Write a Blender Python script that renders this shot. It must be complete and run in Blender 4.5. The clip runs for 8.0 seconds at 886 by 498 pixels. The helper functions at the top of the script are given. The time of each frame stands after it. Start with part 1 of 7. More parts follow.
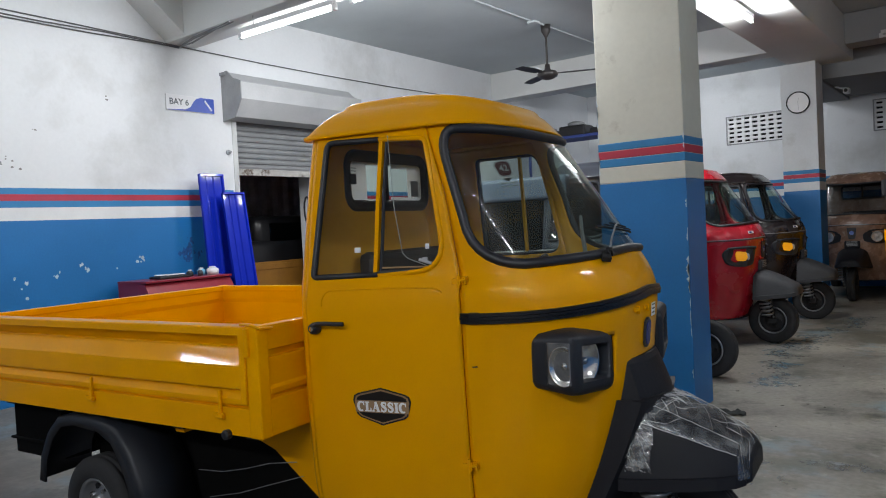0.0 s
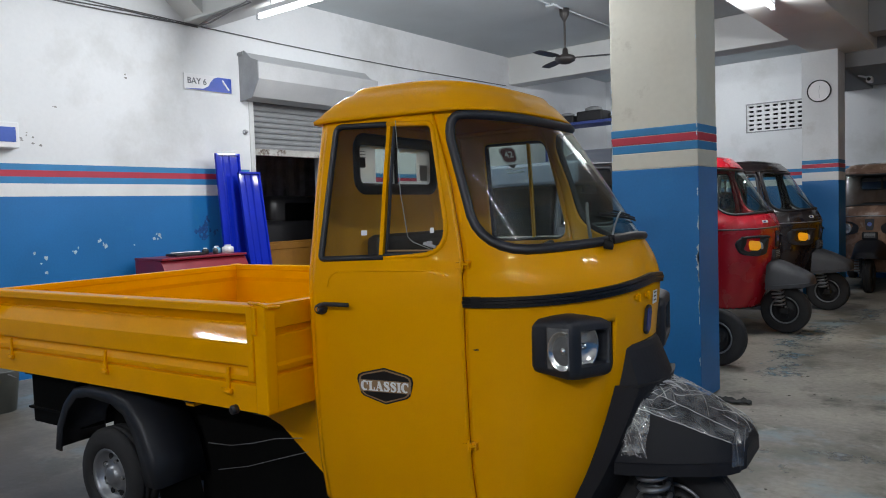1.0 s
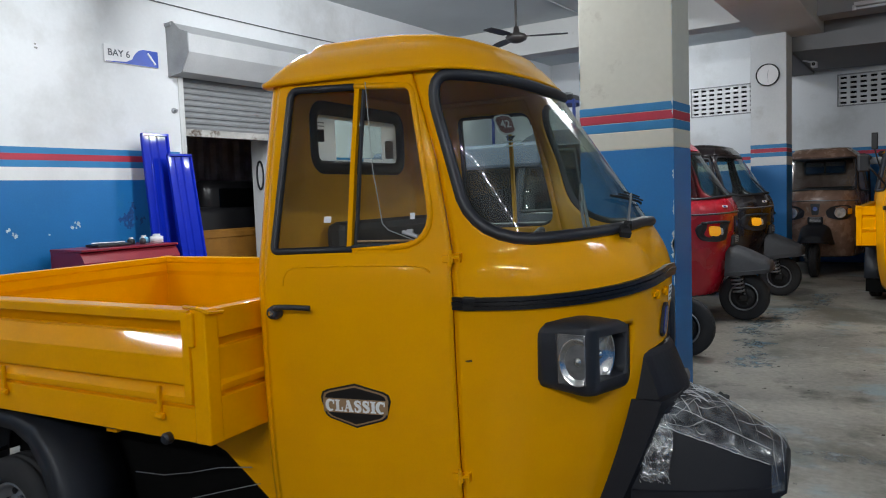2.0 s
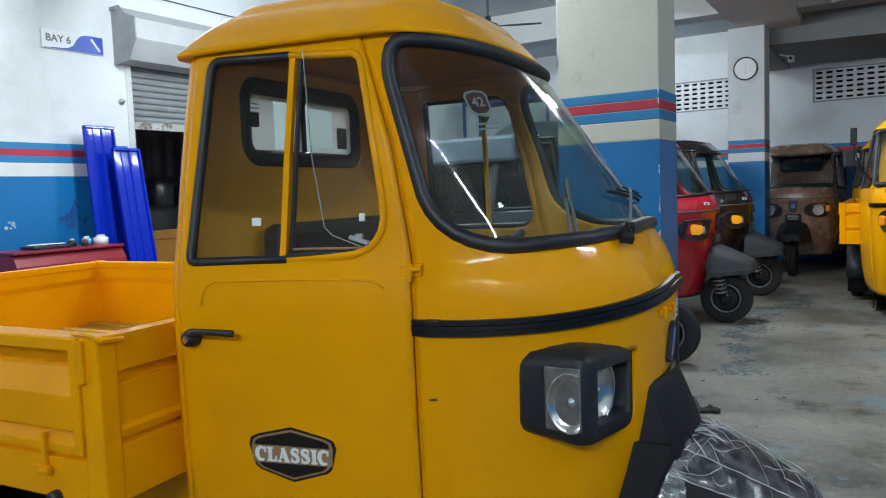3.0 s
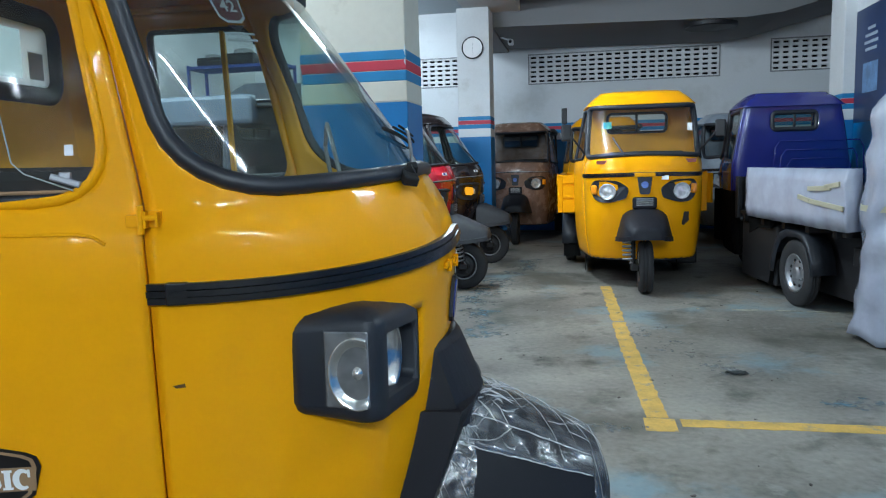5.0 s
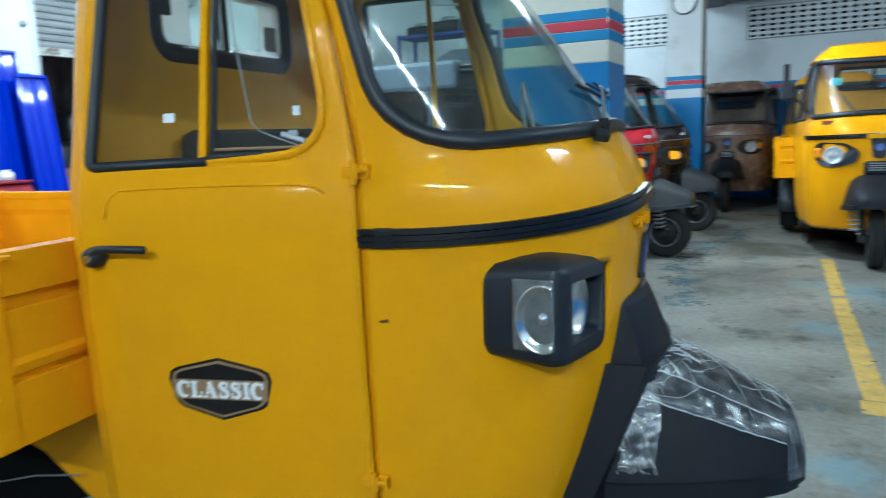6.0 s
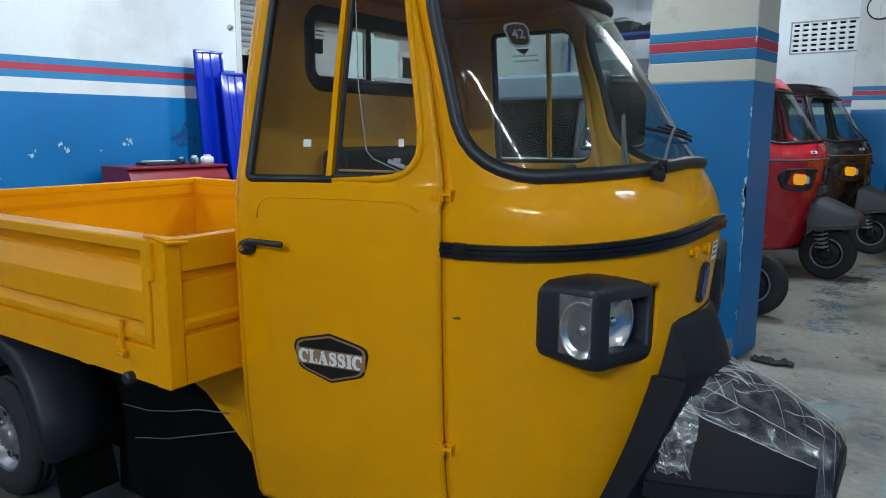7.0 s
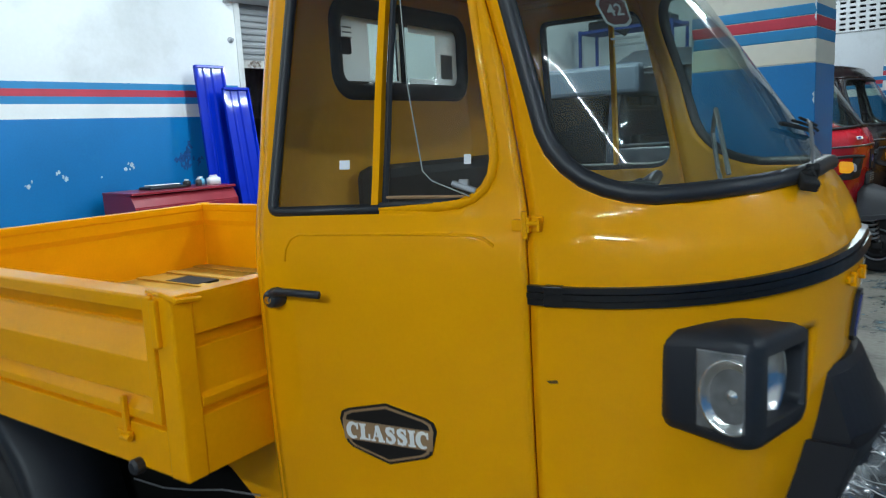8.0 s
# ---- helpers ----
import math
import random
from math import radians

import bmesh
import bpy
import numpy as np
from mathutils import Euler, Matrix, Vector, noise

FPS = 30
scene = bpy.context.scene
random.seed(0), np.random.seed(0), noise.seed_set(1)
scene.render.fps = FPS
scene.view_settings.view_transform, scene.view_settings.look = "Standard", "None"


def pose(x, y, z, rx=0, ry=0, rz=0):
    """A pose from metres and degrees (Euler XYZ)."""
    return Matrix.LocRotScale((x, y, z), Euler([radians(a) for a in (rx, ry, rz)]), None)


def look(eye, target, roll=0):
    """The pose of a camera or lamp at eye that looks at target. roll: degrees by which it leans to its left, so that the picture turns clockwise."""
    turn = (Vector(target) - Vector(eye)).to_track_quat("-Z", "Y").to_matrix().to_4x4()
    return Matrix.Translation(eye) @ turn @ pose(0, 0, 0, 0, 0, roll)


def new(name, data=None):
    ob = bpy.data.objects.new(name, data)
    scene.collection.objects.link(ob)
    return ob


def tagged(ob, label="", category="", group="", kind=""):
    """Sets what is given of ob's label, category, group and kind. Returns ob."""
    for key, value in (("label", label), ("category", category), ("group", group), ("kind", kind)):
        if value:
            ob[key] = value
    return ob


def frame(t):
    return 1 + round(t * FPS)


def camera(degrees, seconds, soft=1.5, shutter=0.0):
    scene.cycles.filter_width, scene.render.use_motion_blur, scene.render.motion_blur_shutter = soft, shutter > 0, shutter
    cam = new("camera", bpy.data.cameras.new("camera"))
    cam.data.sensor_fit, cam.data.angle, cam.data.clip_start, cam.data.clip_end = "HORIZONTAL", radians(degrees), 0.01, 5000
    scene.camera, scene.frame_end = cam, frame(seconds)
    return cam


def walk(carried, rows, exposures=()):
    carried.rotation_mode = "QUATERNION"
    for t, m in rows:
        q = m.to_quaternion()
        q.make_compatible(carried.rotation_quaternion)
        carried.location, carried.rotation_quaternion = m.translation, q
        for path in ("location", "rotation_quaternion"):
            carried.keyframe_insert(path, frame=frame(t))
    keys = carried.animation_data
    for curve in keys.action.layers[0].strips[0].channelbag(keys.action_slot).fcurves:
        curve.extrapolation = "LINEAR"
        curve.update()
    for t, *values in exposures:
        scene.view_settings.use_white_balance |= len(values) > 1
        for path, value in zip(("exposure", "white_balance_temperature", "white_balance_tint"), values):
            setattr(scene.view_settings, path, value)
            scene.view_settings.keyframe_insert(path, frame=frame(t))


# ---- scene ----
cam = camera(62.6, 8.0, soft=1.0, shutter=0.3)
PATH = [
    (0, (0.831, 0.712, 1.343), (-0.389, 2.296, 1.284), -3.0),
    (0.5, (0.897, 0.691, 1.338), (-0.342, 2.259, 1.252), -2.3),
    (1, (0.89, 0.705, 1.349), (-0.366, 2.258, 1.244), -1.9),
    (1.5, (0.697, 0.799, 1.347), (-0.515, 2.385, 1.224), -1.6),
    (1.7, (0.602, 0.859, 1.344), (-0.548, 2.49, 1.212), -1.6),
    (2.8, (0.355, 1.282, 1.326), (-0.729, 2.955, 1.164), -2.3),
    (3, (0.301, 1.334, 1.333), (-0.75, 3.029, 1.177), -2.1),
    (3.5, (0.155, 1.453, 1.336), (-0.722, 3.244, 1.18), -1.7),
    (4, (0.12, 1.531, 1.337), (-0.516, 3.42, 1.165), -0.8),
    (4.2, (0.123, 1.554, 1.327), (-0.452, 3.462, 1.155), -0.6),
    (5.3, (0.124, 1.546, 1.231), (-0.233, 3.497, 0.97), -1.8),
    (5.5, (0.113, 1.540, 1.230), (-0.319, 3.474, 0.959), -2.2),
    (6, (0.162, 1.494, 1.228), (-0.729, 3.257, 0.917), -2.1),
    (6.5, (0.380, 1.424, 1.277), (-0.857, 2.962, 0.954), -0.65),
    (7, (0.486, 1.361, 1.315), (-0.784, 2.871, 0.991), 0.35),
    (7.5, (0.365, 1.397, 1.312), (-0.929, 2.888, 0.994), 0.60),
    (8, (0.128, 1.570, 1.331), (-1.160, 3.068, 1.019), -2.80),
]
EXPOSURES = [(0, -0.14, 6750, 13), (1.7, -0.05, 6700, 12), (3.0, 0.21, 6200, 5), (3.5, 0.28, 5900, 1), (4.2, 0.66, 5480, -4), (5.3, 0.62, 5800, 4), (5.5, 0.63, 5800, 4), (6.0, 0.68, 5420, -6), (6.5, 0.2, 5800, 3), (7.5, 0.14, 6020, 5), (8.0, 0.25, 6000, 1)]
walk(cam, [(t, look(eye, target, roll)) for t, eye, target, roll in PATH], EXPOSURES)

# ---- world and lights ----
world = bpy.data.worlds.new("world")
world.use_nodes = True
scene.world = world
world.node_tree.nodes["Background"].inputs[0].default_value = (0.8, 0.9, 1.0, 1)
world.node_tree.nodes["Background"].inputs[1].default_value = 0.15

FLOOR_TO_CEILING = 3.86
WEST, NORTH, EAST, SOUTH = -5.92, 14.6, 3.01, -4.6


# ---- materials ----
def material(name, base, rough=0.6, metal=0.0, vary=0.12, scale=6.0, fine=60.0, bump=0.08, coat=0.0, dirt=None, dirt_at=0.62, dirt_scale=2.0, spec=0.5, dirt_soft=0.12, coat_rough=0.04):
    """Principled surface with colour variation at two scales, fine relief and optional patches of dirt."""
    m = bpy.data.materials.new(name)
    m.use_nodes = True
    nt = m.node_tree
    b = nt.nodes["Principled BSDF"]
    tc = nt.nodes.new("ShaderNodeTexCoord")
    n1, n2 = nt.nodes.new("ShaderNodeTexNoise"), nt.nodes.new("ShaderNodeTexNoise")
    for n, s, d in ((n1, scale, 4), (n2, fine, 3)):
        n.inputs["Scale"].default_value, n.inputs["Detail"].default_value = s, d
        nt.links.new(tc.outputs["Object"], n.inputs["Vector"])
    ramp = nt.nodes.new("ShaderNodeValToRGB")
    lo, hi = [c * (1 - vary) for c in base], [min(1, c * (1 + vary)) for c in base]
    ramp.color_ramp.elements[0].position, ramp.color_ramp.elements[1].position = 0.3, 0.7
    ramp.color_ramp.elements[0].color, ramp.color_ramp.elements[1].color = (*lo, 1), (*hi, 1)
    add = nt.nodes.new("ShaderNodeMath")
    add.operation = "MULTIPLY_ADD"
    add.inputs[1].default_value = 0.3
    sub = nt.nodes.new("ShaderNodeMath")
    sub.operation = "MULTIPLY"
    sub.inputs[1].default_value = 0.75
    nt.links.new(n1.outputs["Fac"], sub.inputs[0])
    nt.links.new(n2.outputs["Fac"], add.inputs[0])
    nt.links.new(sub.outputs[0], add.inputs[2])
    nt.links.new(add.outputs[0], ramp.inputs["Fac"])
    colour = ramp.outputs["Color"]
    if dirt:
        n3 = nt.nodes.new("ShaderNodeTexNoise")
        n3.inputs["Scale"].default_value, n3.inputs["Detail"].default_value, n3.inputs["Roughness"].default_value = dirt_scale, 6, 0.65
        nt.links.new(tc.outputs["Object"], n3.inputs["Vector"])
        r3 = nt.nodes.new("ShaderNodeValToRGB")
        r3.color_ramp.elements[0].position, r3.color_ramp.elements[1].position = dirt_at, dirt_at + dirt_soft
        mix = nt.nodes.new("ShaderNodeMix")
        mix.data_type = "RGBA"
        nt.links.new(n3.outputs["Fac"], r3.inputs["Fac"])
        nt.links.new(r3.outputs["Color"], mix.inputs["Factor"])
        nt.links.new(colour, mix.inputs[6])
        mix.inputs[7].default_value = (*dirt, 1)
        colour = mix.outputs[2]
    nt.links.new(colour, b.inputs["Base Color"])
    rr = nt.nodes.new("ShaderNodeMapRange")
    rr.inputs["To Min"].default_value, rr.inputs["To Max"].default_value = max(0.02, rough - 0.1 * rough), min(1, rough + 0.25 * rough)
    nt.links.new(n1.outputs["Fac"], rr.inputs["Value"])
    nt.links.new(rr.outputs["Result"], b.inputs["Roughness"])
    b.inputs["Metallic"].default_value = metal
    b.inputs["Coat Weight"].default_value = coat
    b.inputs["Coat Roughness"].default_value = coat_rough
    b.inputs["Specular IOR Level"].default_value = spec
    if bump:
        bp = nt.nodes.new("ShaderNodeBump")
        bp.inputs["Strength"].default_value, bp.inputs["Distance"].default_value = bump, 0.004
        nt.links.new(n2.outputs["Fac"], bp.inputs["Height"])
        nt.links.new(bp.outputs["Normal"], b.inputs["Normal"])
    return m


def glass_material(name, tint, keep, rough=0.02, dust_haze=0.0, soft=0.0):
    """A thin pane: mostly clear, with a mirror-like sheen."""
    m = bpy.data.materials.new(name)
    m.use_nodes = True
    nt = m.node_tree
    nt.nodes.remove(nt.nodes["Principled BSDF"])
    out = nt.nodes["Material Output"]
    tr, gl, mix = nt.nodes.new("ShaderNodeBsdfTransparent"), nt.nodes.new("ShaderNodeBsdfGlossy"), nt.nodes.new("ShaderNodeMixShader")
    # a thin pane mirrors alike from both sides: Schlick's curve for its refractive index
    head_on = ((keep - 1) / (keep + 1)) ** 2
    slope, fifth, fr = nt.nodes.new("ShaderNodeLayerWeight"), nt.nodes.new("ShaderNodeMath"), nt.nodes.new("ShaderNodeMath")
    slope.inputs["Blend"].default_value = 0.5
    fifth.operation, fr.operation = "POWER", "MULTIPLY_ADD"
    fifth.inputs[1].default_value = 5.0
    fr.inputs[1].default_value, fr.inputs[2].default_value = 1 - head_on, head_on
    nt.links.new(slope.outputs["Facing"], fifth.inputs[0])
    nt.links.new(fifth.outputs[0], fr.inputs[0])
    tr.inputs["Color"].default_value = (*tint, 1)
    gl.inputs["Roughness"].default_value = rough
    nt.links.new(fr.outputs[0], mix.inputs[0])
    nt.links.new(tr.outputs[0], mix.inputs[1])
    nt.links.new(gl.outputs[0], mix.inputs[2])
    nt.links.new(mix.outputs[0], out.inputs["Surface"])
    if soft:  # grime spreads part of the sheen
        broad, both = nt.nodes.new("ShaderNodeBsdfGlossy"), nt.nodes.new("ShaderNodeMixShader")
        broad.inputs["Roughness"].default_value = 0.30
        both.inputs[0].default_value = soft
        nt.links.new(gl.outputs[0], both.inputs[1])
        nt.links.new(broad.outputs[0], both.inputs[2])
        nt.links.new(both.outputs[0], mix.inputs[2])
    if dust_haze:  # an uneven pale veil: dust, and reflected haze painted in with it
        tc, n, r = nt.nodes.new("ShaderNodeTexCoord"), nt.nodes.new("ShaderNodeTexNoise"), nt.nodes.new("ShaderNodeMapRange")
        n.inputs["Scale"].default_value, n.inputs["Detail"].default_value = 3.5, 5
        r.inputs["From Min"].default_value, r.inputs["From Max"].default_value = 0.3, 0.7
        r.inputs["To Min"].default_value, r.inputs["To Max"].default_value = 0.4 * dust_haze, 1.6 * dust_haze
        df, veil = nt.nodes.new("ShaderNodeBsdfDiffuse"), nt.nodes.new("ShaderNodeMixShader")
        df.inputs["Color"].default_value = (0.55, 0.56, 0.55, 1)
        nt.links.new(tc.outputs["Object"], n.inputs["Vector"])
        nt.links.new(n.outputs["Fac"], r.inputs["Value"])
        nt.links.new(r.outputs["Result"], veil.inputs[0])
        nt.links.new(mix.outputs[0], veil.inputs[1])
        nt.links.new(df.outputs[0], veil.inputs[2])
        nt.links.new(veil.outputs[0], out.inputs["Surface"])
    return m


def film_material(name, sheen, milk, front):
    """Clear film: see-through, with a silvery sheen that is strongest where it lies gathered at the rear."""
    m = bpy.data.materials.new(name)
    m.use_nodes = True
    nt = m.node_tree
    nt.nodes.remove(nt.nodes["Principled BSDF"])
    tc, axis, fold = nt.nodes.new("ShaderNodeTexCoord"), nt.nodes.new("ShaderNodeSeparateXYZ"), nt.nodes.new("ShaderNodeMapRange")
    fold.inputs["From Min"].default_value, fold.inputs["From Max"].default_value = 0.16, 0.55
    fold.inputs["To Min"].default_value, fold.inputs["To Max"].default_value = 1.0, front
    nt.links.new(tc.outputs["Generated"], axis.inputs[0])
    nt.links.new(axis.outputs["X"], fold.inputs["Value"])
    uneven, spread = nt.nodes.new("ShaderNodeTexNoise"), nt.nodes.new("ShaderNodeMapRange")
    uneven.inputs["Scale"].default_value, uneven.inputs["Detail"].default_value = 26.0, 3
    spread.inputs["From Min"].default_value, spread.inputs["From Max"].default_value = 0.38, 0.66
    spread.inputs["To Min"].default_value, spread.inputs["To Max"].default_value = 0.25, 1.35
    nt.links.new(tc.outputs["Object"], uneven.inputs["Vector"])
    nt.links.new(uneven.outputs["Fac"], spread.inputs["Value"])
    both = nt.nodes.new("ShaderNodeMath")
    both.operation = "MULTIPLY"
    nt.links.new(fold.outputs["Result"], both.inputs[0])
    nt.links.new(spread.outputs["Result"], both.inputs[1])
    fine, bump = nt.nodes.new("ShaderNodeTexNoise"), nt.nodes.new("ShaderNodeBump")
    fine.inputs["Scale"].default_value, fine.inputs["Detail"].default_value = 90.0, 2
    bump.inputs["Strength"].default_value, bump.inputs["Distance"].default_value = 0.35, 0.006
    nt.links.new(tc.outputs["Object"], fine.inputs["Vector"])
    nt.links.new(fine.outputs["Fac"], bump.inputs["Height"])
    last = nt.nodes.new("ShaderNodeBsdfTransparent")
    last.inputs["Color"].default_value = (0.94, 0.95, 0.96, 1)
    for kind, share in (("ShaderNodeBsdfDiffuse", milk), ("ShaderNodeBsdfGlossy", sheen)):
        lobe, share_of, mix = nt.nodes.new(kind), nt.nodes.new("ShaderNodeMath"), nt.nodes.new("ShaderNodeMixShader")
        lobe.inputs["Color"].default_value = (0.86, 0.88, 0.90, 1)
        if kind == "ShaderNodeBsdfGlossy":
            lobe.inputs["Roughness"].default_value = 0.14
            nt.links.new(bump.outputs["Normal"], lobe.inputs["Normal"])
        share_of.operation, share_of.use_clamp = "MULTIPLY", True
        share_of.inputs[1].default_value = share
        nt.links.new(both.outputs[0], share_of.inputs[0])
        nt.links.new(share_of.outputs[0], mix.inputs[0])
        nt.links.new(last.outputs[0], mix.inputs[1])
        nt.links.new(lobe.outputs[0], mix.inputs[2])
        last = mix
    nt.links.new(last.outputs[0], nt.nodes["Material Output"].inputs["Surface"])
    return m


def floor_material():
    """Trodden concrete: grey-green, with dark oil stains, scuffs and old pale blue paint."""
    m = material("worn concrete floor", (0.222, 0.208, 0.178), 0.5, vary=0.55, scale=1.1, fine=28, bump=0.25, dirt=(0.065, 0.066, 0.05), dirt_at=0.54, dirt_scale=2.6, dirt_soft=0.16)
    nt = m.node_tree
    b = nt.nodes["Principled BSDF"]
    tc = nt.nodes["Texture Coordinate"]
    last = b.inputs["Base Color"].links[0].from_socket
    for scale, at, colour, strength, seed in ((0.75, 0.555, (0.19, 0.33, 0.40), 0.55, 3.1), (7.0, 0.60, (0.32, 0.32, 0.28), 0.6, 8.4), (0.9, 0.55, (0.085, 0.082, 0.06), 0.75, 21.0), (16.0, 0.62, (0.075, 0.07, 0.055), 0.40, 33.0), (5.0, 0.61, (0.06, 0.055, 0.045), 0.55, 47.0), (38.0, 0.66, (0.36, 0.36, 0.32), 0.3, 61.0)):
        mp = nt.nodes.new("ShaderNodeMapping")
        mp.inputs["Location"].default_value = (seed, seed * 0.7, 0)
        n = nt.nodes.new("ShaderNodeTexNoise")
        n.inputs["Scale"].default_value, n.inputs["Detail"].default_value, n.inputs["Roughness"].default_value = scale, 8, 0.62
        r = nt.nodes.new("ShaderNodeValToRGB")
        r.color_ramp.elements[0].position, r.color_ramp.elements[1].position = at, at + 0.08
        r.color_ramp.elements[1].color = (strength, strength, strength, 1)
        mix = nt.nodes.new("ShaderNodeMix")
        mix.data_type = "RGBA"
        mix.inputs[7].default_value = (*colour, 1)
        nt.links.new(tc.outputs["Object"], mp.inputs["Vector"])
        nt.links.new(mp.outputs["Vector"], n.inputs["Vector"])
        nt.links.new(n.outputs["Fac"], r.inputs["Fac"])
        nt.links.new(r.outputs["Color"], mix.inputs["Factor"])
        nt.links.new(last, mix.inputs[6])
        last = mix.outputs[2]
    # a broad oily stretch along the near bay, ragged-edged, widened to cut bounce light
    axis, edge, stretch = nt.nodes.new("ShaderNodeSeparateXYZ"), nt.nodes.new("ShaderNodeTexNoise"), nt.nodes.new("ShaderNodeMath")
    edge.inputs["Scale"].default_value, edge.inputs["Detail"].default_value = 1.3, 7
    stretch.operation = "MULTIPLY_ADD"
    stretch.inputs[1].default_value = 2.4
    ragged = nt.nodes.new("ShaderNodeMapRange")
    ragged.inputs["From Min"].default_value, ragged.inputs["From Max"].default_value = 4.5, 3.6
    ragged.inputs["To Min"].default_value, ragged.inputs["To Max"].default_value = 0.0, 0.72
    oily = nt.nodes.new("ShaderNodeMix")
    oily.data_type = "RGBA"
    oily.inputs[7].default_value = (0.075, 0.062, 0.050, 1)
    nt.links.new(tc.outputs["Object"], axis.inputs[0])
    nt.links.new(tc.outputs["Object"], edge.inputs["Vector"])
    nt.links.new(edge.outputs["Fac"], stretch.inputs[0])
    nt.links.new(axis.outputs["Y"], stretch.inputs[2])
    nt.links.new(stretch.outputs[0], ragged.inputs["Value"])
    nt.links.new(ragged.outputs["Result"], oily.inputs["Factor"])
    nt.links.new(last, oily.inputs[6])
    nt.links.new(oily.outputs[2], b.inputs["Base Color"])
    return m


def glow(name, colour, strength):
    m = bpy.data.materials.new(name)
    m.use_nodes = True
    b = m.node_tree.nodes["Principled BSDF"]
    b.inputs["Base Color"].default_value = (*colour, 1)
    b.inputs["Emission Color"].default_value = (*colour, 1)
    b.inputs["Emission Strength"].default_value = strength
    return m


YELLOW = material("yellow car paint", (0.86, 0.375, 0.0), 0.30, vary=0.04, scale=3, fine=140, bump=0.004, coat=0.50, coat_rough=0.03, spec=0.02)
# bed floor darker than its yellow, to cut bounce inside the bed
BED_FLOOR = material("scuffed yellow bed floor, dimmed against bounce", (0.52, 0.29, 0.03), 0.45, vary=0.2, scale=6, bump=0.08, dirt=(0.25, 0.15, 0.03), dirt_at=0.55, dirt_scale=5, dirt_soft=0.2)
YELLOW_BED = material("yellow bed paint", (0.90, 0.39, 0.0), 0.30, vary=0.06, scale=4, fine=90, bump=0.005, coat_rough=0.05, coat=0.38, spec=0.02)
# shaded copy of the yellow paint, for surfaces inside the cab
SHADED_YELLOW = material("yellow paint dimmed for cab shade", (0.76, 0.38, 0.014), 0.5, vary=0.15)
PURPLE = material("deep blue car paint", (0.013, 0.017, 0.17), 0.22, vary=0.08, fine=16, bump=0.22, coat=0.7)
RED = material("red car paint", (0.46, 0.008, 0.022), 0.25, vary=0.04, bump=0.004, coat=0.6)
MAROON = material("dark maroon car paint", (0.013, 0.008, 0.009), 0.25, vary=0.1, bump=0.02, coat=0.6)
GREY_FILM = material("film over grey-blue paint", (0.26, 0.30, 0.35), 0.3, vary=0.2, scale=7, fine=30, bump=0.3, coat=0.4)
PALE_HOOD = material("pale blue hood vinyl", (0.11, 0.135, 0.19), 0.5, vary=0.1)
BROWN = material("dusty film over brown paint", (0.23, 0.14, 0.10), 0.25, vary=0.3, scale=9, bump=0.3, dirt=(0.36, 0.31, 0.26), dirt_scale=6)
PALE_BLUE = material("dull slate car paint", (0.035, 0.04, 0.055), 0.3, vary=0.1, bump=0.02, coat=0.4)
STRIP_BLACK = material("glossy black strip rubber", (0.007, 0.007, 0.008), 0.32, vary=0.15, bump=0.03)
RUBBER = material("black rubber", (0.016, 0.018, 0.024), 0.45, vary=0.2, bump=0.1)
TYRE = material("tyre rubber", (0.022, 0.022, 0.024), 0.75, vary=0.25, bump=0.2)
PLASTIC = material("charcoal plastic", (0.016, 0.019, 0.026), 0.45, vary=0.12, fine=400, bump=0.12)
GUARD = material("dark grey moulded plastic", (0.012, 0.013, 0.018), 0.5, vary=0.15, fine=400, bump=0.12, spec=0.25)
# near-black: dark parts, and surfaces that stand in for deep shade
SHADE_BLACK = material("near-black for shade and dark parts", (0.004, 0.004, 0.004), 0.9, vary=0.3, bump=0.2, spec=0.1)
BLACK = material("black frame paint", (0.012, 0.012, 0.014), 0.5, vary=0.3, bump=0.1)
SILVER = material("silver wheel paint", (0.33, 0.34, 0.36), 0.35, 0.7, vary=0.1)
CHROME = material("bright metal", (0.75, 0.76, 0.78), 0.12, 1.0, vary=0.04, bump=0)
LENS = material("clear ribbed lens", (0.62, 0.63, 0.64), 0.10, 0.45, vary=0.3, scale=30, fine=200, bump=0.25, coat=1.0)
AMBER = material("amber lens", (0.85, 0.30, 0.01), 0.15, vary=0.2, scale=40, bump=0.1, coat=1.0)
AMBER_LIT = material("lit amber lens", (0.85, 0.36, 0.01), 0.15, vary=0.2, scale=40, bump=0.1, coat=1.0)
AMBER_LIT.node_tree.nodes["Principled BSDF"].inputs["Emission Color"].default_value = (1.0, 0.42, 0.02, 1)
AMBER_LIT.node_tree.nodes["Principled BSDF"].inputs["Emission Strength"].default_value = 0.35
WHITE_WALL = material("white limewashed wall", (0.72, 0.74, 0.76), 0.75, vary=0.05, scale=1.2, fine=30, bump=0.15, dirt=(0.46, 0.465, 0.45), dirt_at=0.53, dirt_scale=0.75, dirt_soft=0.30)
PILLAR_WHITE = material("grimy cream pillar paint", (0.57, 0.57, 0.50), 0.6, vary=0.08, scale=1.6, fine=24, bump=0.12, dirt=(0.37, 0.355, 0.30), dirt_at=0.60, dirt_scale=4.0, dirt_soft=0.16)
UNSEEN_WALL = material("dim paint for unseen wall", (0.20, 0.20, 0.20), 0.8, vary=0.1, scale=1.2, fine=30, bump=0.15)
CLEAN_PILLAR = material("white pillar paint", (0.68, 0.70, 0.71), 0.7, vary=0.06, scale=2.5, fine=40, bump=0.12, dirt=(0.5, 0.5, 0.48), dirt_at=0.58, dirt_scale=2.0, dirt_soft=0.2)
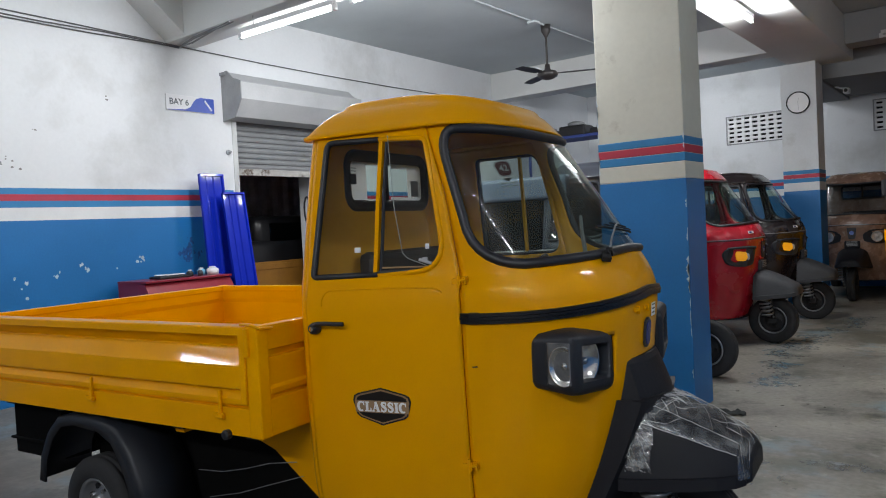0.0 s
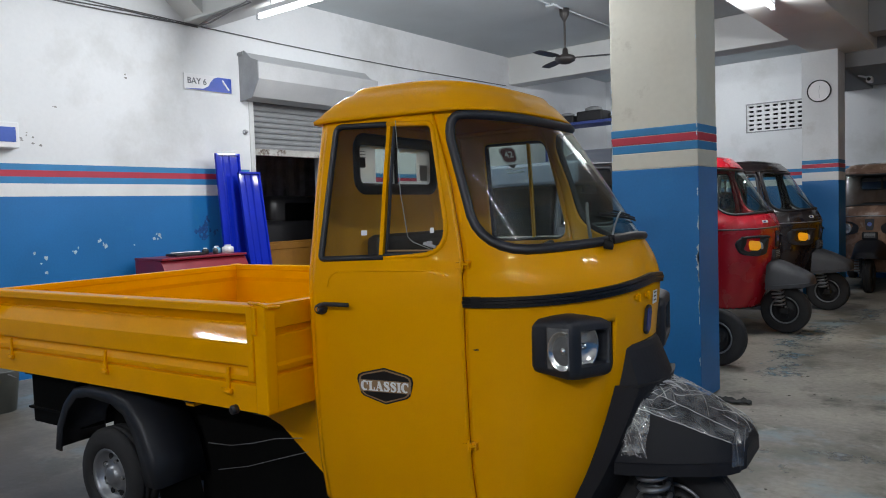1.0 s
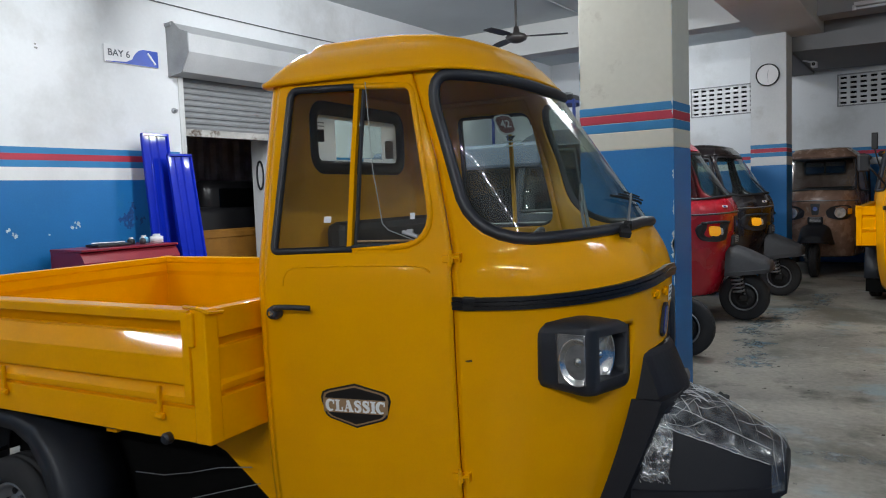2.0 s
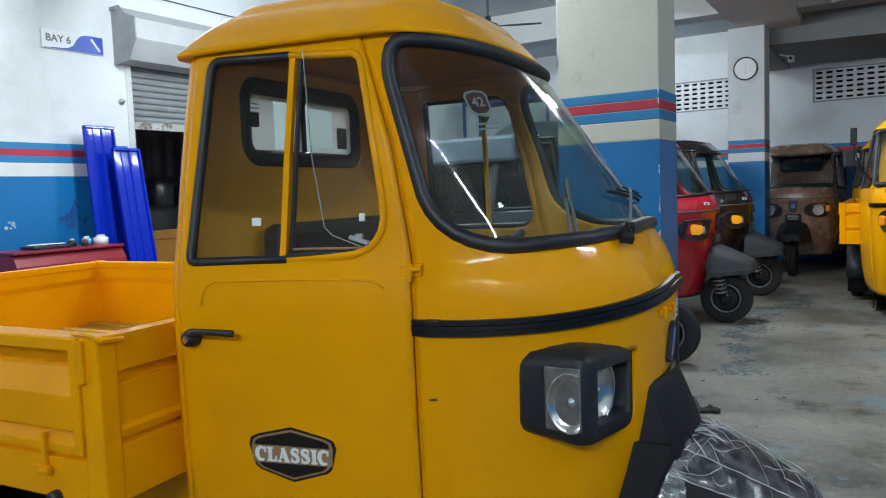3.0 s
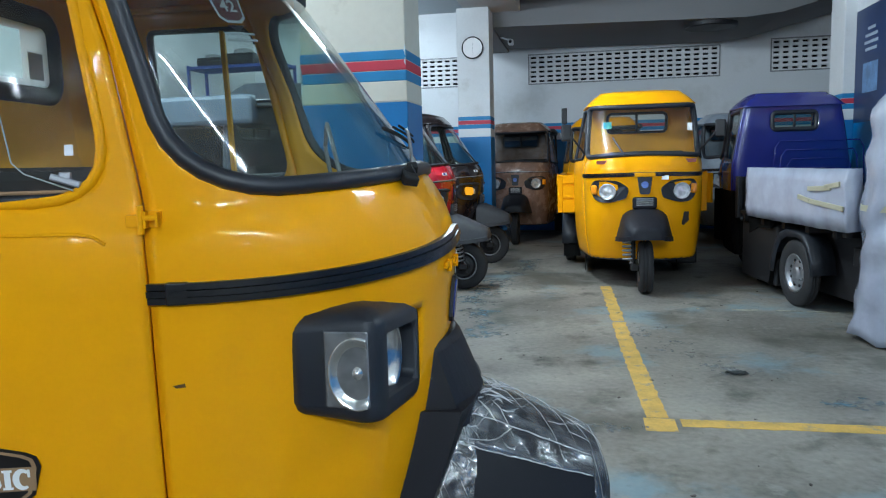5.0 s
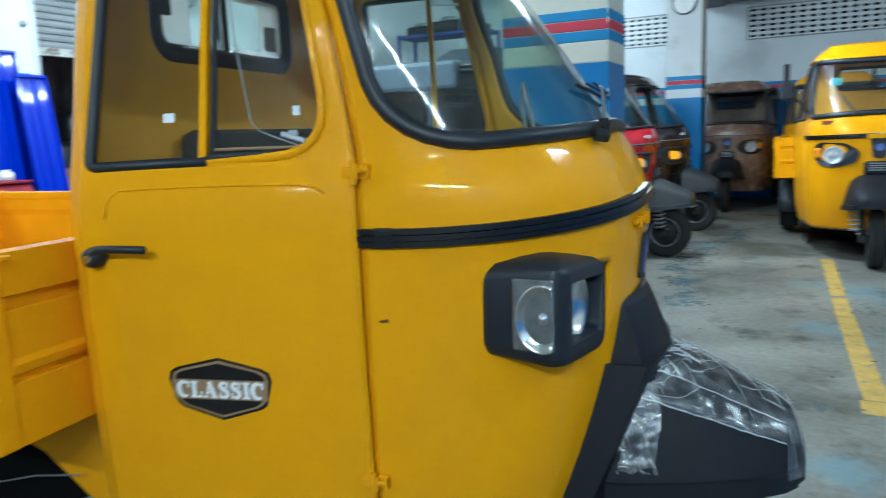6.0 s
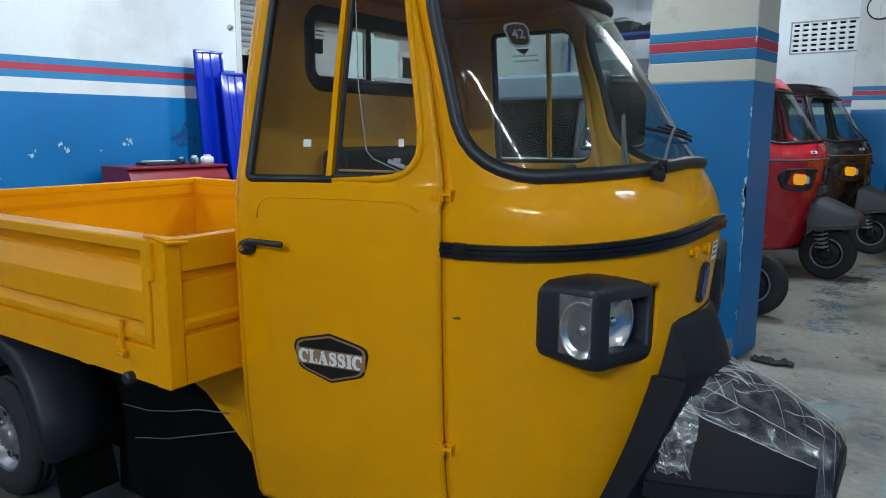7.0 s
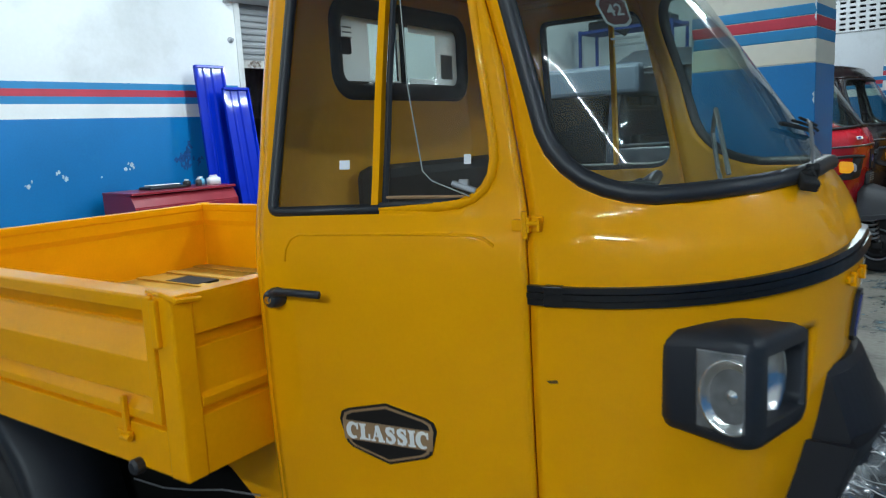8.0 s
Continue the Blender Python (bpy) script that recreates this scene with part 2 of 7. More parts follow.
CEILING = material("grey ceiling plaster", (0.48, 0.525, 0.545), 0.8, vary=0.12, scale=0.9, bump=0.1)
BEAM = material("white beam paint", (0.62, 0.63, 0.62), 0.75, vary=0.08, scale=1.1, bump=0.12, dirt=(0.42, 0.40, 0.36), dirt_at=0.62, dirt_scale=1.3)
BLUE_WALL = material("blue wall paint", (0.004, 0.155, 0.42), 0.42, vary=0.12, scale=2.0, bump=0.15, dirt=(0.015, 0.18, 0.42), dirt_at=0.62, dirt_scale=3.5)
RED_BAND = material("red stripe paint", (0.45, 0.03, 0.06), 0.55, vary=0.1)
BLUE_BAND = material("blue stripe paint", (0.02, 0.20, 0.44), 0.55, vary=0.1)
WHITE_BAND = material("white stripe paint", (0.74, 0.75, 0.76), 0.6, vary=0.06, dirt=(0.55, 0.53, 0.48), dirt_at=0.64)
GREY_METAL = material("grey shutter sheet", (0.27, 0.28, 0.29), 0.5, 0.3, vary=0.15, bump=0.1, dirt=(0.15, 0.13, 0.12), dirt_at=0.62, dirt_scale=5)
GREY_BEAM = material("grey beam plaster", (0.36, 0.37, 0.38), 0.8, vary=0.1, scale=1.1, bump=0.12)
# paler than the dark sheet itself, making up for light missing in the store
STORE_SHEET = material("dark store sheet, lightened", (0.46, 0.44, 0.50), 0.6, vary=0.3)
BOARD_BLUE = material("bright blue steel", (0.004, 0.022, 0.42), 0.35, vary=0.06, coat=0.3, coat_rough=0.06, spec=0.1)
CHEST_RED = material("red tool chest enamel", (0.25, 0.012, 0.026), 0.35, vary=0.15, coat=0.3)
GLASS = glass_material("window glass", (0.62, 0.73, 0.69), 1.55, dust_haze=0.004, soft=0.08)
SIDE_GLASS = glass_material("hazy side glass", (0.84, 0.86, 0.83), 1.48, dust_haze=0.016)
CLEAR = glass_material("clear lamp glass", (0.95, 0.96, 0.96), 1.4)
FAR_GLASS = glass_material("dusty window glass", (0.55, 0.58, 0.58), 1.6, 0.08)
BARE = material("bare concrete soffit", (0.20, 0.203, 0.21), 0.8, vary=0.12, scale=0.9, bump=0.15)
SEAT = material("black vinyl", (0.02, 0.02, 0.022), 0.5, vary=0.2, bump=0.3)
TUBE = glow("fluorescent tube", (0.90, 0.96, 1.0), 14)
WHITE_PLASTIC = material("white plastic", (0.75, 0.76, 0.78), 0.4, vary=0.04)
PAPER = material("white paper", (0.88, 0.88, 0.88), 0.7, vary=0.03)
YELLOW_LINE = material("worn yellow road paint", (0.60, 0.38, 0.08), 0.65, vary=0.25, scale=9, bump=0.2, dirt=(0.24, 0.235, 0.20), dirt_at=0.55, dirt_scale=11, dirt_soft=0.14)
PALE_LINE = material("worn pale road paint", (0.40, 0.38, 0.30), 0.65, vary=0.25, scale=9, bump=0.2, dirt=(0.22, 0.22, 0.19), dirt_at=0.44, dirt_scale=11)
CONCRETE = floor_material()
FILM = film_material("clear plastic film", 0.22, 0.17, 0.5)
FILM_PATCH = film_material("milky plastic film", 0.13, 0.13, 1.0)
WRAP = material("milky plastic wrap", (0.43, 0.46, 0.56), 0.22, vary=0.14, scale=4, fine=14, bump=0.45, coat=0.7)
DECAL_BLACK = material("black decal", (0.012, 0.010, 0.010), 0.3, vary=0.05)
DECAL_GOLD = material("tan decal", (0.34, 0.21, 0.11), 0.4, vary=0.05)
DECAL_WHITE = material("white decal", (0.93, 0.93, 0.92), 0.25, vary=0.02, bump=0, coat=0.4)
BADGE_BLUE = material("blue badge enamel", (0.03, 0.05, 0.22), 0.2, vary=0.05)
HOLE_SHADE = material("near-black for shaded holes", (0.01, 0.01, 0.012), 0.9, vary=0.1)


# ---- building blocks ----
def part(name, bm, mat, parent=None, label="", smooth=False, kind=""):
    me = bpy.data.meshes.new(name)
    bm.normal_update()
    bm.to_mesh(me)
    bm.free()
    if smooth:
        for p in me.polygons:
            p.use_smooth = True
    me.materials.append(mat)
    ob = new(name, me)
    ob.parent = parent
    return tagged(ob, label=label, kind=kind)


def thing(name, label, category, m=None, group="", kind=""):
    ob = new(name)
    ob.empty_display_size = 0.1
    if m is not None:
        ob.matrix_basis = m
    return tagged(ob, label, category, group, kind)


def block(bm, x0, x1, y0, y1, z0, z1, bevel=0.0, seg=2, m=None):
    """A box with softened edges, added to bm."""
    b = bmesh.new()
    bmesh.ops.create_cube(b, size=1.0)
    bmesh.ops.scale(b, vec=(abs(x1 - x0), abs(y1 - y0), abs(z1 - z0)), verts=b.verts)
    bmesh.ops.translate(b, vec=((x0 + x1) / 2, (y0 + y1) / 2, (z0 + z1) / 2), verts=b.verts)
    if bevel:
        bmesh.ops.bevel(b, geom=b.edges[:], offset=bevel, segments=seg, affect="EDGES", profile=0.5)
    join(bm, b, m)


def join(bm, b, m=None):
    if m is not None:
        bmesh.ops.transform(b, matrix=m, verts=b.verts)
    made = {v: bm.verts.new(v.co) for v in b.verts}
    for f in b.faces:
        try:
            bm.faces.new([made[v] for v in f.verts])
        except ValueError:
            pass
    b.free()


def bx(*a, **k):
    bm = bmesh.new()
    block(bm, *a, **k)
    return bm


def loft(bm, rings, closed=True, caps=True):
    vs = [[bm.verts.new(p) for p in r] for r in rings]
    n = len(vs[0])
    for a, b in zip(vs, vs[1:]):
        for i in range(n if closed else n - 1):
            j = (i + 1) % n
            bm.faces.new((a[i], a[j], b[j], b[i]))
    if caps and closed:
        bm.faces.new(vs[0][::-1])
        bm.faces.new(vs[-1])
    return vs


def tube(bm, pts, r, seg=8, closed=False, flat=1.0):
    """A round or flattened bar along a line of points."""
    pts = [Vector(p) for p in pts]
    rings = []
    n = len(pts)
    side = None
    for i, p in enumerate(pts):
        a = pts[(i - 1) % n] if closed or i else p
        b = pts[(i + 1) % n] if closed or i < n - 1 else p
        d = (b - a).normalized()
        if side is None:
            side = d.cross(Vector((0, 0, 1)))
            if side.length < 0.1:
                side = d.cross(Vector((1, 0, 0)))
        side = (side - d * side.dot(d)).normalized()
        up = side.cross(d)
        rings.append([p + r * (math.cos(t) * side * flat + math.sin(t) * up) for t in (2 * math.pi * k / seg for k in range(seg))])
    if closed:
        vs = [[bm.verts.new(p) for p in q] for q in rings]
        # line up the last ring with the first
        for i in range(n):
            a, b = vs[i], vs[(i + 1) % n]
            off = 0
            if i == n - 1:
                off = min(range(seg), key=lambda o: (a[0].co - b[o].co).length)
            for k in range(seg):
                bm.faces.new((a[k], a[(k + 1) % seg], b[(k + 1 + off) % seg], b[(k + off) % seg]))
    else:
        loft(bm, rings)


def lathe(bm, profile, m, seg=32):
    """Turns a profile of (radius, height) round the z axis of m."""
    rings = [[m @ Vector((r * math.cos(t), r * math.sin(t), h)) for t in (2 * math.pi * k / seg for k in range(seg))] for r, h in profile]
    loft(bm, rings, caps=False)


def prism(bm, outline, depth, m):
    """A flat outline in x, y of m, given thickness along its z."""
    a = [bm.verts.new(m @ Vector((x, y, 0))) for x, y in outline]
    b = [bm.verts.new(m @ Vector((x, y, depth))) for x, y in outline]
    n = len(a)
    bm.faces.new(a[::-1])
    bm.faces.new(b)
    for i in range(n):
        bm.faces.new((a[i], a[(i + 1) % n], b[(i + 1) % n], b[i]))


def lettering(name, text, size, m, mat, parent, bold=0.0):
    cu = bpy.data.curves.new(name, "FONT")
    cu.body, cu.size, cu.align_x, cu.align_y, cu.extrude, cu.offset = text, size, "CENTER", "CENTER", 0.0006, bold
    cu.materials.append(mat)
    ob = new(name, cu)
    ob.matrix_basis = m
    ob.parent = parent
    return ob


def rounded(x0, x1, y0, y1, r, n=6):
    pts = []
    for cx, cy, a in ((x1 - r, y1 - r, 0), (x0 + r, y1 - r, 90), (x0 + r, y0 + r, 180), (x1 - r, y0 + r, 270)):
        for k in range(n + 1):
            t = radians(a + 90 * k / n)
            pts.append((cx + r * math.cos(t), cy + r * math.sin(t)))
    return pts


def inside(poly, x, y):
    hit = False
    for (x0, y0), (x1, y1) in zip(poly, poly[1:] + poly[:1]):
        if (y0 > y) != (y1 > y) and x < (x1 - x0) * (y - y0) / (y1 - y0) + x0:
            hit = not hit
    return hit


def soften(poly, radii, n=6):
    """Rounds the corners of a polygon, corner by corner."""
    out = []
    k = len(poly)
    for i in range(k):
        p, a, b, r = Vector(poly[i]), Vector(poly[i - 1]), Vector(poly[(i + 1) % k]), radii[i]
        u, v = (a - p).normalized(), (b - p).normalized()
        for j in range(n + 1):
            t = j / n
            out.append(tuple((1 - t) ** 2 * (p + u * r) + 2 * t * (1 - t) * p + t * t * (p + v * r)))
    return out


# ---- the three-wheeler's cab: its outline by height ----
LEVELS = [  # height, half width at the door's rear, at its front, door's front edge, nose
    (0.27, 0.545, 0.455, -0.30, 0.00), (0.45, 0.575, 0.480, -0.31, 0.07), (0.70, 0.590, 0.497, -0.31, 0.130), (0.94, 0.595, 0.505, -0.31, 0.157), (1.06, 0.596, 0.506, -0.31, 0.165),
    (1.13, 0.592, 0.500, -0.315, 0.150), (1.19, 0.582, 0.4815, -0.321, 0.1205), (1.24, 0.572, 0.478, -0.33, 0.085), (1.45, 0.535, 0.468, -0.370, -0.064), (1.72, 0.478, 0.448, -0.455, -0.255)]
BACK, JAMB = -0.955, -0.915


def level(z):
    """The outline's four measures at a height, on a smooth curve through LEVELS."""
    k = 0
    while k < len(LEVELS) - 2 and z > LEVELS[k + 1][0]:
        k += 1
    p, q = LEVELS[k], LEVELS[k + 1]
    o, r = LEVELS[max(0, k - 1)], LEVELS[min(len(LEVELS) - 1, k + 2)]
    h = q[0] - p[0]
    t = min(1.0, max(0.0, (z - p[0]) / h))
    out = []
    for i in range(1, 5):
        m0 = (q[i] - o[i]) / (q[0] - o[0]) * h
        m1 = (r[i] - p[i]) / (r[0] - p[0]) * h
        if p[0] > 1.18 and i > 1:  # the windscreen is straight from foot to head
            m0 = m1 = q[i] - p[i]
        out.append((2 * t ** 3 - 3 * t * t + 1) * p[i] + (t ** 3 - 2 * t * t + t) * m0 + (3 * t * t - 2 * t ** 3) * q[i] + (t ** 3 - t * t) * m1)
    return out


def bluntness(z):
    """How square the front is in plan: rounder at the foot, blunter at the windscreen."""
    return 2.2 + 0.3 * min(1.0, max(0.0, (z - 0.94) / 0.26))


def front_x(y, z):
    wr, wf, xd, xn = level(z)
    n = bluntness(z)
    return xd + (xn - xd) * max(0.0, 1 - (abs(y) / wf) ** n) ** (1 / n)


def skin(seg, s, z):
    """A point of the right half of the cab: seg rear, corner, door or front; s from 0 to 1."""
    wr, wf, xd, xn = level(z)
    if seg == "rear":
        return Vector((BACK, -s * (wr - 0.05), z))
    if seg == "corner":
        t = s * math.pi / 2
        return Vector((JAMB + 0.01 - 0.05 * math.cos(t), -(wr - 0.05) - 0.05 * math.sin(t), z))
    if seg == "door":
        return Vector((JAMB + 0.01 + s * (xd - JAMB - 0.01), -(wr + (wf - wr) * s ** 1.35), z))
    t = s * math.pi / 2
    n = bluntness(z)
    c, d = max(0.0, math.sin(t)), max(0.0, math.cos(t))
    return Vector((xd + (xn - xd) * c ** (2 / n), -wf * d ** (2 / n), z))


def door_point(x, z):
    wr, wf, xd, xn = level(z)
    return skin("door", min(1.0, max(0.0, (x - JAMB - 0.01) / (xd - JAMB - 0.01))), z)


DOOR_WINDOW = soften([(-0.872, 1.185), (-0.365, 1.20), (-0.447, 1.655), (-0.852, 1.672)], [0.02, 0.12, 0.03, 0.03])
FAR_WINDOW = soften([(-0.785, 1.195), (-0.338, 1.205), (-0.436, 1.655), (-0.770, 1.660)], [0.02, 0.08, 0.05, 0.03])


def nearest(line, x, y, closed, wide=1.0):
    """The point of a line of points that lies nearest to (x, y)."""
    best, at = 1e9, (x, y)
    for (x0, y0), (x1, y1) in zip(line, line[1:] + line[:1] if closed else line[1:]):
        dx, dy = (x1 - x0) * wide, y1 - y0
        d2 = dx * dx + dy * dy
        t = 0.0 if d2 == 0 else min(1.0, max(0.0, ((x - x0) * wide * dx + (y - y0) * dy) / d2))
        px, py = x0 + (x1 - x0) * t, y0 + (y1 - y0) * t
        d = ((x - px) * wide) ** 2 + (y - py) ** 2
        if d < best:
            best, at = d, (px, py)
    return at


def screen_edge():
    """The windscreen's edge from bottom centre to top centre, in (s, height) of the front."""
    out = [(1.0 - 0.64 * i / 8, 1.235 - 0.0205 * i / 8) for i in range(9)]
    for p, q, c, n in (((0.36, 1.2145), (0.035, 1.195), (0.050, 1.37), 8), ((0.054, 1.56), (0.058, 1.680), (0.25, 1.676), 7)):
        for j in range(0 if n == 7 else 1, n + 1):
            t = j / n
            out.append(tuple((1 - t) ** 2 * Vector(p) + 2 * t * (1 - t) * Vector(q) + t * t * Vector(c)))
    return out + [(0.25 + 0.75 * i / 8, 1.676 - 0.011 * i / 8) for i in range(1, 9)]


SCREEN = screen_edge()
REAR_WINDOW = rounded(-0.285, 0.285, 1.447, 1.655, 0.05)


def cab(parent, paint, fine=1, glass=GLASS, rubber=RUBBER, rear=REAR_WINDOW, sockets=False, slim=False):
    """Shell, doors, panes, seals and roof of one cab, as parts of parent."""
    counts = {"rear": 14 * fine, "corner": 4, "door": 22 * fine, "front": 28 * fine}
    nz = 44 * fine
    zs = [0.27 + (1.72 - 0.27) * k / nz for k in range(nz + 1)]
    groups = {k: bmesh.new() for k in ("cab_shell", "door", "far_door", "windscreen", "door_glass", "far_door_glass", "rear_glass")}
    for mirror in (1, -1):
        for seg, n in counts.items():
            grid = [[skin(seg, i / n, z) for i in range(n + 1)] for z in zs]
            window = FAR_WINDOW if fine > 1 and mirror < 0 else DOOR_WINDOW

            def pick(i, k):
                zc, c = (zs[k] + zs[k + 1]) / 2, (grid[k][i] + grid[k + 1][i + 1]) / 2
                if seg == "door":
                    if zc > 1.705:
                        return "cab_shell"
                    return ("door" if mirror > 0 else "far_door") + ("_glass" if inside(window, c.x, zc) else "")
                if seg == "front" and inside(SCREEN, (i + 0.5) / n, zc):
                    return "windscreen"
                if seg == "rear" and inside(rear, c.y, zc):
                    return "rear_glass"
                if sockets and seg == "front" and 0.236 < abs(c.y) < 0.43 and 0.812 < zc < 0.962:
                    return ""  # opening behind the headlight
                return "cab_shell"

            keys = [[pick(i, k) for i in range(n)] for k in range(nz)]
            snapped = {}
            for k in range(nz + 1):  # corners on a window's edge slide onto it, for a clean cut
                for i in range(n + 1):
                    around = {keys[b][a] for a in (i - 1, i) for b in (k - 1, k) if 0 <= a < n and 0 <= b < nz}
                    panes = [q for q in around if q == "windscreen" or q.endswith("glass")]
                    if not panes or len(around) == 1:
                        continue
                    if seg == "front":
                        ss, z = nearest(SCREEN, i / n, zs[k], False, 0.6)
                        snapped[k, i] = skin("front", 1.0 if i == n else ss, z)
                    elif seg == "door":
                        x, z = nearest(window, grid[k][i].x, zs[k], True)
                        snapped[k, i] = door_point(x, z)
                    else:
                        y, z = nearest(rear, grid[k][i].y, zs[k], True)
                        snapped[k, i] = Vector((BACK, 0.0 if i == 0 else min(y, 0.0), z))
            for (k, i), p in snapped.items():
                grid[k][i] = p
            kept = {}

            def put(key, q):
                bm = groups[key]
                vs = []
                for i, k in q:
                    tag = (key, i, k)
                    if tag not in kept:
                        c = grid[k][i]
                        kept[tag] = bm.verts.new((c.x, c.y * mirror, c.z))
                    vs.append(kept[tag])
                bm.faces.new(vs if mirror > 0 else vs[::-1])

            for k in range(nz):
                for i in range(n):
                    if keys[k][i]:
                        put(keys[k][i], ((i, k), (i + 1, k), (i + 1, k + 1), (i, k + 1)))
    obs = {}
    for key in ("cab_shell", "door", "far_door"):
        bm = groups[key]
        bmesh.ops.remove_doubles(bm, verts=bm.verts, dist=0.0005)
        if key != "cab_shell":  # doors stand a little proud, with a gap round them
            side = -1 if key == "door" else 1
            for v in bm.verts:
                v.co.y += 0.007 * side
                v.co.x = -0.607 + (v.co.x + 0.607) * 0.992
        ob = part("door" if "door" in key else key, bm, paint, parent, smooth=True)
        so = ob.modifiers.new("sheet", "SOLIDIFY")
        so.thickness, so.offset = 0.022, -1
        if paint is YELLOW:  # inner side of the sheet: the same yellow, dimmed for the cab's shade
            ob.data.materials.append(SHADED_YELLOW)
            so.material_offset = 1
        obs[key] = ob
    for key, host, name in (("windscreen", parent, "windscreen"), ("door_glass", obs["door"], "pane"), ("far_door_glass", obs["far_door"], "pane"), ("rear_glass", parent, "rear_window")):
        bm = groups[key]
        bmesh.ops.remove_doubles(bm, verts=bm.verts, dist=0.0005)
        if name == "pane":
            for v in bm.verts:
                v.co.y *= 0.99
        ob = part(name, bm, SIDE_GLASS if name == "pane" and glass is GLASS else glass, host, smooth=True)
        ob.visible_shadow = False
        obs[key] = ob
    # rubber seals
    r = 0.012 if slim else 0.017 if fine > 1 else 0.024
    bm = bmesh.new()
    path_r = screen_path(1)
    path_l = screen_path(-1)
    tube(bm, path_r + path_l[::-1], r, 8, closed=True, flat=1.0)
    obs["seal"] = part("windscreen_seal", bm, rubber, obs["windscreen"], smooth=True)
    for mirror, host in ((1, obs["door"]), (-1, obs["far_door"])):
        bm = bmesh.new()
        pts = []
        window = FAR_WINDOW if fine > 1 and mirror < 0 else DOOR_WINDOW
        for x, z in window:
            p = door_point(x, z)
            pts.append((p.x, (p.y - 0.004) * mirror, p.z))
        if fine > 1 and mirror > 0:
            # rubber along the top, the rear and the foot as far as the bar; the quarter light's edge is bare steel
            t, q, e = door_point(-0.628, 1.664), door_point(-0.612, 1.192), door_point(-0.44, 1.200)
            tube(bm, [(t.x, t.y - 0.004, t.z)] + pts[21:28] + pts[0:7] + [(q.x, q.y - 0.004, q.z)], 0.0115, 6)
            tube(bm, [(q.x, q.y - 0.002, q.z + 0.006), (e.x, e.y - 0.002, e.z + 0.006)], 0.008, 6)
            flange = bmesh.new()
            tube(flange, pts[6:20] + [(t.x, t.y - 0.004, t.z)], 0.010, 6)
            part("window_flange", flange, paint, host, smooth=True)
        elif fine > 1:
            tube(bm, pts[14:28] + pts[0:10], 0.016, 6)
        else:
            tube(bm, pts, 0.016, 6, closed=True)
        part("window_seal", bm, rubber, host, smooth=True)
    bm = bmesh.new()
    tube(bm, [(BACK + 0.002, y, z) for y, z in rear], 0.030 if fine > 1 else 0.022, 8, closed=True)
    tube(bm, [(BACK, 0, min(z for y, z in rear)), (BACK, 0, max(z for y, z in rear))], 0.014, 6)
    part("window_seal", bm, rubber, obs["rear_glass"], smooth=True)
    # roof with its raised middle and drip edge
    base = [skin("rear", i / 6, 1.70) for i in range(7)] + [skin("corner", i / 3, 1.70) for i in range(1, 4)] + [skin("door", i / 8, 1.70) for i in range(1, 9)] + [skin("front", i / 14, 1.70) for i in range(1, 15)]
    full = base + [Vector((p.x, -p.y, p.z)) for p in base[-2:0:-1]]
    rings = []
    for grow, z in ((1.0, 1.692), (1.055, 1.690), (1.06, 1.700), (1.03, 1.712), (0.99, 1.735), (0.93, 1.764), (0.86, 1.792), (0.81, 1.803), (0.785, 1.818), (0.75, 1.829), (0.5, 1.838), (0.2, 1.842)):
        rings.append([Vector((-0.53 + (p.x + 0.53) * grow, p.y * grow, z - 0.42 * (z - 1.69) * min(1.0, max(0.0, (-0.53 + (p.x + 0.53) * grow + 0.60) / 0.40)) ** 1.6)) for p in full])
    bm = bmesh.new()
    vs = loft(bm, rings, caps=False)
    bm.faces.new(vs[-1])
    bmesh.ops.recalc_face_normals(bm, faces=bm.faces)
    obs["roof"] = part("roof", bm, paint, parent, smooth=True)
    # floor pan
    bm = bmesh.new()
    ring = [skin("rear", i / 4, 0.28) for i in range(5)] + [skin("corner", 1, 0.28)] + [skin("door", i / 4, 0.28) for i in range(1, 5)] + [skin("front", i / 8, 0.28) for i in range(1, 9)]
    ring = ring + [Vector((p.x, -p.y, p.z)) for p in ring[-2:0:-1]]
    loft(bm, [[Vector((p.x, p.y, 0.265)) for p in ring], [Vector((p.x, p.y, 0.285)) for p in ring]])
    part("floor_pan", bm, BLACK, parent)
    # black bumper strip round the nose
    strip = None
    for h0, h1, out in ((0.040, 0.048, 0.006), (0.030, 0.039, 0.003)) if slim else ((0.0, 0.011, 0.012), (0.0125, 0.0225, 0.015), (0.024, 0.035, 0.012)):
        bm = bmesh.new()
        rows = []
        for i in range(-26, 27):
            s = 1 - abs(i) / 26
            sgn = -1 if i > 0 else 1
            z0 = 1.0235 + (0.045 if fine > 1 else 0.014) * s ** 1.5
            q = []
            for z, o in ((z0 + h0, 0.0), (z0 + h0, out), (z0 + h1, out), (z0 + h1, 0.0)):
                p = skin("front", s, z)
                w = skin("front", min(1, s + 0.02), z) - skin("front", max(0, s - 0.02), z)
                nrm = Vector((-w.y, w.x, 0)).normalized()
                if nrm.y > 0:
                    nrm = -nrm
                if s == 1:
                    nrm = Vector((1, 0, 0))
                p = p + nrm * o
                q.append((p.x, p.y * sgn, p.z))
            rows.append(q)
        loft(bm, rows)
        bmesh.ops.recalc_face_normals(bm, faces=bm.faces)
        made = part("strip_rib" if strip else "belt_bead" if slim else "bumper_strip", bm, GREY_METAL if slim and not strip else STRIP_BLACK, strip or parent)
        strip = strip or made
    return obs


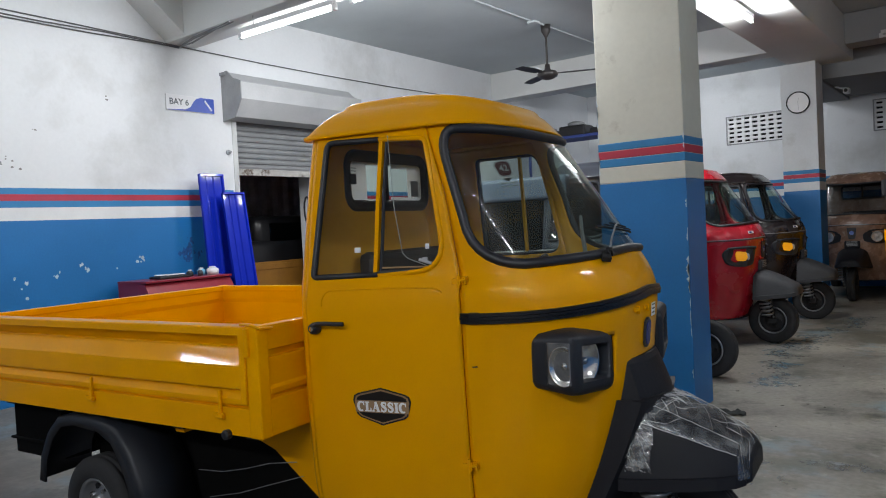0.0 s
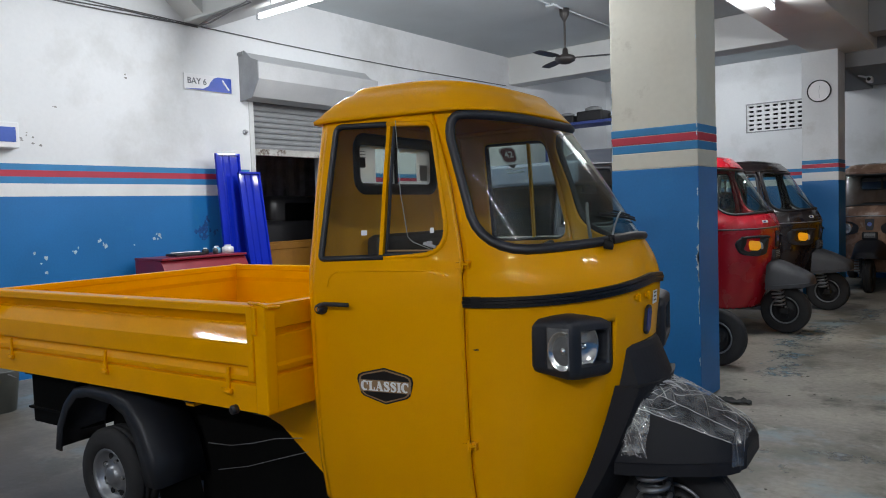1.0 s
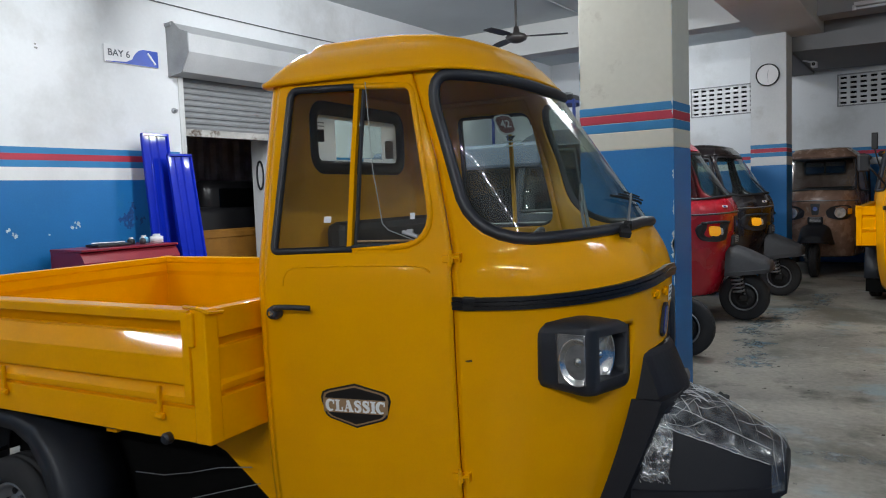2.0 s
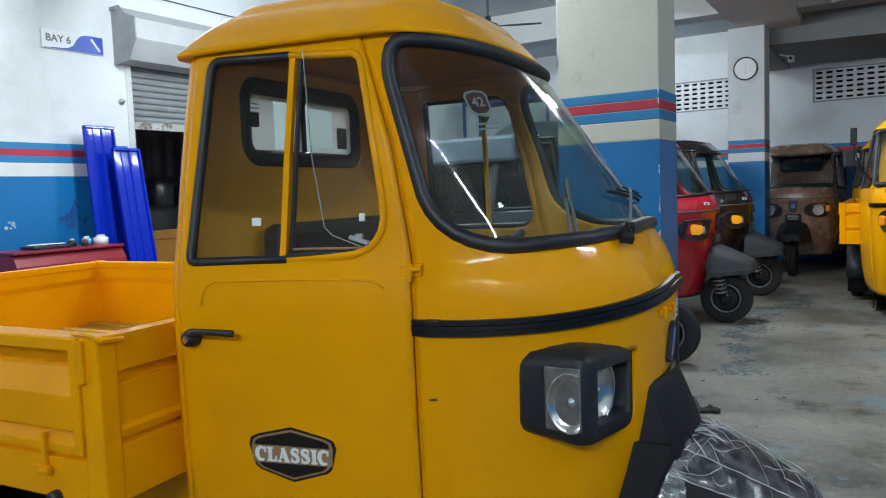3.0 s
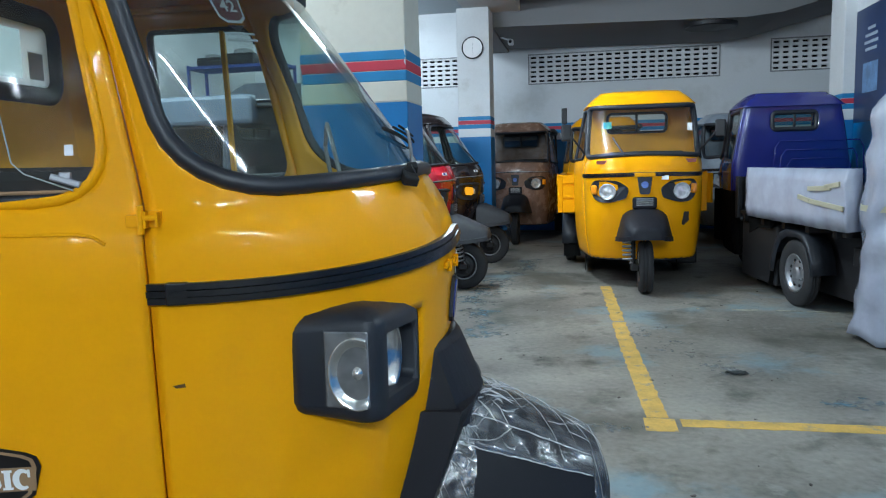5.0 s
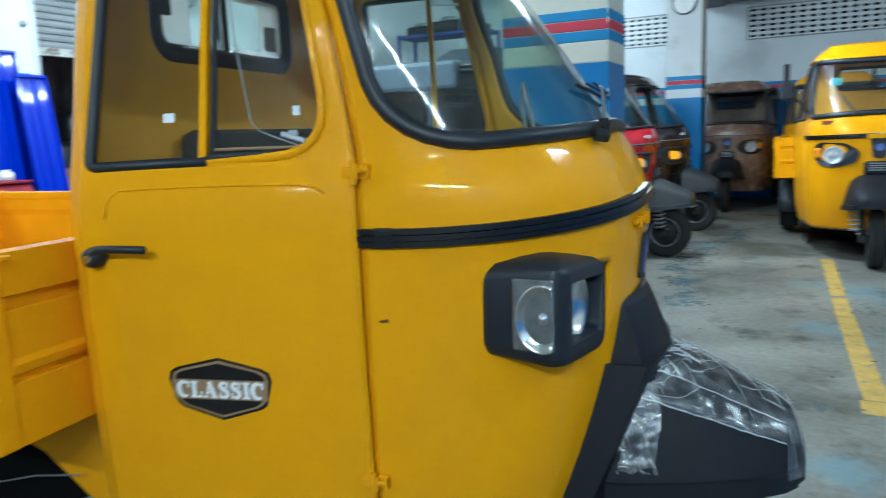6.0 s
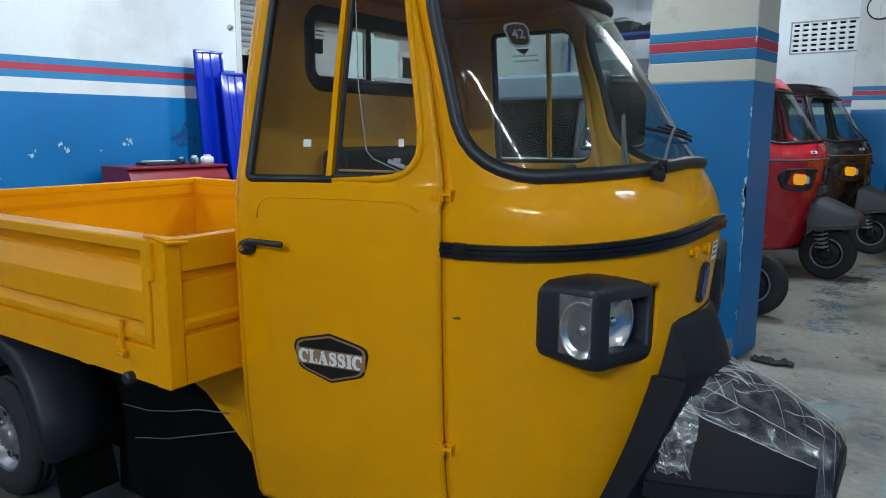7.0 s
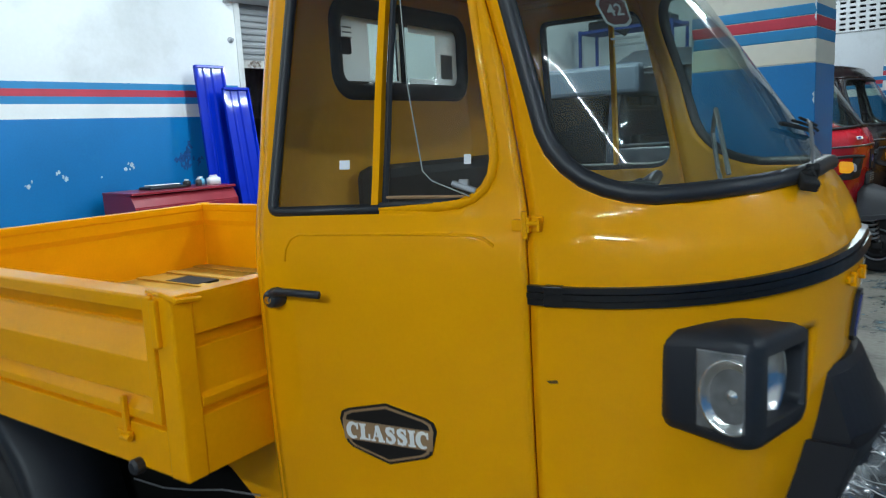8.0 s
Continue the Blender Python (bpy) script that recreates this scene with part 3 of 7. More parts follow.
def screen_path(mirror):
    """The windscreen's edge from bottom centre to top centre on one side."""
    out = SCREEN
    pts = []
    for k, (s, z) in enumerate(out):
        if mirror < 0 and k in (0, len(out) - 1):
            continue
        p = skin("front", s, z)
        pts.append(Vector((p.x + 0.004, p.y * mirror, p.z)))
    return pts


# ---- the room ----
def slab(name, x0, x1, y0, y1, z0, z1, mat, label, category, bevel=0.0):
    ob = part(name, bx(x0, x1, y0, y1, z0, z1, bevel=bevel), mat)
    return tagged(ob, label, category, kind="structure")


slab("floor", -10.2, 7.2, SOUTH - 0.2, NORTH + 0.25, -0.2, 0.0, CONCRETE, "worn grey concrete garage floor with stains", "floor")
slab("ceiling", -10.2, 7.2, SOUTH - 0.2, NORTH + 0.25, FLOOR_TO_CEILING, 4.1, CEILING, "grey plastered concrete ceiling", "ceiling")

# west wall with the shutter's opening
OPEN0, OPEN1, OPEN_TOP = 5.80, 7.17, 2.75
bm = bmesh.new()
block(bm, WEST - 0.23, WEST, SOUTH, OPEN0, 0, FLOOR_TO_CEILING)
block(bm, WEST - 0.23, WEST, OPEN1, NORTH, 0, FLOOR_TO_CEILING)
block(bm, WEST - 0.23, WEST, OPEN0, OPEN1, OPEN_TOP, FLOOR_TO_CEILING)
block(bm, WEST - 0.55, WEST - 0.23, OPEN1, OPEN1 + 0.2, 0, FLOOR_TO_CEILING)
wall = tagged(part("wall_west", bm, WHITE_WALL), "white limewashed wall with smudges above a blue dado", "wall", kind="structure")
BANDS = [(0.0, 1.592, BLUE_WALL), (1.592, 1.706, WHITE_BAND), (1.706, 1.765, BLUE_BAND), (1.765, 1.822, RED_BAND), (1.822, 1.877, BLUE_BAND)]


def bands(name, spans, label):
    """Painted dado and stripes as thin coats on vertical faces: spans of (x0, x1, y0, y1)."""
    host = thing(name, label, "painted stripes", kind="structure")
    for z0, z1, mat in BANDS:
        bm = bmesh.new()
        for x0, x1, y0, y1 in spans:
            block(bm, x0, x1, y0, y1, z0 + (0.002 if z0 == 0 else 0), z1)
        part("dado" if z0 == 0 else "stripe", bm, mat, host)
    return host


bands("trim_west", [(WEST, WEST + 0.003, SOUTH + 0.01, OPEN0 - 0.07), (WEST, WEST + 0.003, OPEN1 + 0.05, NORTH - 0.01)], "blue dado with blue, red and white stripes on wall")

# north wall with pierced vent panels
VENTS = [(-3.16, -1.62, 2.57, 3.09), (-0.82, 2.36, 2.55, 3.07), (3.14, 4.21, 2.58, 3.12)]
bm = bmesh.new()
edges = [WEST] + [v for a in VENTS for v in a[:2]] + [7.0]
for i in range(0, len(edges), 2):
    block(bm, edges[i], edges[i + 1], NORTH, NORTH + 0.2, 0, FLOOR_TO_CEILING)
for x0, x1, z0, z1 in VENTS:
    block(bm, x0, x1, NORTH, NORTH + 0.2, 0, z0)
    block(bm, x0, x1, NORTH, NORTH + 0.2, z1, FLOOR_TO_CEILING)
tagged(part("wall_north", bm, WHITE_WALL), "white painted far wall with pierced vents", "wall", kind="structure")
for x0, x1, z0, z1 in VENTS:
    vent = thing("vent_panel", "pale concrete vent panel with rows of dark slots", "vent", pose(0, NORTH, 0), group="vent panels in the far wall")
    bm = bmesh.new()
    for a, b, c, d in ((x0, x1, z0, z0 + 0.02), (x0, x1, z1 - 0.02, z1), (x0, x0 + 0.02, z0 + 0.02, z1 - 0.02), (x1 - 0.02, x1, z0 + 0.02, z1 - 0.02)):
        block(bm, a, b, -0.012, 0.10, c, d)
    part("frame", bm, GREY_METAL, vent)
    rows_, cols = 6, max(4, round((x1 - x0) / 0.145))
    w, h = (x1 - x0 - 0.04) / cols, (z1 - z0 - 0.04) / rows_
    bm = bmesh.new()
    for j in range(rows_):
        zb = z0 + 0.02 + j * h
        block(bm, x0 + 0.02, x1 - 0.02, 0.005, 0.06, zb, zb + h * 0.27)
        block(bm, x0 + 0.02, x1 - 0.02, 0.005, 0.06, zb + h * 0.73, zb + h)
        for i in range(cols + 1):
            xa = x0 + 0.02 + (i - 0.18) * w
            block(bm, max(x0 + 0.02, xa), min(x1 - 0.02, xa + 0.36 * w), 0.005, 0.06, zb + h * 0.27, zb + h * 0.73)
    part("grille", bm, WHITE_BAND, vent)
    # near-black sheet in place of the shade behind the slots
    part("backing", bx(x0, x1, 0.15, 0.19, z0, z1), HOLE_SHADE, vent)
bands("trim_north", [(WEST + 0.01, 6.9, NORTH - 0.003, NORTH)], "blue dado with blue and red stripes on far wall")

# east and south walls close the garage
slab("wall_east", EAST, EAST + 0.25, SOUTH, 10.295, 0, FLOOR_TO_CEILING, WHITE_WALL, "white painted garage wall", "wall")
slab("wall_far_east", 6.8, 7.0, 10.0, NORTH, 0, FLOOR_TO_CEILING, WHITE_WALL, "white painted garage wall", "wall")
slab("wall_recess", EAST + 0.252, 6.8, 10.0, 10.2, 0, FLOOR_TO_CEILING, WHITE_WALL, "white painted garage wall", "wall")
# unseen south wall, coloured dark so the car paint reflects less haze
slab("wall_south", WEST, EAST + 0.25, SOUTH - 0.2, SOUTH, 0, FLOOR_TO_CEILING, UNSEEN_WALL, "unseen garage wall, darkened to dim reflections", "wall")
bands("trim_east", [(EAST - 0.003, EAST, SOUTH + 0.01, 10.29)], "blue dado with blue and red stripes on wall")
# store room behind the shutter
slab("wall_store_back", -9.4, -9.2, 3.0, 11.0, 0, FLOOR_TO_CEILING, STORE_SHEET, "dark store room wall", "wall")
slab("wall_store_south", -9.2, WEST - 0.23, 3.0, 3.2, 0, FLOOR_TO_CEILING, STORE_SHEET, "dark store room wall", "wall")
slab("wall_store_north", -9.2, WEST - 0.23, 10.8, 11.0, 0, FLOOR_TO_CEILING, STORE_SHEET, "dark store room wall", "wall")
bm = bmesh.new()
pts = [(-8.3 + 0.03 * (1 if (k // 2) % 2 else -1), 6.0 + 0.055 * k) for k in range(70)]
loft(bm, [[Vector((x, y, 0.0)) for x, y in pts], [Vector((x, y, 3.2)) for x, y in pts]], closed=False)
sheet = part("corrugated_sheet", bm, STORE_SHEET)
sheet.modifiers.new("sheet", "SOLIDIFY").thickness = 0.004
tagged(sheet, "dark corrugated metal sheeting at the store's back", "metal sheet")


def pillar(name, x0, x1, y0, y1, top, label, paint=PILLAR_WHITE):
    host = thing(name, label, "pillar", kind="structure")
    part("shaft", bx(x0, x1, y0, y1, 0, top, bevel=0.008), paint, host)
    for z0, z1, mat in BANDS:
        bm = bmesh.new()
        t = 0.003
        zz = z0 + (0.002 if z0 == 0 else 0)
        block(bm, x0 - t, x1 + t, y0 - t, y1 + t, zz, z1, bevel=0.006)
        part("dado" if z0 == 0 else "stripe", bm, paint if mat is WHITE_BAND else mat, host)
    return host


P1 = (-1.465, -0.845, 5.587, 5.96)
P2 = (-1.61, -1.155, 11.84, 12.3)
pillar("pillar_1", *P1, 3.36, "square concrete pillar, chipped blue base, cream above")
pillar("pillar_2", *P2, 3.36, "square white concrete pillar with blue base and red stripe", CLEAN_PILLAR)
pillar("pillar_3", 2.89, 3.40, 10.3, 10.75, FLOOR_TO_CEILING, "square concrete pillar beside the blue poster", CLEAN_PILLAR)

slab("beam_aisle", -1.52, -0.76, SOUTH, 12.3, 3.36, FLOOR_TO_CEILING - 0.002, BEAM, "white painted concrete beam over the pillars", "beam", 0.01)
slab("beam_cross", WEST, -1.52, 5.0, 5.35, 3.37, FLOOR_TO_CEILING - 0.002, BEAM, "white painted concrete cross beam", "beam", 0.01)
slab("beam_west", WEST, -1.52, 0.05, 0.40, 3.37, FLOOR_TO_CEILING - 0.002, BEAM, "white painted concrete cross beam", "beam", 0.01)
slab("beam_north", WEST, -1.52, 11.02, 11.4, 3.41, FLOOR_TO_CEILING - 0.002, BEAM, "white painted concrete cross beam", "beam", 0.01)
slab("beam_east", -0.76, 6.8, 11.6, 12.0, 3.46, FLOOR_TO_CEILING - 0.002, GREY_BEAM, "grey plastered concrete cross beam", "beam", 0.01)
slab("beam_south", -0.76, EAST, -2.3, -1.9, 3.36, FLOOR_TO_CEILING - 0.002, BEAM, "white painted concrete cross beam", "beam", 0.01)
slab("beam_rear", -1.56, -1.15, 12.3, NORTH, 3.12, FLOOR_TO_CEILING - 0.002, BARE, "grey concrete beam to the far wall", "beam", 0.01)
bm = bmesh.new()
prism(bm, [(-1.15, 3.16), (2.3, 3.09), (2.75, 3.13), (4.3, 3.52), (5.0, 3.855), (-1.15, 3.855)], 2.2, Matrix(((1, 0, 0, 0), (0, 0, 1, 12.3), (0, 1, 0, 0), (0, 0, 0, 1))))
bmesh.ops.recalc_face_normals(bm, faces=bm.faces)
tagged(part("beam_lowered", bm, BARE), "lowered grey concrete slab with sloping end", "slab", kind="structure")
bm = bmesh.new()
prism(bm, [(4.45, 3.855), (4.998, 3.40), (4.998, 3.855)], 0.35, Matrix(((0, 0, 1, WEST), (1, 0, 0, 0), (0, 1, 0, 0), (0, 0, 0, 1))))
bmesh.ops.recalc_face_normals(bm, faces=bm.faces)
tagged(part("beam_haunch", bm, BEAM), "sloping haunch where beam meets wall", "beam", kind="structure")


# ---- lights ----
def tube_light(a, b, lit=True, power=60, hang=0.0):
    """A fluorescent batten from a to b, with its lamp."""
    a, b = Vector(a), Vector(b)
    d = (b - a).normalized()
    host = thing("tube_light", "lit white fluorescent tube on a batten" if lit else "unlit fluorescent tube on a white batten", "lamp", group="ceiling tube lights")
    turn = d.to_track_quat("X", "Z").to_matrix().to_4x4()
    mid = Matrix.Translation((a + b) / 2) @ turn
    n = (b - a).length / 2
    bm = bmesh.new()
    block(bm, -n, n, -0.025, 0.025, 0.03, 0.075, bevel=0.004, m=mid)
    part("batten", bm, WHITE_PLASTIC, host)
    bm = bmesh.new()
    tube(bm, [mid @ Vector((-n + 0.02, 0, 0)), mid @ Vector((n - 0.02, 0, 0))], 0.014, 10)
    part("tube", bm, TUBE if lit else WHITE_PLASTIC, host, smooth=True)
    for s in (-1, 1):
        bm = bmesh.new()
        block(bm, s * n - 0.02, s * n + 0.02, -0.018, 0.018, -0.02, 0.04, bevel=0.004, m=mid)
        part("holder", bm, WHITE_PLASTIC, host)
    if hang:
        for t in (-0.7, 0.7):
            bm = bmesh.new()
            tube(bm, [mid @ Vector((t * n, 0, 0.07)), mid @ Vector((t * n, 0, 0.075 + hang))], 0.006, 6)
            part("hanger", bm, GREY_METAL, host)
    if lit:  # the tube shines to both sides and down
        for tip in (-70, 70):
            la = bpy.data.lights.new("tube lamp", "AREA")
            la.shape, la.size, la.size_y, la.energy, la.color = "RECTANGLE", 2 * n, 0.04, power / 2, (0.90, 0.96, 1.0)
            ob = new("tube_lamp", la)
            ob.matrix_basis = mid @ pose(0, 0, 0, tip) @ pose(0, 0, -0.025)
    return host


tube_light((-4.75, 5.05, 3.21), (-3.53, 5.07, 3.21), power=105, hang=0.09)
tube_light((-3.30, 5.05, 3.21), (-2.08, 5.07, 3.21), power=100, hang=0.09)
tube_light((-1.16, 7.45, 3.28), (-1.16, 8.67, 3.28), power=124)
tube_light((-0.35, -2.1, 3.28), (0.95, -2.1, 3.28), power=88)
tube_light((1.0, -2.1, 3.28), (2.3, -2.1, 3.28), power=88)
# unseen tube, added to brighten the load bed
tube_light((-4.95, 0.22, 3.28), (-3.73, 0.22, 3.28), power=50)
# unseen tube behind the beam, added to brighten the north-west wall
tube_light((-3.9, 12.6, 3.78), (-2.7, 12.6, 3.78), power=44)
tube_light((-0.34, 11.55, 3.47), (0.88, 11.55, 3.47), lit=False)
tube_light((1.38, 11.55, 3.47), (2.60, 11.55, 3.47), lit=False)
tube_light((2.94, 3.4, 3.45), (2.94, 4.6, 3.45), power=32)
tube_light((-1.16, -4.3, 3.28), (-1.16, -3.1, 3.28), power=16)
tube_light((1.30, -4.53, 2.85), (1.75, -4.53, 2.85), power=5)
# unseen tube, added to brighten the far east recess
tube_light((4.2, 12.6, 3.78), (5.4, 12.6, 3.78), power=15)


# ---- three-wheelers ----
def wheel(parent, x, y, z, r, width, rim_mat=SILVER, side=-1, name="wheel"):
    """Tyre with grooves, dished rim and hub. side: which way its outer face looks along y."""
    m = Matrix.Translation((x, y, z)) @ Matrix(((1, 0, 0, 0), (0, 0, side, 0), (0, 1, 0, 0), (0, 0, 0, 1)))
    h = width / 2
    bm = bmesh.new()
    rr = r * 0.56
    prof = [(rr, -h * 0.75), (rr * 1.12, -h), (r * 0.90, -h), (r * 0.97, -h * 0.8), (r, -h * 0.55), (r, -h * 0.2), (r * 0.975, -h * 0.16), (r * 0.975, -h * 0.04), (r, 0.0), (r, h * 0.25), (r * 0.975, h * 0.29), (r * 0.975, h * 0.4), (r, h * 0.45), (r, h * 0.6), (r * 0.97, h * 0.8), (r * 0.90, h), (r * 0.72, h * 1.02), (rr * 1.12, h), (rr, h * 0.75)]
    lathe(bm, prof, m, 40)
    tyre = part(name, bm, TYRE, parent, smooth=True)
    bm = bmesh.new()
    lathe(bm, [(rr * 1.0, -h * 0.7), (rr * 1.0, h * 0.7), (rr * 1.04, h * 0.86), (rr * 0.98, h * 0.9), (rr * 0.90, h * 0.7), (rr * 0.86, h * 0.35), (rr * 0.72, h * 0.2), (rr * 0.62, h * 0.35), (rr * 0.5, h * 0.5), (rr * 0.38, h * 0.45), (rr * 0.34, h * 0.75), (rr * 0.2, h * 0.85), (0.001, h * 0.86)], m, 32)
    part("rim", bm, rim_mat, tyre, smooth=True)
    if rim_mat is BLACK:
        bm = bmesh.new()
        lathe(bm, [(rr * 1.03, h * 0.80), (rr * 1.05, h * 0.93), (rr * 0.97, h * 0.95), (rr * 0.93, h * 0.82)], m, 32)
        part("rim_ring", bm, SILVER, tyre, "pale steel ring", smooth=True)
    if rim_mat is SILVER:
        # near-black plugs stand in for the rim's shaded holes
        for k in range(8):
            t = 2 * math.pi * (k + 0.5) / 8
            bm = bmesh.new()
            lathe(bm, [(0.013, h * 0.2), (0.013, h * 0.40), (0.001, h * 0.41)], m @ Matrix.Translation((rr * 0.70 * math.cos(t), rr * 0.70 * math.sin(t), 0)), 10)
            part("rim_hole", bm, HOLE_SHADE, tyre)
    for k in range(5):
        t = 2 * math.pi * k / 5
        bm = bmesh.new()
        lathe(bm, [(0.011, h * 0.4), (0.011, h * 0.62), (0.001, h * 0.64)], m @ Matrix.Translation((rr * 0.55 * math.cos(t), rr * 0.55 * math.sin(t), 0)), 8)
        part("wheel_nut", bm, CHROME if rim_mat is SILVER else BLACK, tyre)
    return tyre


def front_fork(parent, x=0.24, r=0.235):
    w = wheel(parent, x, 0, r, r, 0.11, BLACK, -1, "front_wheel")
    bm = bmesh.new()
    tube(bm, [(x + 0.02, -0.10, r), (x - 0.02, -0.10, 0.62)], 0.018, 8)
    block(bm, x - 0.03, x + 0.05, -0.12, -0.05, r - 0.03, r + 0.03, bevel=0.01)
    part("fork_arm", bm, BLACK, parent, smooth=False)
    bm = bmesh.new()
    pts = []
    for k in range(100):
        t = k / 99
        a = t * 2 * math.pi * 7
        pts.append((x - 0.02 - 0.04 * t + 0.05 * math.cos(a), -0.13 + 0.05 * math.sin(a), r + 0.04 + 0.26 * t))
    tube(bm, pts, 0.010, 6)
    part("spring", bm, SILVER, parent, "pale steel coil spring", smooth=True)
    return w


FENDER = [  # x, crown, crease, foot, half widths at crease and foot
    (0.105, 0.736, 0.67, 0.443, 0.186, 0.244), (0.147, 0.736, 0.668, 0.445, 0.186, 0.242), (0.204, 0.72, 0.655, 0.45, 0.182, 0.234),
    (0.279, 0.69, 0.634, 0.456, 0.175, 0.222), (0.345, 0.66, 0.611, 0.462, 0.166, 0.205), (0.41, 0.627, 0.587, 0.468, 0.151, 0.188),
    (0.462, 0.6, 0.566, 0.474, 0.134, 0.162), (0.488, 0.582, 0.552, 0.48, 0.12, 0.139), (0.503, 0.552, 0.534, 0.484, 0.106, 0.116)]


def fender_at(x):
    """The guard's measures at any length along it."""
    for a, b in zip(FENDER, FENDER[1:]):
        if x <= b[0]:
            break
    t = min(1.0, max(0.0, (x - a[0]) / (b[0] - a[0])))
    return tuple(p + (q - p) * t for p, q in zip(a, b))


def fender_ring(f, grow=0.0):
    x, zt, zc, zb, wc, wb = f
    g = grow
    half = [(-wb - g, zb), (-(wb * 0.75 + wc * 0.25) - g, zb + (zc - zb) * 0.3), (-(wb * 0.3 + wc * 0.7) - g, zb + (zc - zb) * 0.75), (-wc - g * 0.9, zc + g * 0.4), (-wc * 0.82, zc + (zt - zc) * 0.50 + g), (-wc * 0.58, zc + (zt - zc) * 0.84 + g), (-wc * 0.28, zt - 0.002 + g), (0, zt + g)]
    ring = half + [(-y, z) for y, z in half[-2::-1]]
    return [Vector((x, y, z)) for y, z in ring]


def mudguard(parent, plastic=PLASTIC, fairing=True):
    """Front mudguard with its fairing on the nose and the louvred panel over it."""
    bm = bmesh.new()
    vs = loft(bm, [fender_ring(f) for f in FENDER], closed=False)
    bm.faces.new(vs[-1])
    bmesh.ops.recalc_face_normals(bm, faces=bm.faces)
    guard = part("mudguard", bm, plastic, parent, smooth=True)
    guard.modifiers.new("edge", "EDGE_SPLIT").split_angle = radians(28)
    for s in (-1, 1):  # rolled lower edge
        bm = bmesh.new()
        rows = []
        for x, zt, zc, zb, wc, wb in FENDER[:-1]:
            rows.append([Vector((x, s * (wb + o), zb + h)) for o, h in ((-0.006, -0.004), (0.003, -0.004), (0.0, 0.034), (-0.012, 0.038))])
        loft(bm, rows)
        bmesh.ops.recalc_face_normals(bm, faces=bm.faces)
        part("skirt", bm, plastic, guard)
    # fairing that hugs the nose
    if not fairing:
        guard.matrix_basis = Matrix.Translation((0, 0, 0.015)) @ Matrix.Diagonal((1, 0.98, 1, 1))
        guard.modifiers["edge"].split_angle = radians(75)
        bm = bmesh.new()
        block(bm, 0.06, 0.17, -0.10, 0.10, 0.74, 0.85, bevel=0.02, seg=3)
        panel = part("louvre_panel", bm, plastic, parent)
        for k in range(4):
            bm = bmesh.new()
            block(bm, 0.168, 0.176, -0.07, 0.07, 0.775 + 0.018 * k, 0.785 + 0.018 * k, bevel=0.003)
            part("louvre", bm, GREY_METAL, panel)
        return guard
    bm = bmesh.new()
    rows = []
    for k in range(13):
        z = 0.735 - 0.44 * k / 12
        w = 0.215 + 0.075 * k / 12
        ahead = 0.085 - 0.035 * k / 12
        rows.append([Vector((front_x(w, z) - 0.004, -w, z))] + [Vector((front_x(w * i / 8, z) + ahead, w * i / 8, z)) for i in range(-8, 9)] + [Vector((front_x(w, z) - 0.004, w, z))])
    loft(bm, rows, closed=False)
    bmesh.ops.recalc_face_normals(bm, faces=bm.faces)
    fair = part("fairing", bm, plastic, parent)
    fair.modifiers.new("sheet", "SOLIDIFY").thickness = 0.02
    # louvred panel that follows the nose and leans out over the guard
    def panel_x(y, z):
        return front_x(y, z) + 0.014 + (0.86 - z) * 0.52 - 0.7 * y * y

    bm = bmesh.new()
    grid = []
    for z, w, sink in ((0.864, 0.150, 0.040), (0.860, 0.160, 0.004), (0.846, 0.166, 0.0), (0.825, 0.168, 0.0), (0.79, 0.172, 0.0), (0.74, 0.178, 0.0), (0.69, 0.184, 0.0)):
        ys = [-w - 0.012] + [w * i / 8 for i in range(-8, 9)] + [w + 0.012]
        grid.append([Vector((panel_x(y, z) - sink - (0.11 if k in (0, len(ys) - 1) else 0.0), y, z)) for k, y in enumerate(ys)])
    loft(bm, grid, closed=False)
    bmesh.ops.recalc_face_normals(bm, faces=bm.faces)
    panel = part("louvre_panel", bm, plastic, parent)
    panel.modifiers.new("sheet", "SOLIDIFY").thickness = -0.006
    for k in range(9):
        z = 0.715 + 0.0145 * k
        w = 0.150
        bm = bmesh.new()
        tube(bm, [(panel_x(w * i / 6, z) + 0.0005, w * i / 6, z) for i in range(-6, 7)], 0.0045, 6)
        part("louvre", bm, plastic, panel, smooth=True)
    return guard


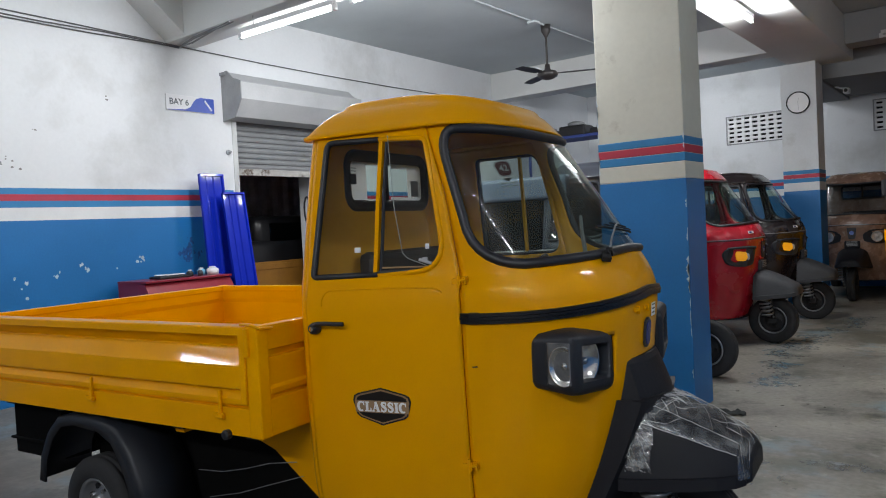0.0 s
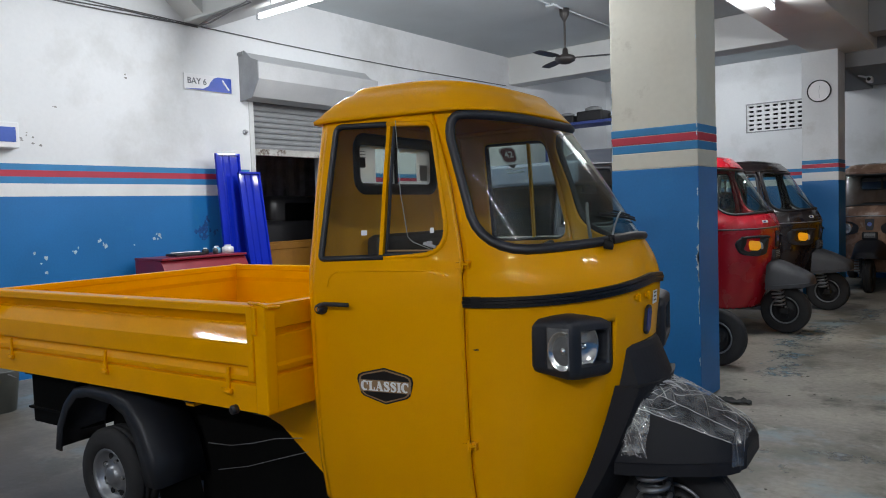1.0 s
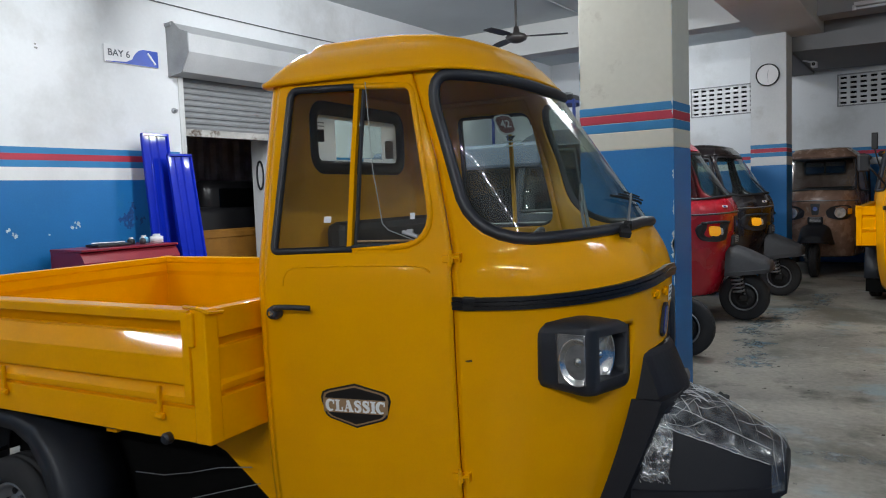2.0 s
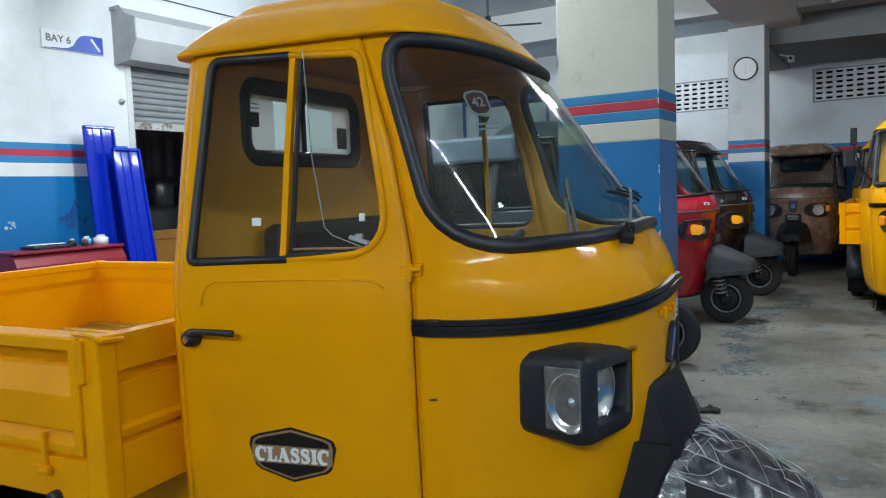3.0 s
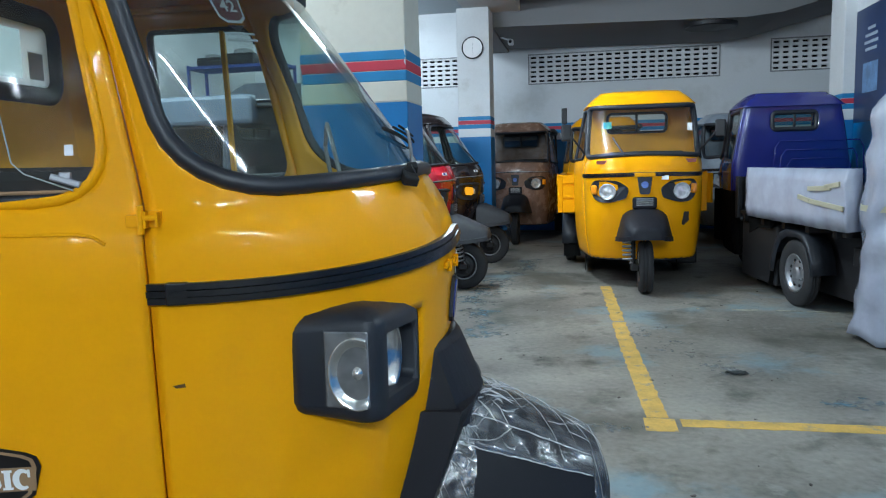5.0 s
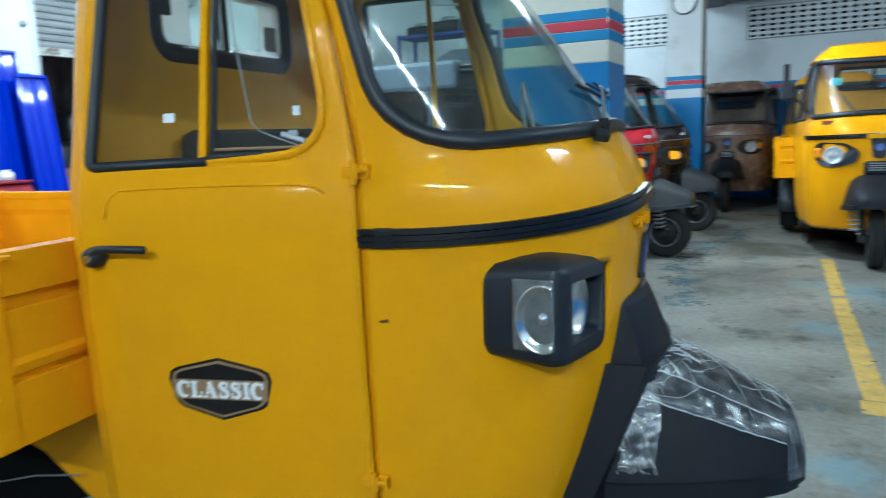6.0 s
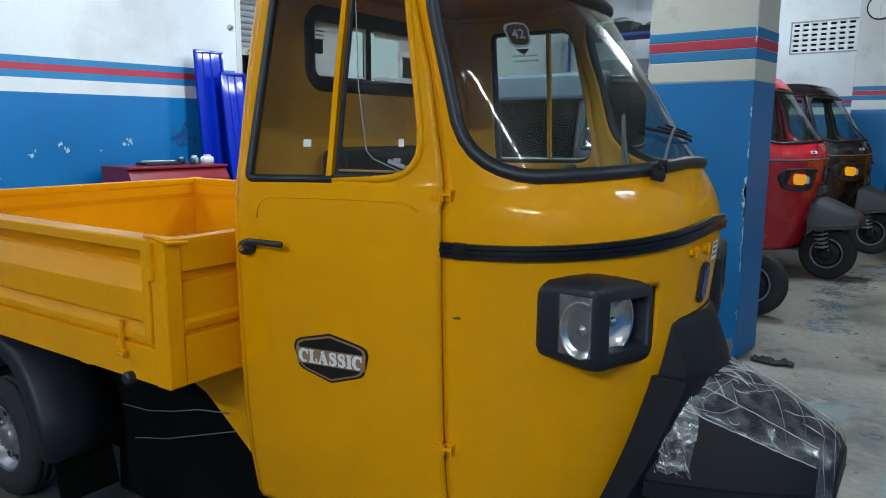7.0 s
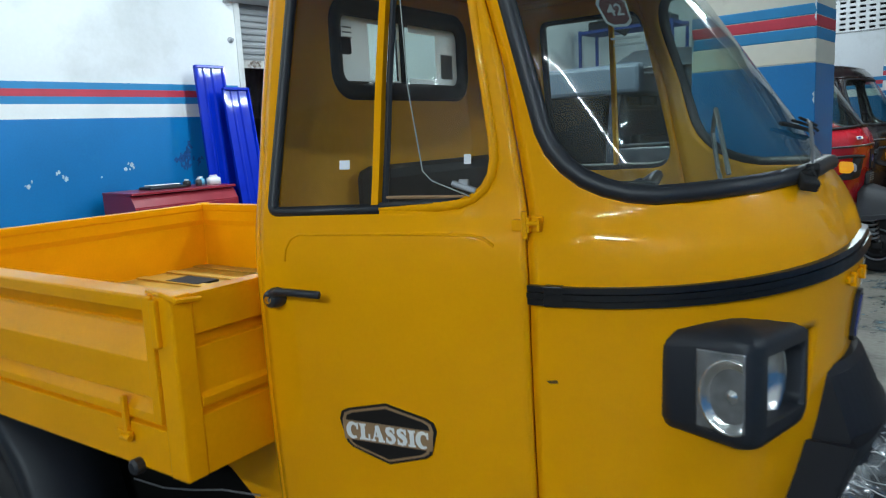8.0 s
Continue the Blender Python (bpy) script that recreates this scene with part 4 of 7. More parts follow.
def headlight_almond(parent, side, amber=False):
    """Flush headlight with a dark almond surround and an amber corner lamp."""
    z0 = 0.90
    bm = bmesh.new()
    outl = soften([(0.15, -0.06), (0.30, -0.105), (0.41, -0.09), (0.455, 0.02), (0.43, 0.105), (0.22, 0.10), (0.13, 0.03)], [0.03, 0.05, 0.05, 0.03, 0.05, 0.05, 0.03], 4)
    if amber:  # a hooded black quadrilateral with the lens set back in it
        outl = soften([(0.235, -0.085), (0.34, -0.105), (0.445, -0.085), (0.470, 0.02), (0.455, 0.085), (0.33, 0.098), (0.215, 0.075)], [0.03, 0.04, 0.04, 0.03, 0.03, 0.04, 0.03], 4)
    a = [bm.verts.new((front_x(y, z0 + z) + 0.0, side * y, z0 + z)) for y, z in outl]
    b = [bm.verts.new((front_x(y, z0 + z) + 0.022, side * y, z0 + z)) for y, z in outl]
    for i in range(len(a)):
        j = (i + 1) % len(a)
        bm.faces.new((a[i], a[j], b[j], b[i]))
    bm.faces.new(b)
    bmesh.ops.recalc_face_normals(bm, faces=bm.faces)
    host = part("headlight", bm, PLASTIC, parent)
    if amber:
        y = 0.365
        at = Matrix.Translation((front_x(y, z0) + 0.018, side * y, z0 + 0.004)) @ pose(0, 0, 0, 0, 0, side * 46) @ Matrix(((0, 0, 1, 0), (side, 0, 0, 0), (0, 1, 0, 0), (0, 0, 0, 1)))
        bm = bmesh.new()
        prism(bm, soften([(-0.062, -0.022), (-0.030, -0.050), (0.052, -0.044), (0.064, 0.022), (0.050, 0.052), (-0.050, 0.040)], [0.015] * 6, 3), 0.014, at)
        bmesh.ops.recalc_face_normals(bm, faces=bm.faces)
        part("indicator", bm, AMBER_LIT, host, "lit amber lens")
        bm = bmesh.new()
        prism(bm, soften([(-0.086, -0.030), (-0.066, -0.044), (-0.054, -0.020), (-0.054, 0.034), (-0.080, 0.020)], [0.008] * 5, 3), 0.012, at)
        bmesh.ops.recalc_face_normals(bm, faces=bm.faces)
        part("side_lens", bm, LENS, host, "small clear lens")
        bm = bmesh.new()  # hood over the lens
        tube(bm, [(front_x(v, z0 + 0.088) + 0.022, side * v, z0 + 0.090 - 0.06 * (v - 0.34) ** 2 * 10) for v in (0.22, 0.26, 0.30, 0.34, 0.38, 0.42, 0.455)], 0.013, 8)
        part("hood", bm, PLASTIC, host, smooth=True)
        return host
    y = 0.305
    m = Matrix.Translation((front_x(y, z0) + 0.024, side * y, z0)) @ pose(0, 0, 0, 0, 90, 0) @ pose(0, 0, 0, -side * 18, 0, 0)
    bm = bmesh.new()
    lathe(bm, [(0.072, -0.01), (0.074, 0.014), (0.066, 0.018), (0.063, 0.008), (0.03, 0.016), (0.001, 0.020)], m, 28)
    part("lens", bm, LENS, host, "round clear lens", smooth=True)
    bm = bmesh.new()
    y = 0.415
    block(bm, -0.02, 0.022, -0.036, 0.036, -0.042, 0.05, bevel=0.022, seg=3, m=Matrix.Translation((front_x(y, z0) + 0.012, side * y, z0 + 0.012)) @ pose(0, 0, 0, 0, 0, side * 48))
    part("indicator", bm, AMBER, host, "amber lens")
    return host


def bed(parent, paint, boards=True, tyre=0.24):
    """Load bed with ribbed drop sides, front board, tailgate, arches and rear wheels."""
    x0, x1, y0, zb, zt = (-2.90, -0.960, 0.79, 0.645, 1.035)
    part("bed_floor", bx(x0 + 0.01, x1 - 0.01, -y0 + 0.03, y0 - 0.03, 0.69, 0.72), BED_FLOOR if paint is YELLOW_BED else paint, parent)
    prof = [(0.0, zb), (0.0, 0.744), (0.016, 0.746), (0.016, 0.754), (0.0, 0.757), (0.0, 0.776), (0.016, 0.804), (0.018, 0.812), (-0.006, 0.815), (-0.007, 0.896), (0.032, 0.953), (0.034, 0.960), (0.040, 0.963), (0.016, 1.000), (-0.006, 1.002), (-0.008, 1.006), (-0.008, zt - 0.004), (-0.003, zt), (0.058, zt), (0.058, 1.008), (0.054, 1.0), (0.054, 0.955), (0.046, 0.93), (0.046, 0.80), (0.046, 0.785), (0.046, zb)]
    plain = [(0.0, zb), (0.0, 0.775), (0.014, 0.778), (0.014, 0.788), (0.0, 0.792), (-0.004, 0.812), (0.006, 0.822), (0.006, 0.920), (0.020, 0.923), (0.020, 0.945), (0.002, 0.949), (0.002, zt), (0.045, zt), (0.045, 0.975), (0.034, 0.968), (0.034, 0.74), (0.045, 0.735), (0.045, zb)]
    def board(name, length, place, section=prof):
        bm = bmesh.new()
        a = [place @ Vector((0, d, z)) for d, z in section]
        b = [place @ Vector((length, d, z)) for d, z in section]
        loft(bm, [a, b])
        bmesh.ops.recalc_face_normals(bm, faces=bm.faces)
        ob = part(name, bm, paint, parent)
        be = ob.modifiers.new("soft", "BEVEL")
        be.width, be.segments, be.limit_method = 0.002, 2, "ANGLE"
        return ob
    sides = []
    if boards:
        sides.append(board("drop_side", x1 - x0 - 0.06, pose(x0 + 0.0, -y0, 0)))
        sides.append(board("drop_side", x1 - x0 - 0.06, pose(x1 - 0.06, y0, 0, 0, 0, 180)))
        board("tailgate", 2 * y0 - 0.1, pose(x0, y0 - 0.05, 0, 0, 0, -90))
    board("front_board", 2 * y0 - 0.1, pose(x1, -y0 + 0.05, 0, 0, 0, 90), plain)
    for s in (-1, 1):
        bm = bmesh.new()
        block(bm, x1 - 0.058, x1 + 0.002, s * (y0 + 0.004), s * (y0 - 0.05), zb - 0.002, zt + 0.004, bevel=0.006)
        part("corner_post", bm, paint, parent)
        bm = bmesh.new()  # upright inside the front corner, with its catch plate
        block(bm, -0.026, 0.026, -0.017, 0.017, 0.722, zt - 0.010, bevel=0.004, m=pose(x1 - 0.076, s * (y0 - 0.090), 0, 0, 0, s * 38))
        block(bm, -0.030, 0.036, -0.026, -0.016, 0.90, 0.945, bevel=0.003, m=pose(x1 - 0.076, s * (y0 - 0.090), 0, 0, 0, s * 38))
        part("inner_post", bm, paint, parent)
        bm = bmesh.new()
        block(bm, x0 - 0.004, x0 + 0.05, s * (y0 + 0.004), s * (y0 - 0.05), zb, zt + 0.003, bevel=0.006)
        part("corner_post", bm, paint, parent)
        if boards:
            for k in range(3):
                x = x1 - 0.20 - 0.77 * k
                bm = bmesh.new()
                block(bm, x - 0.005, x + 0.009, s * (y0 + 0.012), s * (y0 - 0.0), 0.715, 0.805, bevel=0.003)
                block(bm, x - 0.038, x + 0.020, s * (y0 + 0.012), s * (y0 + 0.002), 0.708, 0.724, bevel=0.003)
                tube(bm, [(x - 0.008, s * (y0 + 0.014), 0.712), (x + 0.024, s * (y0 + 0.014), 0.712)], 0.008, 8)
                part("hinge", bm, paint, sides[0 if s < 0 else 1])
            bm = bmesh.new()  # flat stile that closes the side's end
            block(bm, x1 - 0.088, x1 - 0.0605, s * (y0 + 0.0095), s * (y0 - 0.044), 0.760, zt - 0.002, bevel=0.003)
            part("end_stile", bm, paint, sides[0 if s < 0 else 1])
            bm = bmesh.new()
            tube(bm, [(x1 - 0.09, s * (y0 - 0.01), 1.041), (x1 - 0.02, s * (y0 + 0.008), 1.043), (x1 + 0.012, s * (y0 - 0.002), 1.03), (x1 + 0.012, s * (y0 - 0.06), 1.025)], 0.006, 6)
            block(bm, x1 - 0.055, x1 - 0.035, s * (y0 + 0.002), s * (y0 + 0.016), 0.93, 1.03, bevel=0.004)
            part("latch", bm, paint, parent)
        bm = bmesh.new()
        lathe(bm, [(0.012, 0.0), (0.018, 0.012), (0.018, 0.03), (0.012, 0.036), (0.001, 0.037)], pose(x1 - 0.17, s * (y0 - 0.012), 0.648, 90 if s < 0 else -90), 12)
        part("rubber_stop", bm, RUBBER, parent)
        bm = bmesh.new()
        block(bm, x1 - 0.55, x1 - 0.50, s * 0.45, s * 0.72, 0.60, 0.66)
        part("bracket", bm, paint, parent)
        # arch over the wheel
        cx = -2.06
        line = [(cx - 0.36, 0.30), (cx - 0.335, 0.42), (cx - 0.27, 0.53), (cx - 0.19, 0.600), (cx - 0.08, 0.622), (cx + 0.12, 0.622), (cx + 0.23, 0.585), (cx + 0.31, 0.50), (cx + 0.37, 0.38), (cx + 0.41, 0.24)]
        bm = bmesh.new()
        rows = []
        for x, z in line:
            dx, dz = x - cx, z - 0.235
            l = math.hypot(dx, dz)
            wide = 0.055 + 0.05 * max(0.0, dx) / 0.41
            ix, iz = -dx / l * wide, -dz / l * wide
            row = [(x + ix * 0.9, s * 0.765, z + iz * 0.9), (x + ix * 0.25, s * 0.770, z + iz * 0.25), (x, s * 0.755, z), (x, s * 0.52, z + 0.004), (x + ix * 0.2, s * 0.52, z + iz * 0.2)]
            rows.append([Vector(p) for p in row])
        loft(bm, rows, closed=False)
        bmesh.ops.recalc_face_normals(bm, faces=bm.faces)
        arch = part("wheel_arch", bm, PLASTIC, parent, smooth=True)
        arch.modifiers.new("sheet", "SOLIDIFY").thickness = 0.008
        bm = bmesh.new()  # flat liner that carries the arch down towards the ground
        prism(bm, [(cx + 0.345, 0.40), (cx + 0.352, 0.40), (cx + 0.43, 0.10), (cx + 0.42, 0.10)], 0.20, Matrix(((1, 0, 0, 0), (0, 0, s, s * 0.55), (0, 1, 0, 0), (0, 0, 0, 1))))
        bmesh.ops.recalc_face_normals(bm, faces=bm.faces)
        # near-black to keep the space under the bed dark
        part("mud_flap", bm, SHADE_BLACK, parent)
        wheel(parent, cx, s * 0.67, tyre - 0.004, tyre, 0.13, SILVER, s, "rear_wheel")
    # chassis
    for s in (-1, 1):
        part("chassis_rail", bx(-2.85, -0.6, s * 0.30, s * 0.36, 0.42, 0.52, bevel=0.005), BLACK, parent)
        bm = bmesh.new()
        tube(bm, [(-1.25, s * 0.30, 0.33), (-2.06, s * 0.52, 0.25)], 0.03, 8)
        part("trailing_arm", bm, BLACK, parent)
    part("engine", bx(-2.35, -1.75, -0.26, 0.26, 0.20, 0.50, bevel=0.04), BLACK, parent)
    part("gearbox_cover", bx(-1.72, -0.98, -0.29, 0.29, 0.16, 0.60, bevel=0.03), BLACK, parent)
    part("fuel_tank", bx(-1.6, -1.1, 0.36, 0.62, 0.26, 0.58, bevel=0.04), BLACK, parent)
    part("battery_box", bx(-1.70, -0.97, 0.40, 0.70, 0.10, 0.62, bevel=0.02), BLACK, parent)
    part("side_shield", bx(-2.75, -1.75, 0.40, 0.46, 0.12, 0.62, bevel=0.01), BLACK, parent)
    for s in (-1, 1):  # sloping near-black sheet added under the bed in place of its shade
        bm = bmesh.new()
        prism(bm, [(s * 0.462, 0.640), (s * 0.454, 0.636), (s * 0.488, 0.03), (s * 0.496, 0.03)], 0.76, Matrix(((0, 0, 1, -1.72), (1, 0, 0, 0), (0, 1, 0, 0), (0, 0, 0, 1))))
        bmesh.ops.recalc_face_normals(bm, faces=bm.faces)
        part("underbody_sheet", bm, SHADE_BLACK, parent)
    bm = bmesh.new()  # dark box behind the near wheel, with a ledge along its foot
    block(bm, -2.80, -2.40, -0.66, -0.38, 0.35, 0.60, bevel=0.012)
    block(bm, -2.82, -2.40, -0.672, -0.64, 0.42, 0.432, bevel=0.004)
    part("side_box", bm, SHADE_BLACK, parent)
    # added near-black sheet that darkens the space behind the wheel
    part("wheel_liner", bx(-2.42, -1.70, -0.47, -0.44, 0.16, 0.64, bevel=0.01), SHADE_BLACK, parent)
    part("axle", bx(-2.1, -2.02, -0.6, 0.6, 0.20, 0.27, bevel=0.02), BLACK, parent)
    part("rear_crossbar", bx(-2.82, -2.74, -0.60, 0.60, 0.42, 0.56, bevel=0.01), BLACK, parent)
    for k in range(5):
        x = -2.7 + 0.4 * k
        part("floor_bearer", bx(x, x + 0.06, -0.74, 0.74, 0.62, 0.69), BLACK, parent)
    bm = bmesh.new()
    tube(bm, [(-1.66, -0.50, 0.36), (-1.5, -0.51, 0.375), (-1.35, -0.52, 0.41), (-1.2, -0.535, 0.455), (-1.05, -0.54, 0.48)], 0.0018, 6)
    tube(bm, [(-1.60, -0.50, 0.25), (-1.4, -0.51, 0.30), (-1.2, -0.53, 0.37), (-1.02, -0.54, 0.43)], 0.0016, 6)
    part("cable", bm, GREY_METAL, parent)


def rear_skirt(parent, paint):
    """The cab's lower wings that run back under the load bed."""
    for s in (-1, 1):
        bm = bmesh.new()
        prism(bm, [(-0.93, 0.30), (-0.93, 0.66), (-1.75, 0.66), (-1.75, 0.60), (-1.45, 0.585), (-1.2, 0.50)], 0.03, Matrix(((1, 0, 0, 0), (0, 0, 1, s * 0.50), (0, 1, 0, 0), (0, 0, 0, 1))))
        bmesh.ops.recalc_face_normals(bm, faces=bm.faces)
        part("rear_wing", bm, paint, parent)


def cab_interior(parent):
    part("seat", bx(-0.88, -0.50, -0.48, 0.48, 0.55, 0.72, bevel=0.04), SEAT, parent)
    part("seat_back", bx(-0.92, -0.83, -0.27, 0.44, 0.72, 1.26, bevel=0.03), SEAT, parent)
    bm = bmesh.new()
    block(bm, -0.26, -0.02, -0.30, 0.30, 0.95, 1.10, bevel=0.04, seg=3)
    block(bm, -0.34, -0.24, -0.10, 0.10, 1.0, 1.16, bevel=0.03, seg=3)
    part("dashboard", bm, SEAT, parent)
    bm = bmesh.new()
    tube(bm, [(-0.38, -0.30, 1.17), (-0.31, -0.2, 1.20), (-0.26, 0, 1.19), (-0.31, 0.2, 1.20), (-0.38, 0.30, 1.17)], 0.015, 8)
    tube(bm, [(-0.41, -0.36, 1.155), (-0.38, -0.27, 1.17)], 0.02, 8)
    tube(bm, [(-0.41, 0.36, 1.155), (-0.38, 0.27, 1.17)], 0.02, 8)
    part("handlebar", bm, SEAT, parent)


def three_wheeler(label, paint, m, fine=1, load=True, lights="almond", glass=GLASS, interior=True, guard=GUARD, boards=True, bed_paint=None, name="three_wheeled_truck", closed=False, shift=None, rear=REAR_WINDOW, tyre=0.24):
    t = thing(name, label, "three-wheeler", m, group="parked three-wheelers")
    obs = cab(t, paint, fine, glass, rear=rear, sockets=lights == "box", slim=lights == "amber" or paint is BROWN)
    front_fork(t)
    if guard:
        mudguard(t, guard, lights == "box")
    rear_skirt(t, paint)
    if shift is not None:  # a cab that sits askew on its frame
        for ob in t.children:
            ob.matrix_basis = shift
    if load:
        bed(t, bed_paint or paint, boards=boards, tyre=tyre)
    else:
        bm = bmesh.new()
        block(bm, -2.4, -0.97, -0.62, 0.62, 0.35, 1.0, bevel=0.06)
        part("rear_body", bm, paint, t)
        bm = bmesh.new()
        block(bm, -2.4, -0.70 if closed else -0.90, -0.56, 0.56, 1.54 if closed else 1.66, 1.74, bevel=0.03)
        part("hood", bm, PALE_HOOD if closed else BLACK, t)
        if closed:  # dark side curtains under a pale hood
            bm = bmesh.new()
            block(bm, -2.38, -0.97, -0.55, 0.55, 1.0, 1.54, bevel=0.02)
            part("side_curtain", bm, SHADE_BLACK, t)
        for s in (-1, 1):
            for x in (-2.35, -1.7):
                bm = bmesh.new()
                tube(bm, [(x, s * 0.55, 1.0), (x, s * 0.53, 1.68)], 0.018, 8)
                part("hood_post", bm, BLACK, t)
            wheel(t, -1.9, s * 0.56, 0.235, 0.24, 0.12, SILVER, s, "rear_wheel")
    if interior:
        cab_interior(t)
    if lights in ("almond", "amber"):
        for s in (-1, 1):
            headlight_almond(t, s, lights == "amber")
        bm = bmesh.new()
        at = Matrix(((0, 0, 1, front_x(0, 0.95) - 0.002), (1, 0, 0, 0), (0, 1, 0, 0.95), (0, 0, 0, 1)))
        prism(bm, soften([(-0.062, 0.085), (0.062, 0.085), (0.042, -0.075), (-0.042, -0.075)], [0.015, 0.015, 0.02, 0.02], 3), 0.014, at)
        badge = part("badge", bm, PLASTIC, t)
        bm = bmesh.new()
        lathe(bm, [(0.030, 0.0), (0.030, 0.004), (0.001, 0.005)], at @ pose(0, 0.01, 0.013), 18)
        part("badge_face", bm, material("blue enamel", (0.10, 0.16, 0.45), 0.25), badge)
    if lights == "amber":
        y, z = -0.24, 1.135
        bm = bmesh.new()
        u = Vector((front_x(y + 0.02, z) - front_x(y - 0.02, z), 0.04, 0)).normalized()
        v = Vector((front_x(y, z + 0.02) - front_x(y, z - 0.02), 0, 0.04)).normalized()
        at = Matrix((u, v, u.cross(v).normalized())).transposed().to_4x4()
        at.translation = (front_x(y, z), y, z)
        block(bm, -0.042, 0.042, -0.014, 0.014, -0.002, 0.006, bevel=0.004, m=at)
        plate = part("name_plate", bm, PAPER, t, "small white and blue plate under the windscreen")
        bm = bmesh.new()
        block(bm, -0.030, 0.006, -0.008, 0.008, 0.0062, 0.0072, m=at)
        part("print_bar", bm, BADGE_BLUE, plate)
        bm = bmesh.new()
        tube(bm, [(front_x(-0.10, 1.225) + 0.012, -0.10, 1.225), (front_x(-0.14, 1.30) + 0.02, -0.14, 1.30), (front_x(-0.20, 1.42) + 0.014, -0.20, 1.42)], 0.007, 6)
        part("wiper", bm, RUBBER, t)
    return t, obs


HEAD = 6.0
BED_PARTS = ("bed_floor", "drop_side", "tailgate", "front_board", "corner_post", "latch", "rubber_stop", "bracket", "wheel_arch", "mud_flap", "rear_wheel", "chassis_rail", "floor_bearer", "battery_box", "side_shield", "underbody_sheet", "side_box", "wheel_liner", "fuel_tank", "engine", "gearbox_cover", "rear_crossbar", "axle")
CANVAS = material("dusty grey plastic", (0.030, 0.032, 0.037), 0.6, vary=0.25, scale=12, bump=0.2)
BLUE_TRUCK = pose(2.145, 10.04, 0, 0, 0, 101)
TRUCK = pose(0, 0, 0, 0, 0, HEAD) @ pose(0, 3.19, 0)
truck, cabin = three_wheeler("glossy yellow three-wheeled pickup truck with load bed and film-wrapped mudguard", YELLOW, TRUCK, fine=2, lights="box", bed_paint=YELLOW_BED, tyre=0.217)

# others in the row and across the aisle
facing, _ = three_wheeler("glossy yellow three-wheeled truck facing the aisle with amber corner lamps", YELLOW, pose(0.675, 8.65, 0, 0, 0, -90) @ Matrix.Diagonal((1, 1.085, 1.035, 1)), fine=1, glass=SIDE_GLASS)
behind, _ = three_wheeler("yellow three-wheeled truck parked behind another yellow one", YELLOW, pose(0.42, 11.9, 0, 0, 0, -90), fine=1, load=False, interior=False)
bm = bmesh.new()
tube(bm, [(-0.34, -0.47, 1.40), (-0.28, -0.53, 1.60), (-0.26, -0.565, 1.76)], 0.009, 6)
block(bm, -0.275, -0.245, -0.60, -0.525, 1.74, 1.96, bevel=0.010)
part("door_mirror", bm, BLACK, behind, "black door mirror on a tall arm")
three_wheeler("dusty brown three-wheeler wrapped in plastic by the pillar", BROWN, pose(-0.88, 12.62, 0, 0, 0, -90), fine=1, load=False, glass=FAR_GLASS)
three_wheeler("red passenger three-wheeler with lit amber lamp", RED, pose(-1.28, 8.58, 0, 0, 0, 0), fine=1, load=False, lights="amber", guard=CANVAS)
three_wheeler("dark maroon passenger three-wheeler with amber lamp", MAROON, pose(-1.25, 10.40, 0, 0, 0, 0), fine=1, load=False, lights="amber", guard=CANVAS)
three_wheeler("slate passenger three-wheeler with pale blue hood behind the pillar", PALE_BLUE, pose(-1.36, 6.75, 0, 0, 0, 0), fine=1, load=False, guard=None, closed=True)
blue_truck, _ = three_wheeler("deep blue three-wheeled truck seen from behind, sides wrapped", PURPLE, BLUE_TRUCK, fine=1, boards=False, interior=False, lights="", bed_paint=BLACK, shift=BLUE_TRUCK.inverted() @ pose(1.99, 10.08, 0, 0, 0, 97) @ Matrix.Diagonal((1, 0.93, 1, 1)), rear=rounded(-0.22, 0.22, 1.475, 1.635, 0.04), tyre=0.275)

ASKEW = blue_truck.children[0].matrix_basis.copy()
# near-black box over the shell's foot, standing in for shade
part("frame_box", bx(-1.05, 0.02, -0.63, 0.63, 0.34, 0.89, bevel=0.01), SHADE_BLACK, blue_truck).matrix_basis = ASKEW
part("frame_plate", bx(-1.12, -0.50, -0.66, 0.66, 0.89, 0.915, bevel=0.004), BLACK, blue_truck).matrix_basis = ASKEW
for ob in blue_truck.children:  # near-black below the level of its frame, painted for the shade there
    if ob.type == "MESH" and ob.data.materials and ob.data.materials[0] == PURPLE:
        ob.data.materials.append(SHADE_BLACK)
        for f in ob.data.polygons:
            if f.center.z < 0.90:
                f.material_index = 1
for ob in blue_truck.children:  # its bed keeps clear of the wall
    if ob.name.split(".")[0] in BED_PARTS:
        ob.matrix_basis = Matrix.Translation((0, 0.1975, 0)) @ Matrix.Diagonal((1, 0.75, 1, 1))
for k in range(4):  # lines pressed into its rear wall
    a, z = 0.44 - 0.06 * k, 1.36 - 0.085 * k
    bm = bmesh.new()
    tube(bm, [(BACK - 0.002, y, h) for y, h in ((-a, 0.92), (-a + 0.02, z - 0.06), (-a + 0.06, z), (a - 0.06, z), (a - 0.02, z - 0.06), (a, 0.92))], 0.007, 6)
    part("pressed_line", bm, PURPLE, blue_truck, smooth=True).matrix_basis = ASKEW

three_wheeler("grey-blue three-wheeler under dusty film by the far wall", GREY_FILM, pose(2.25, 12.1, 0, 0, 0, -90), fine=1, load=False, interior=False, glass=FAR_GLASS)


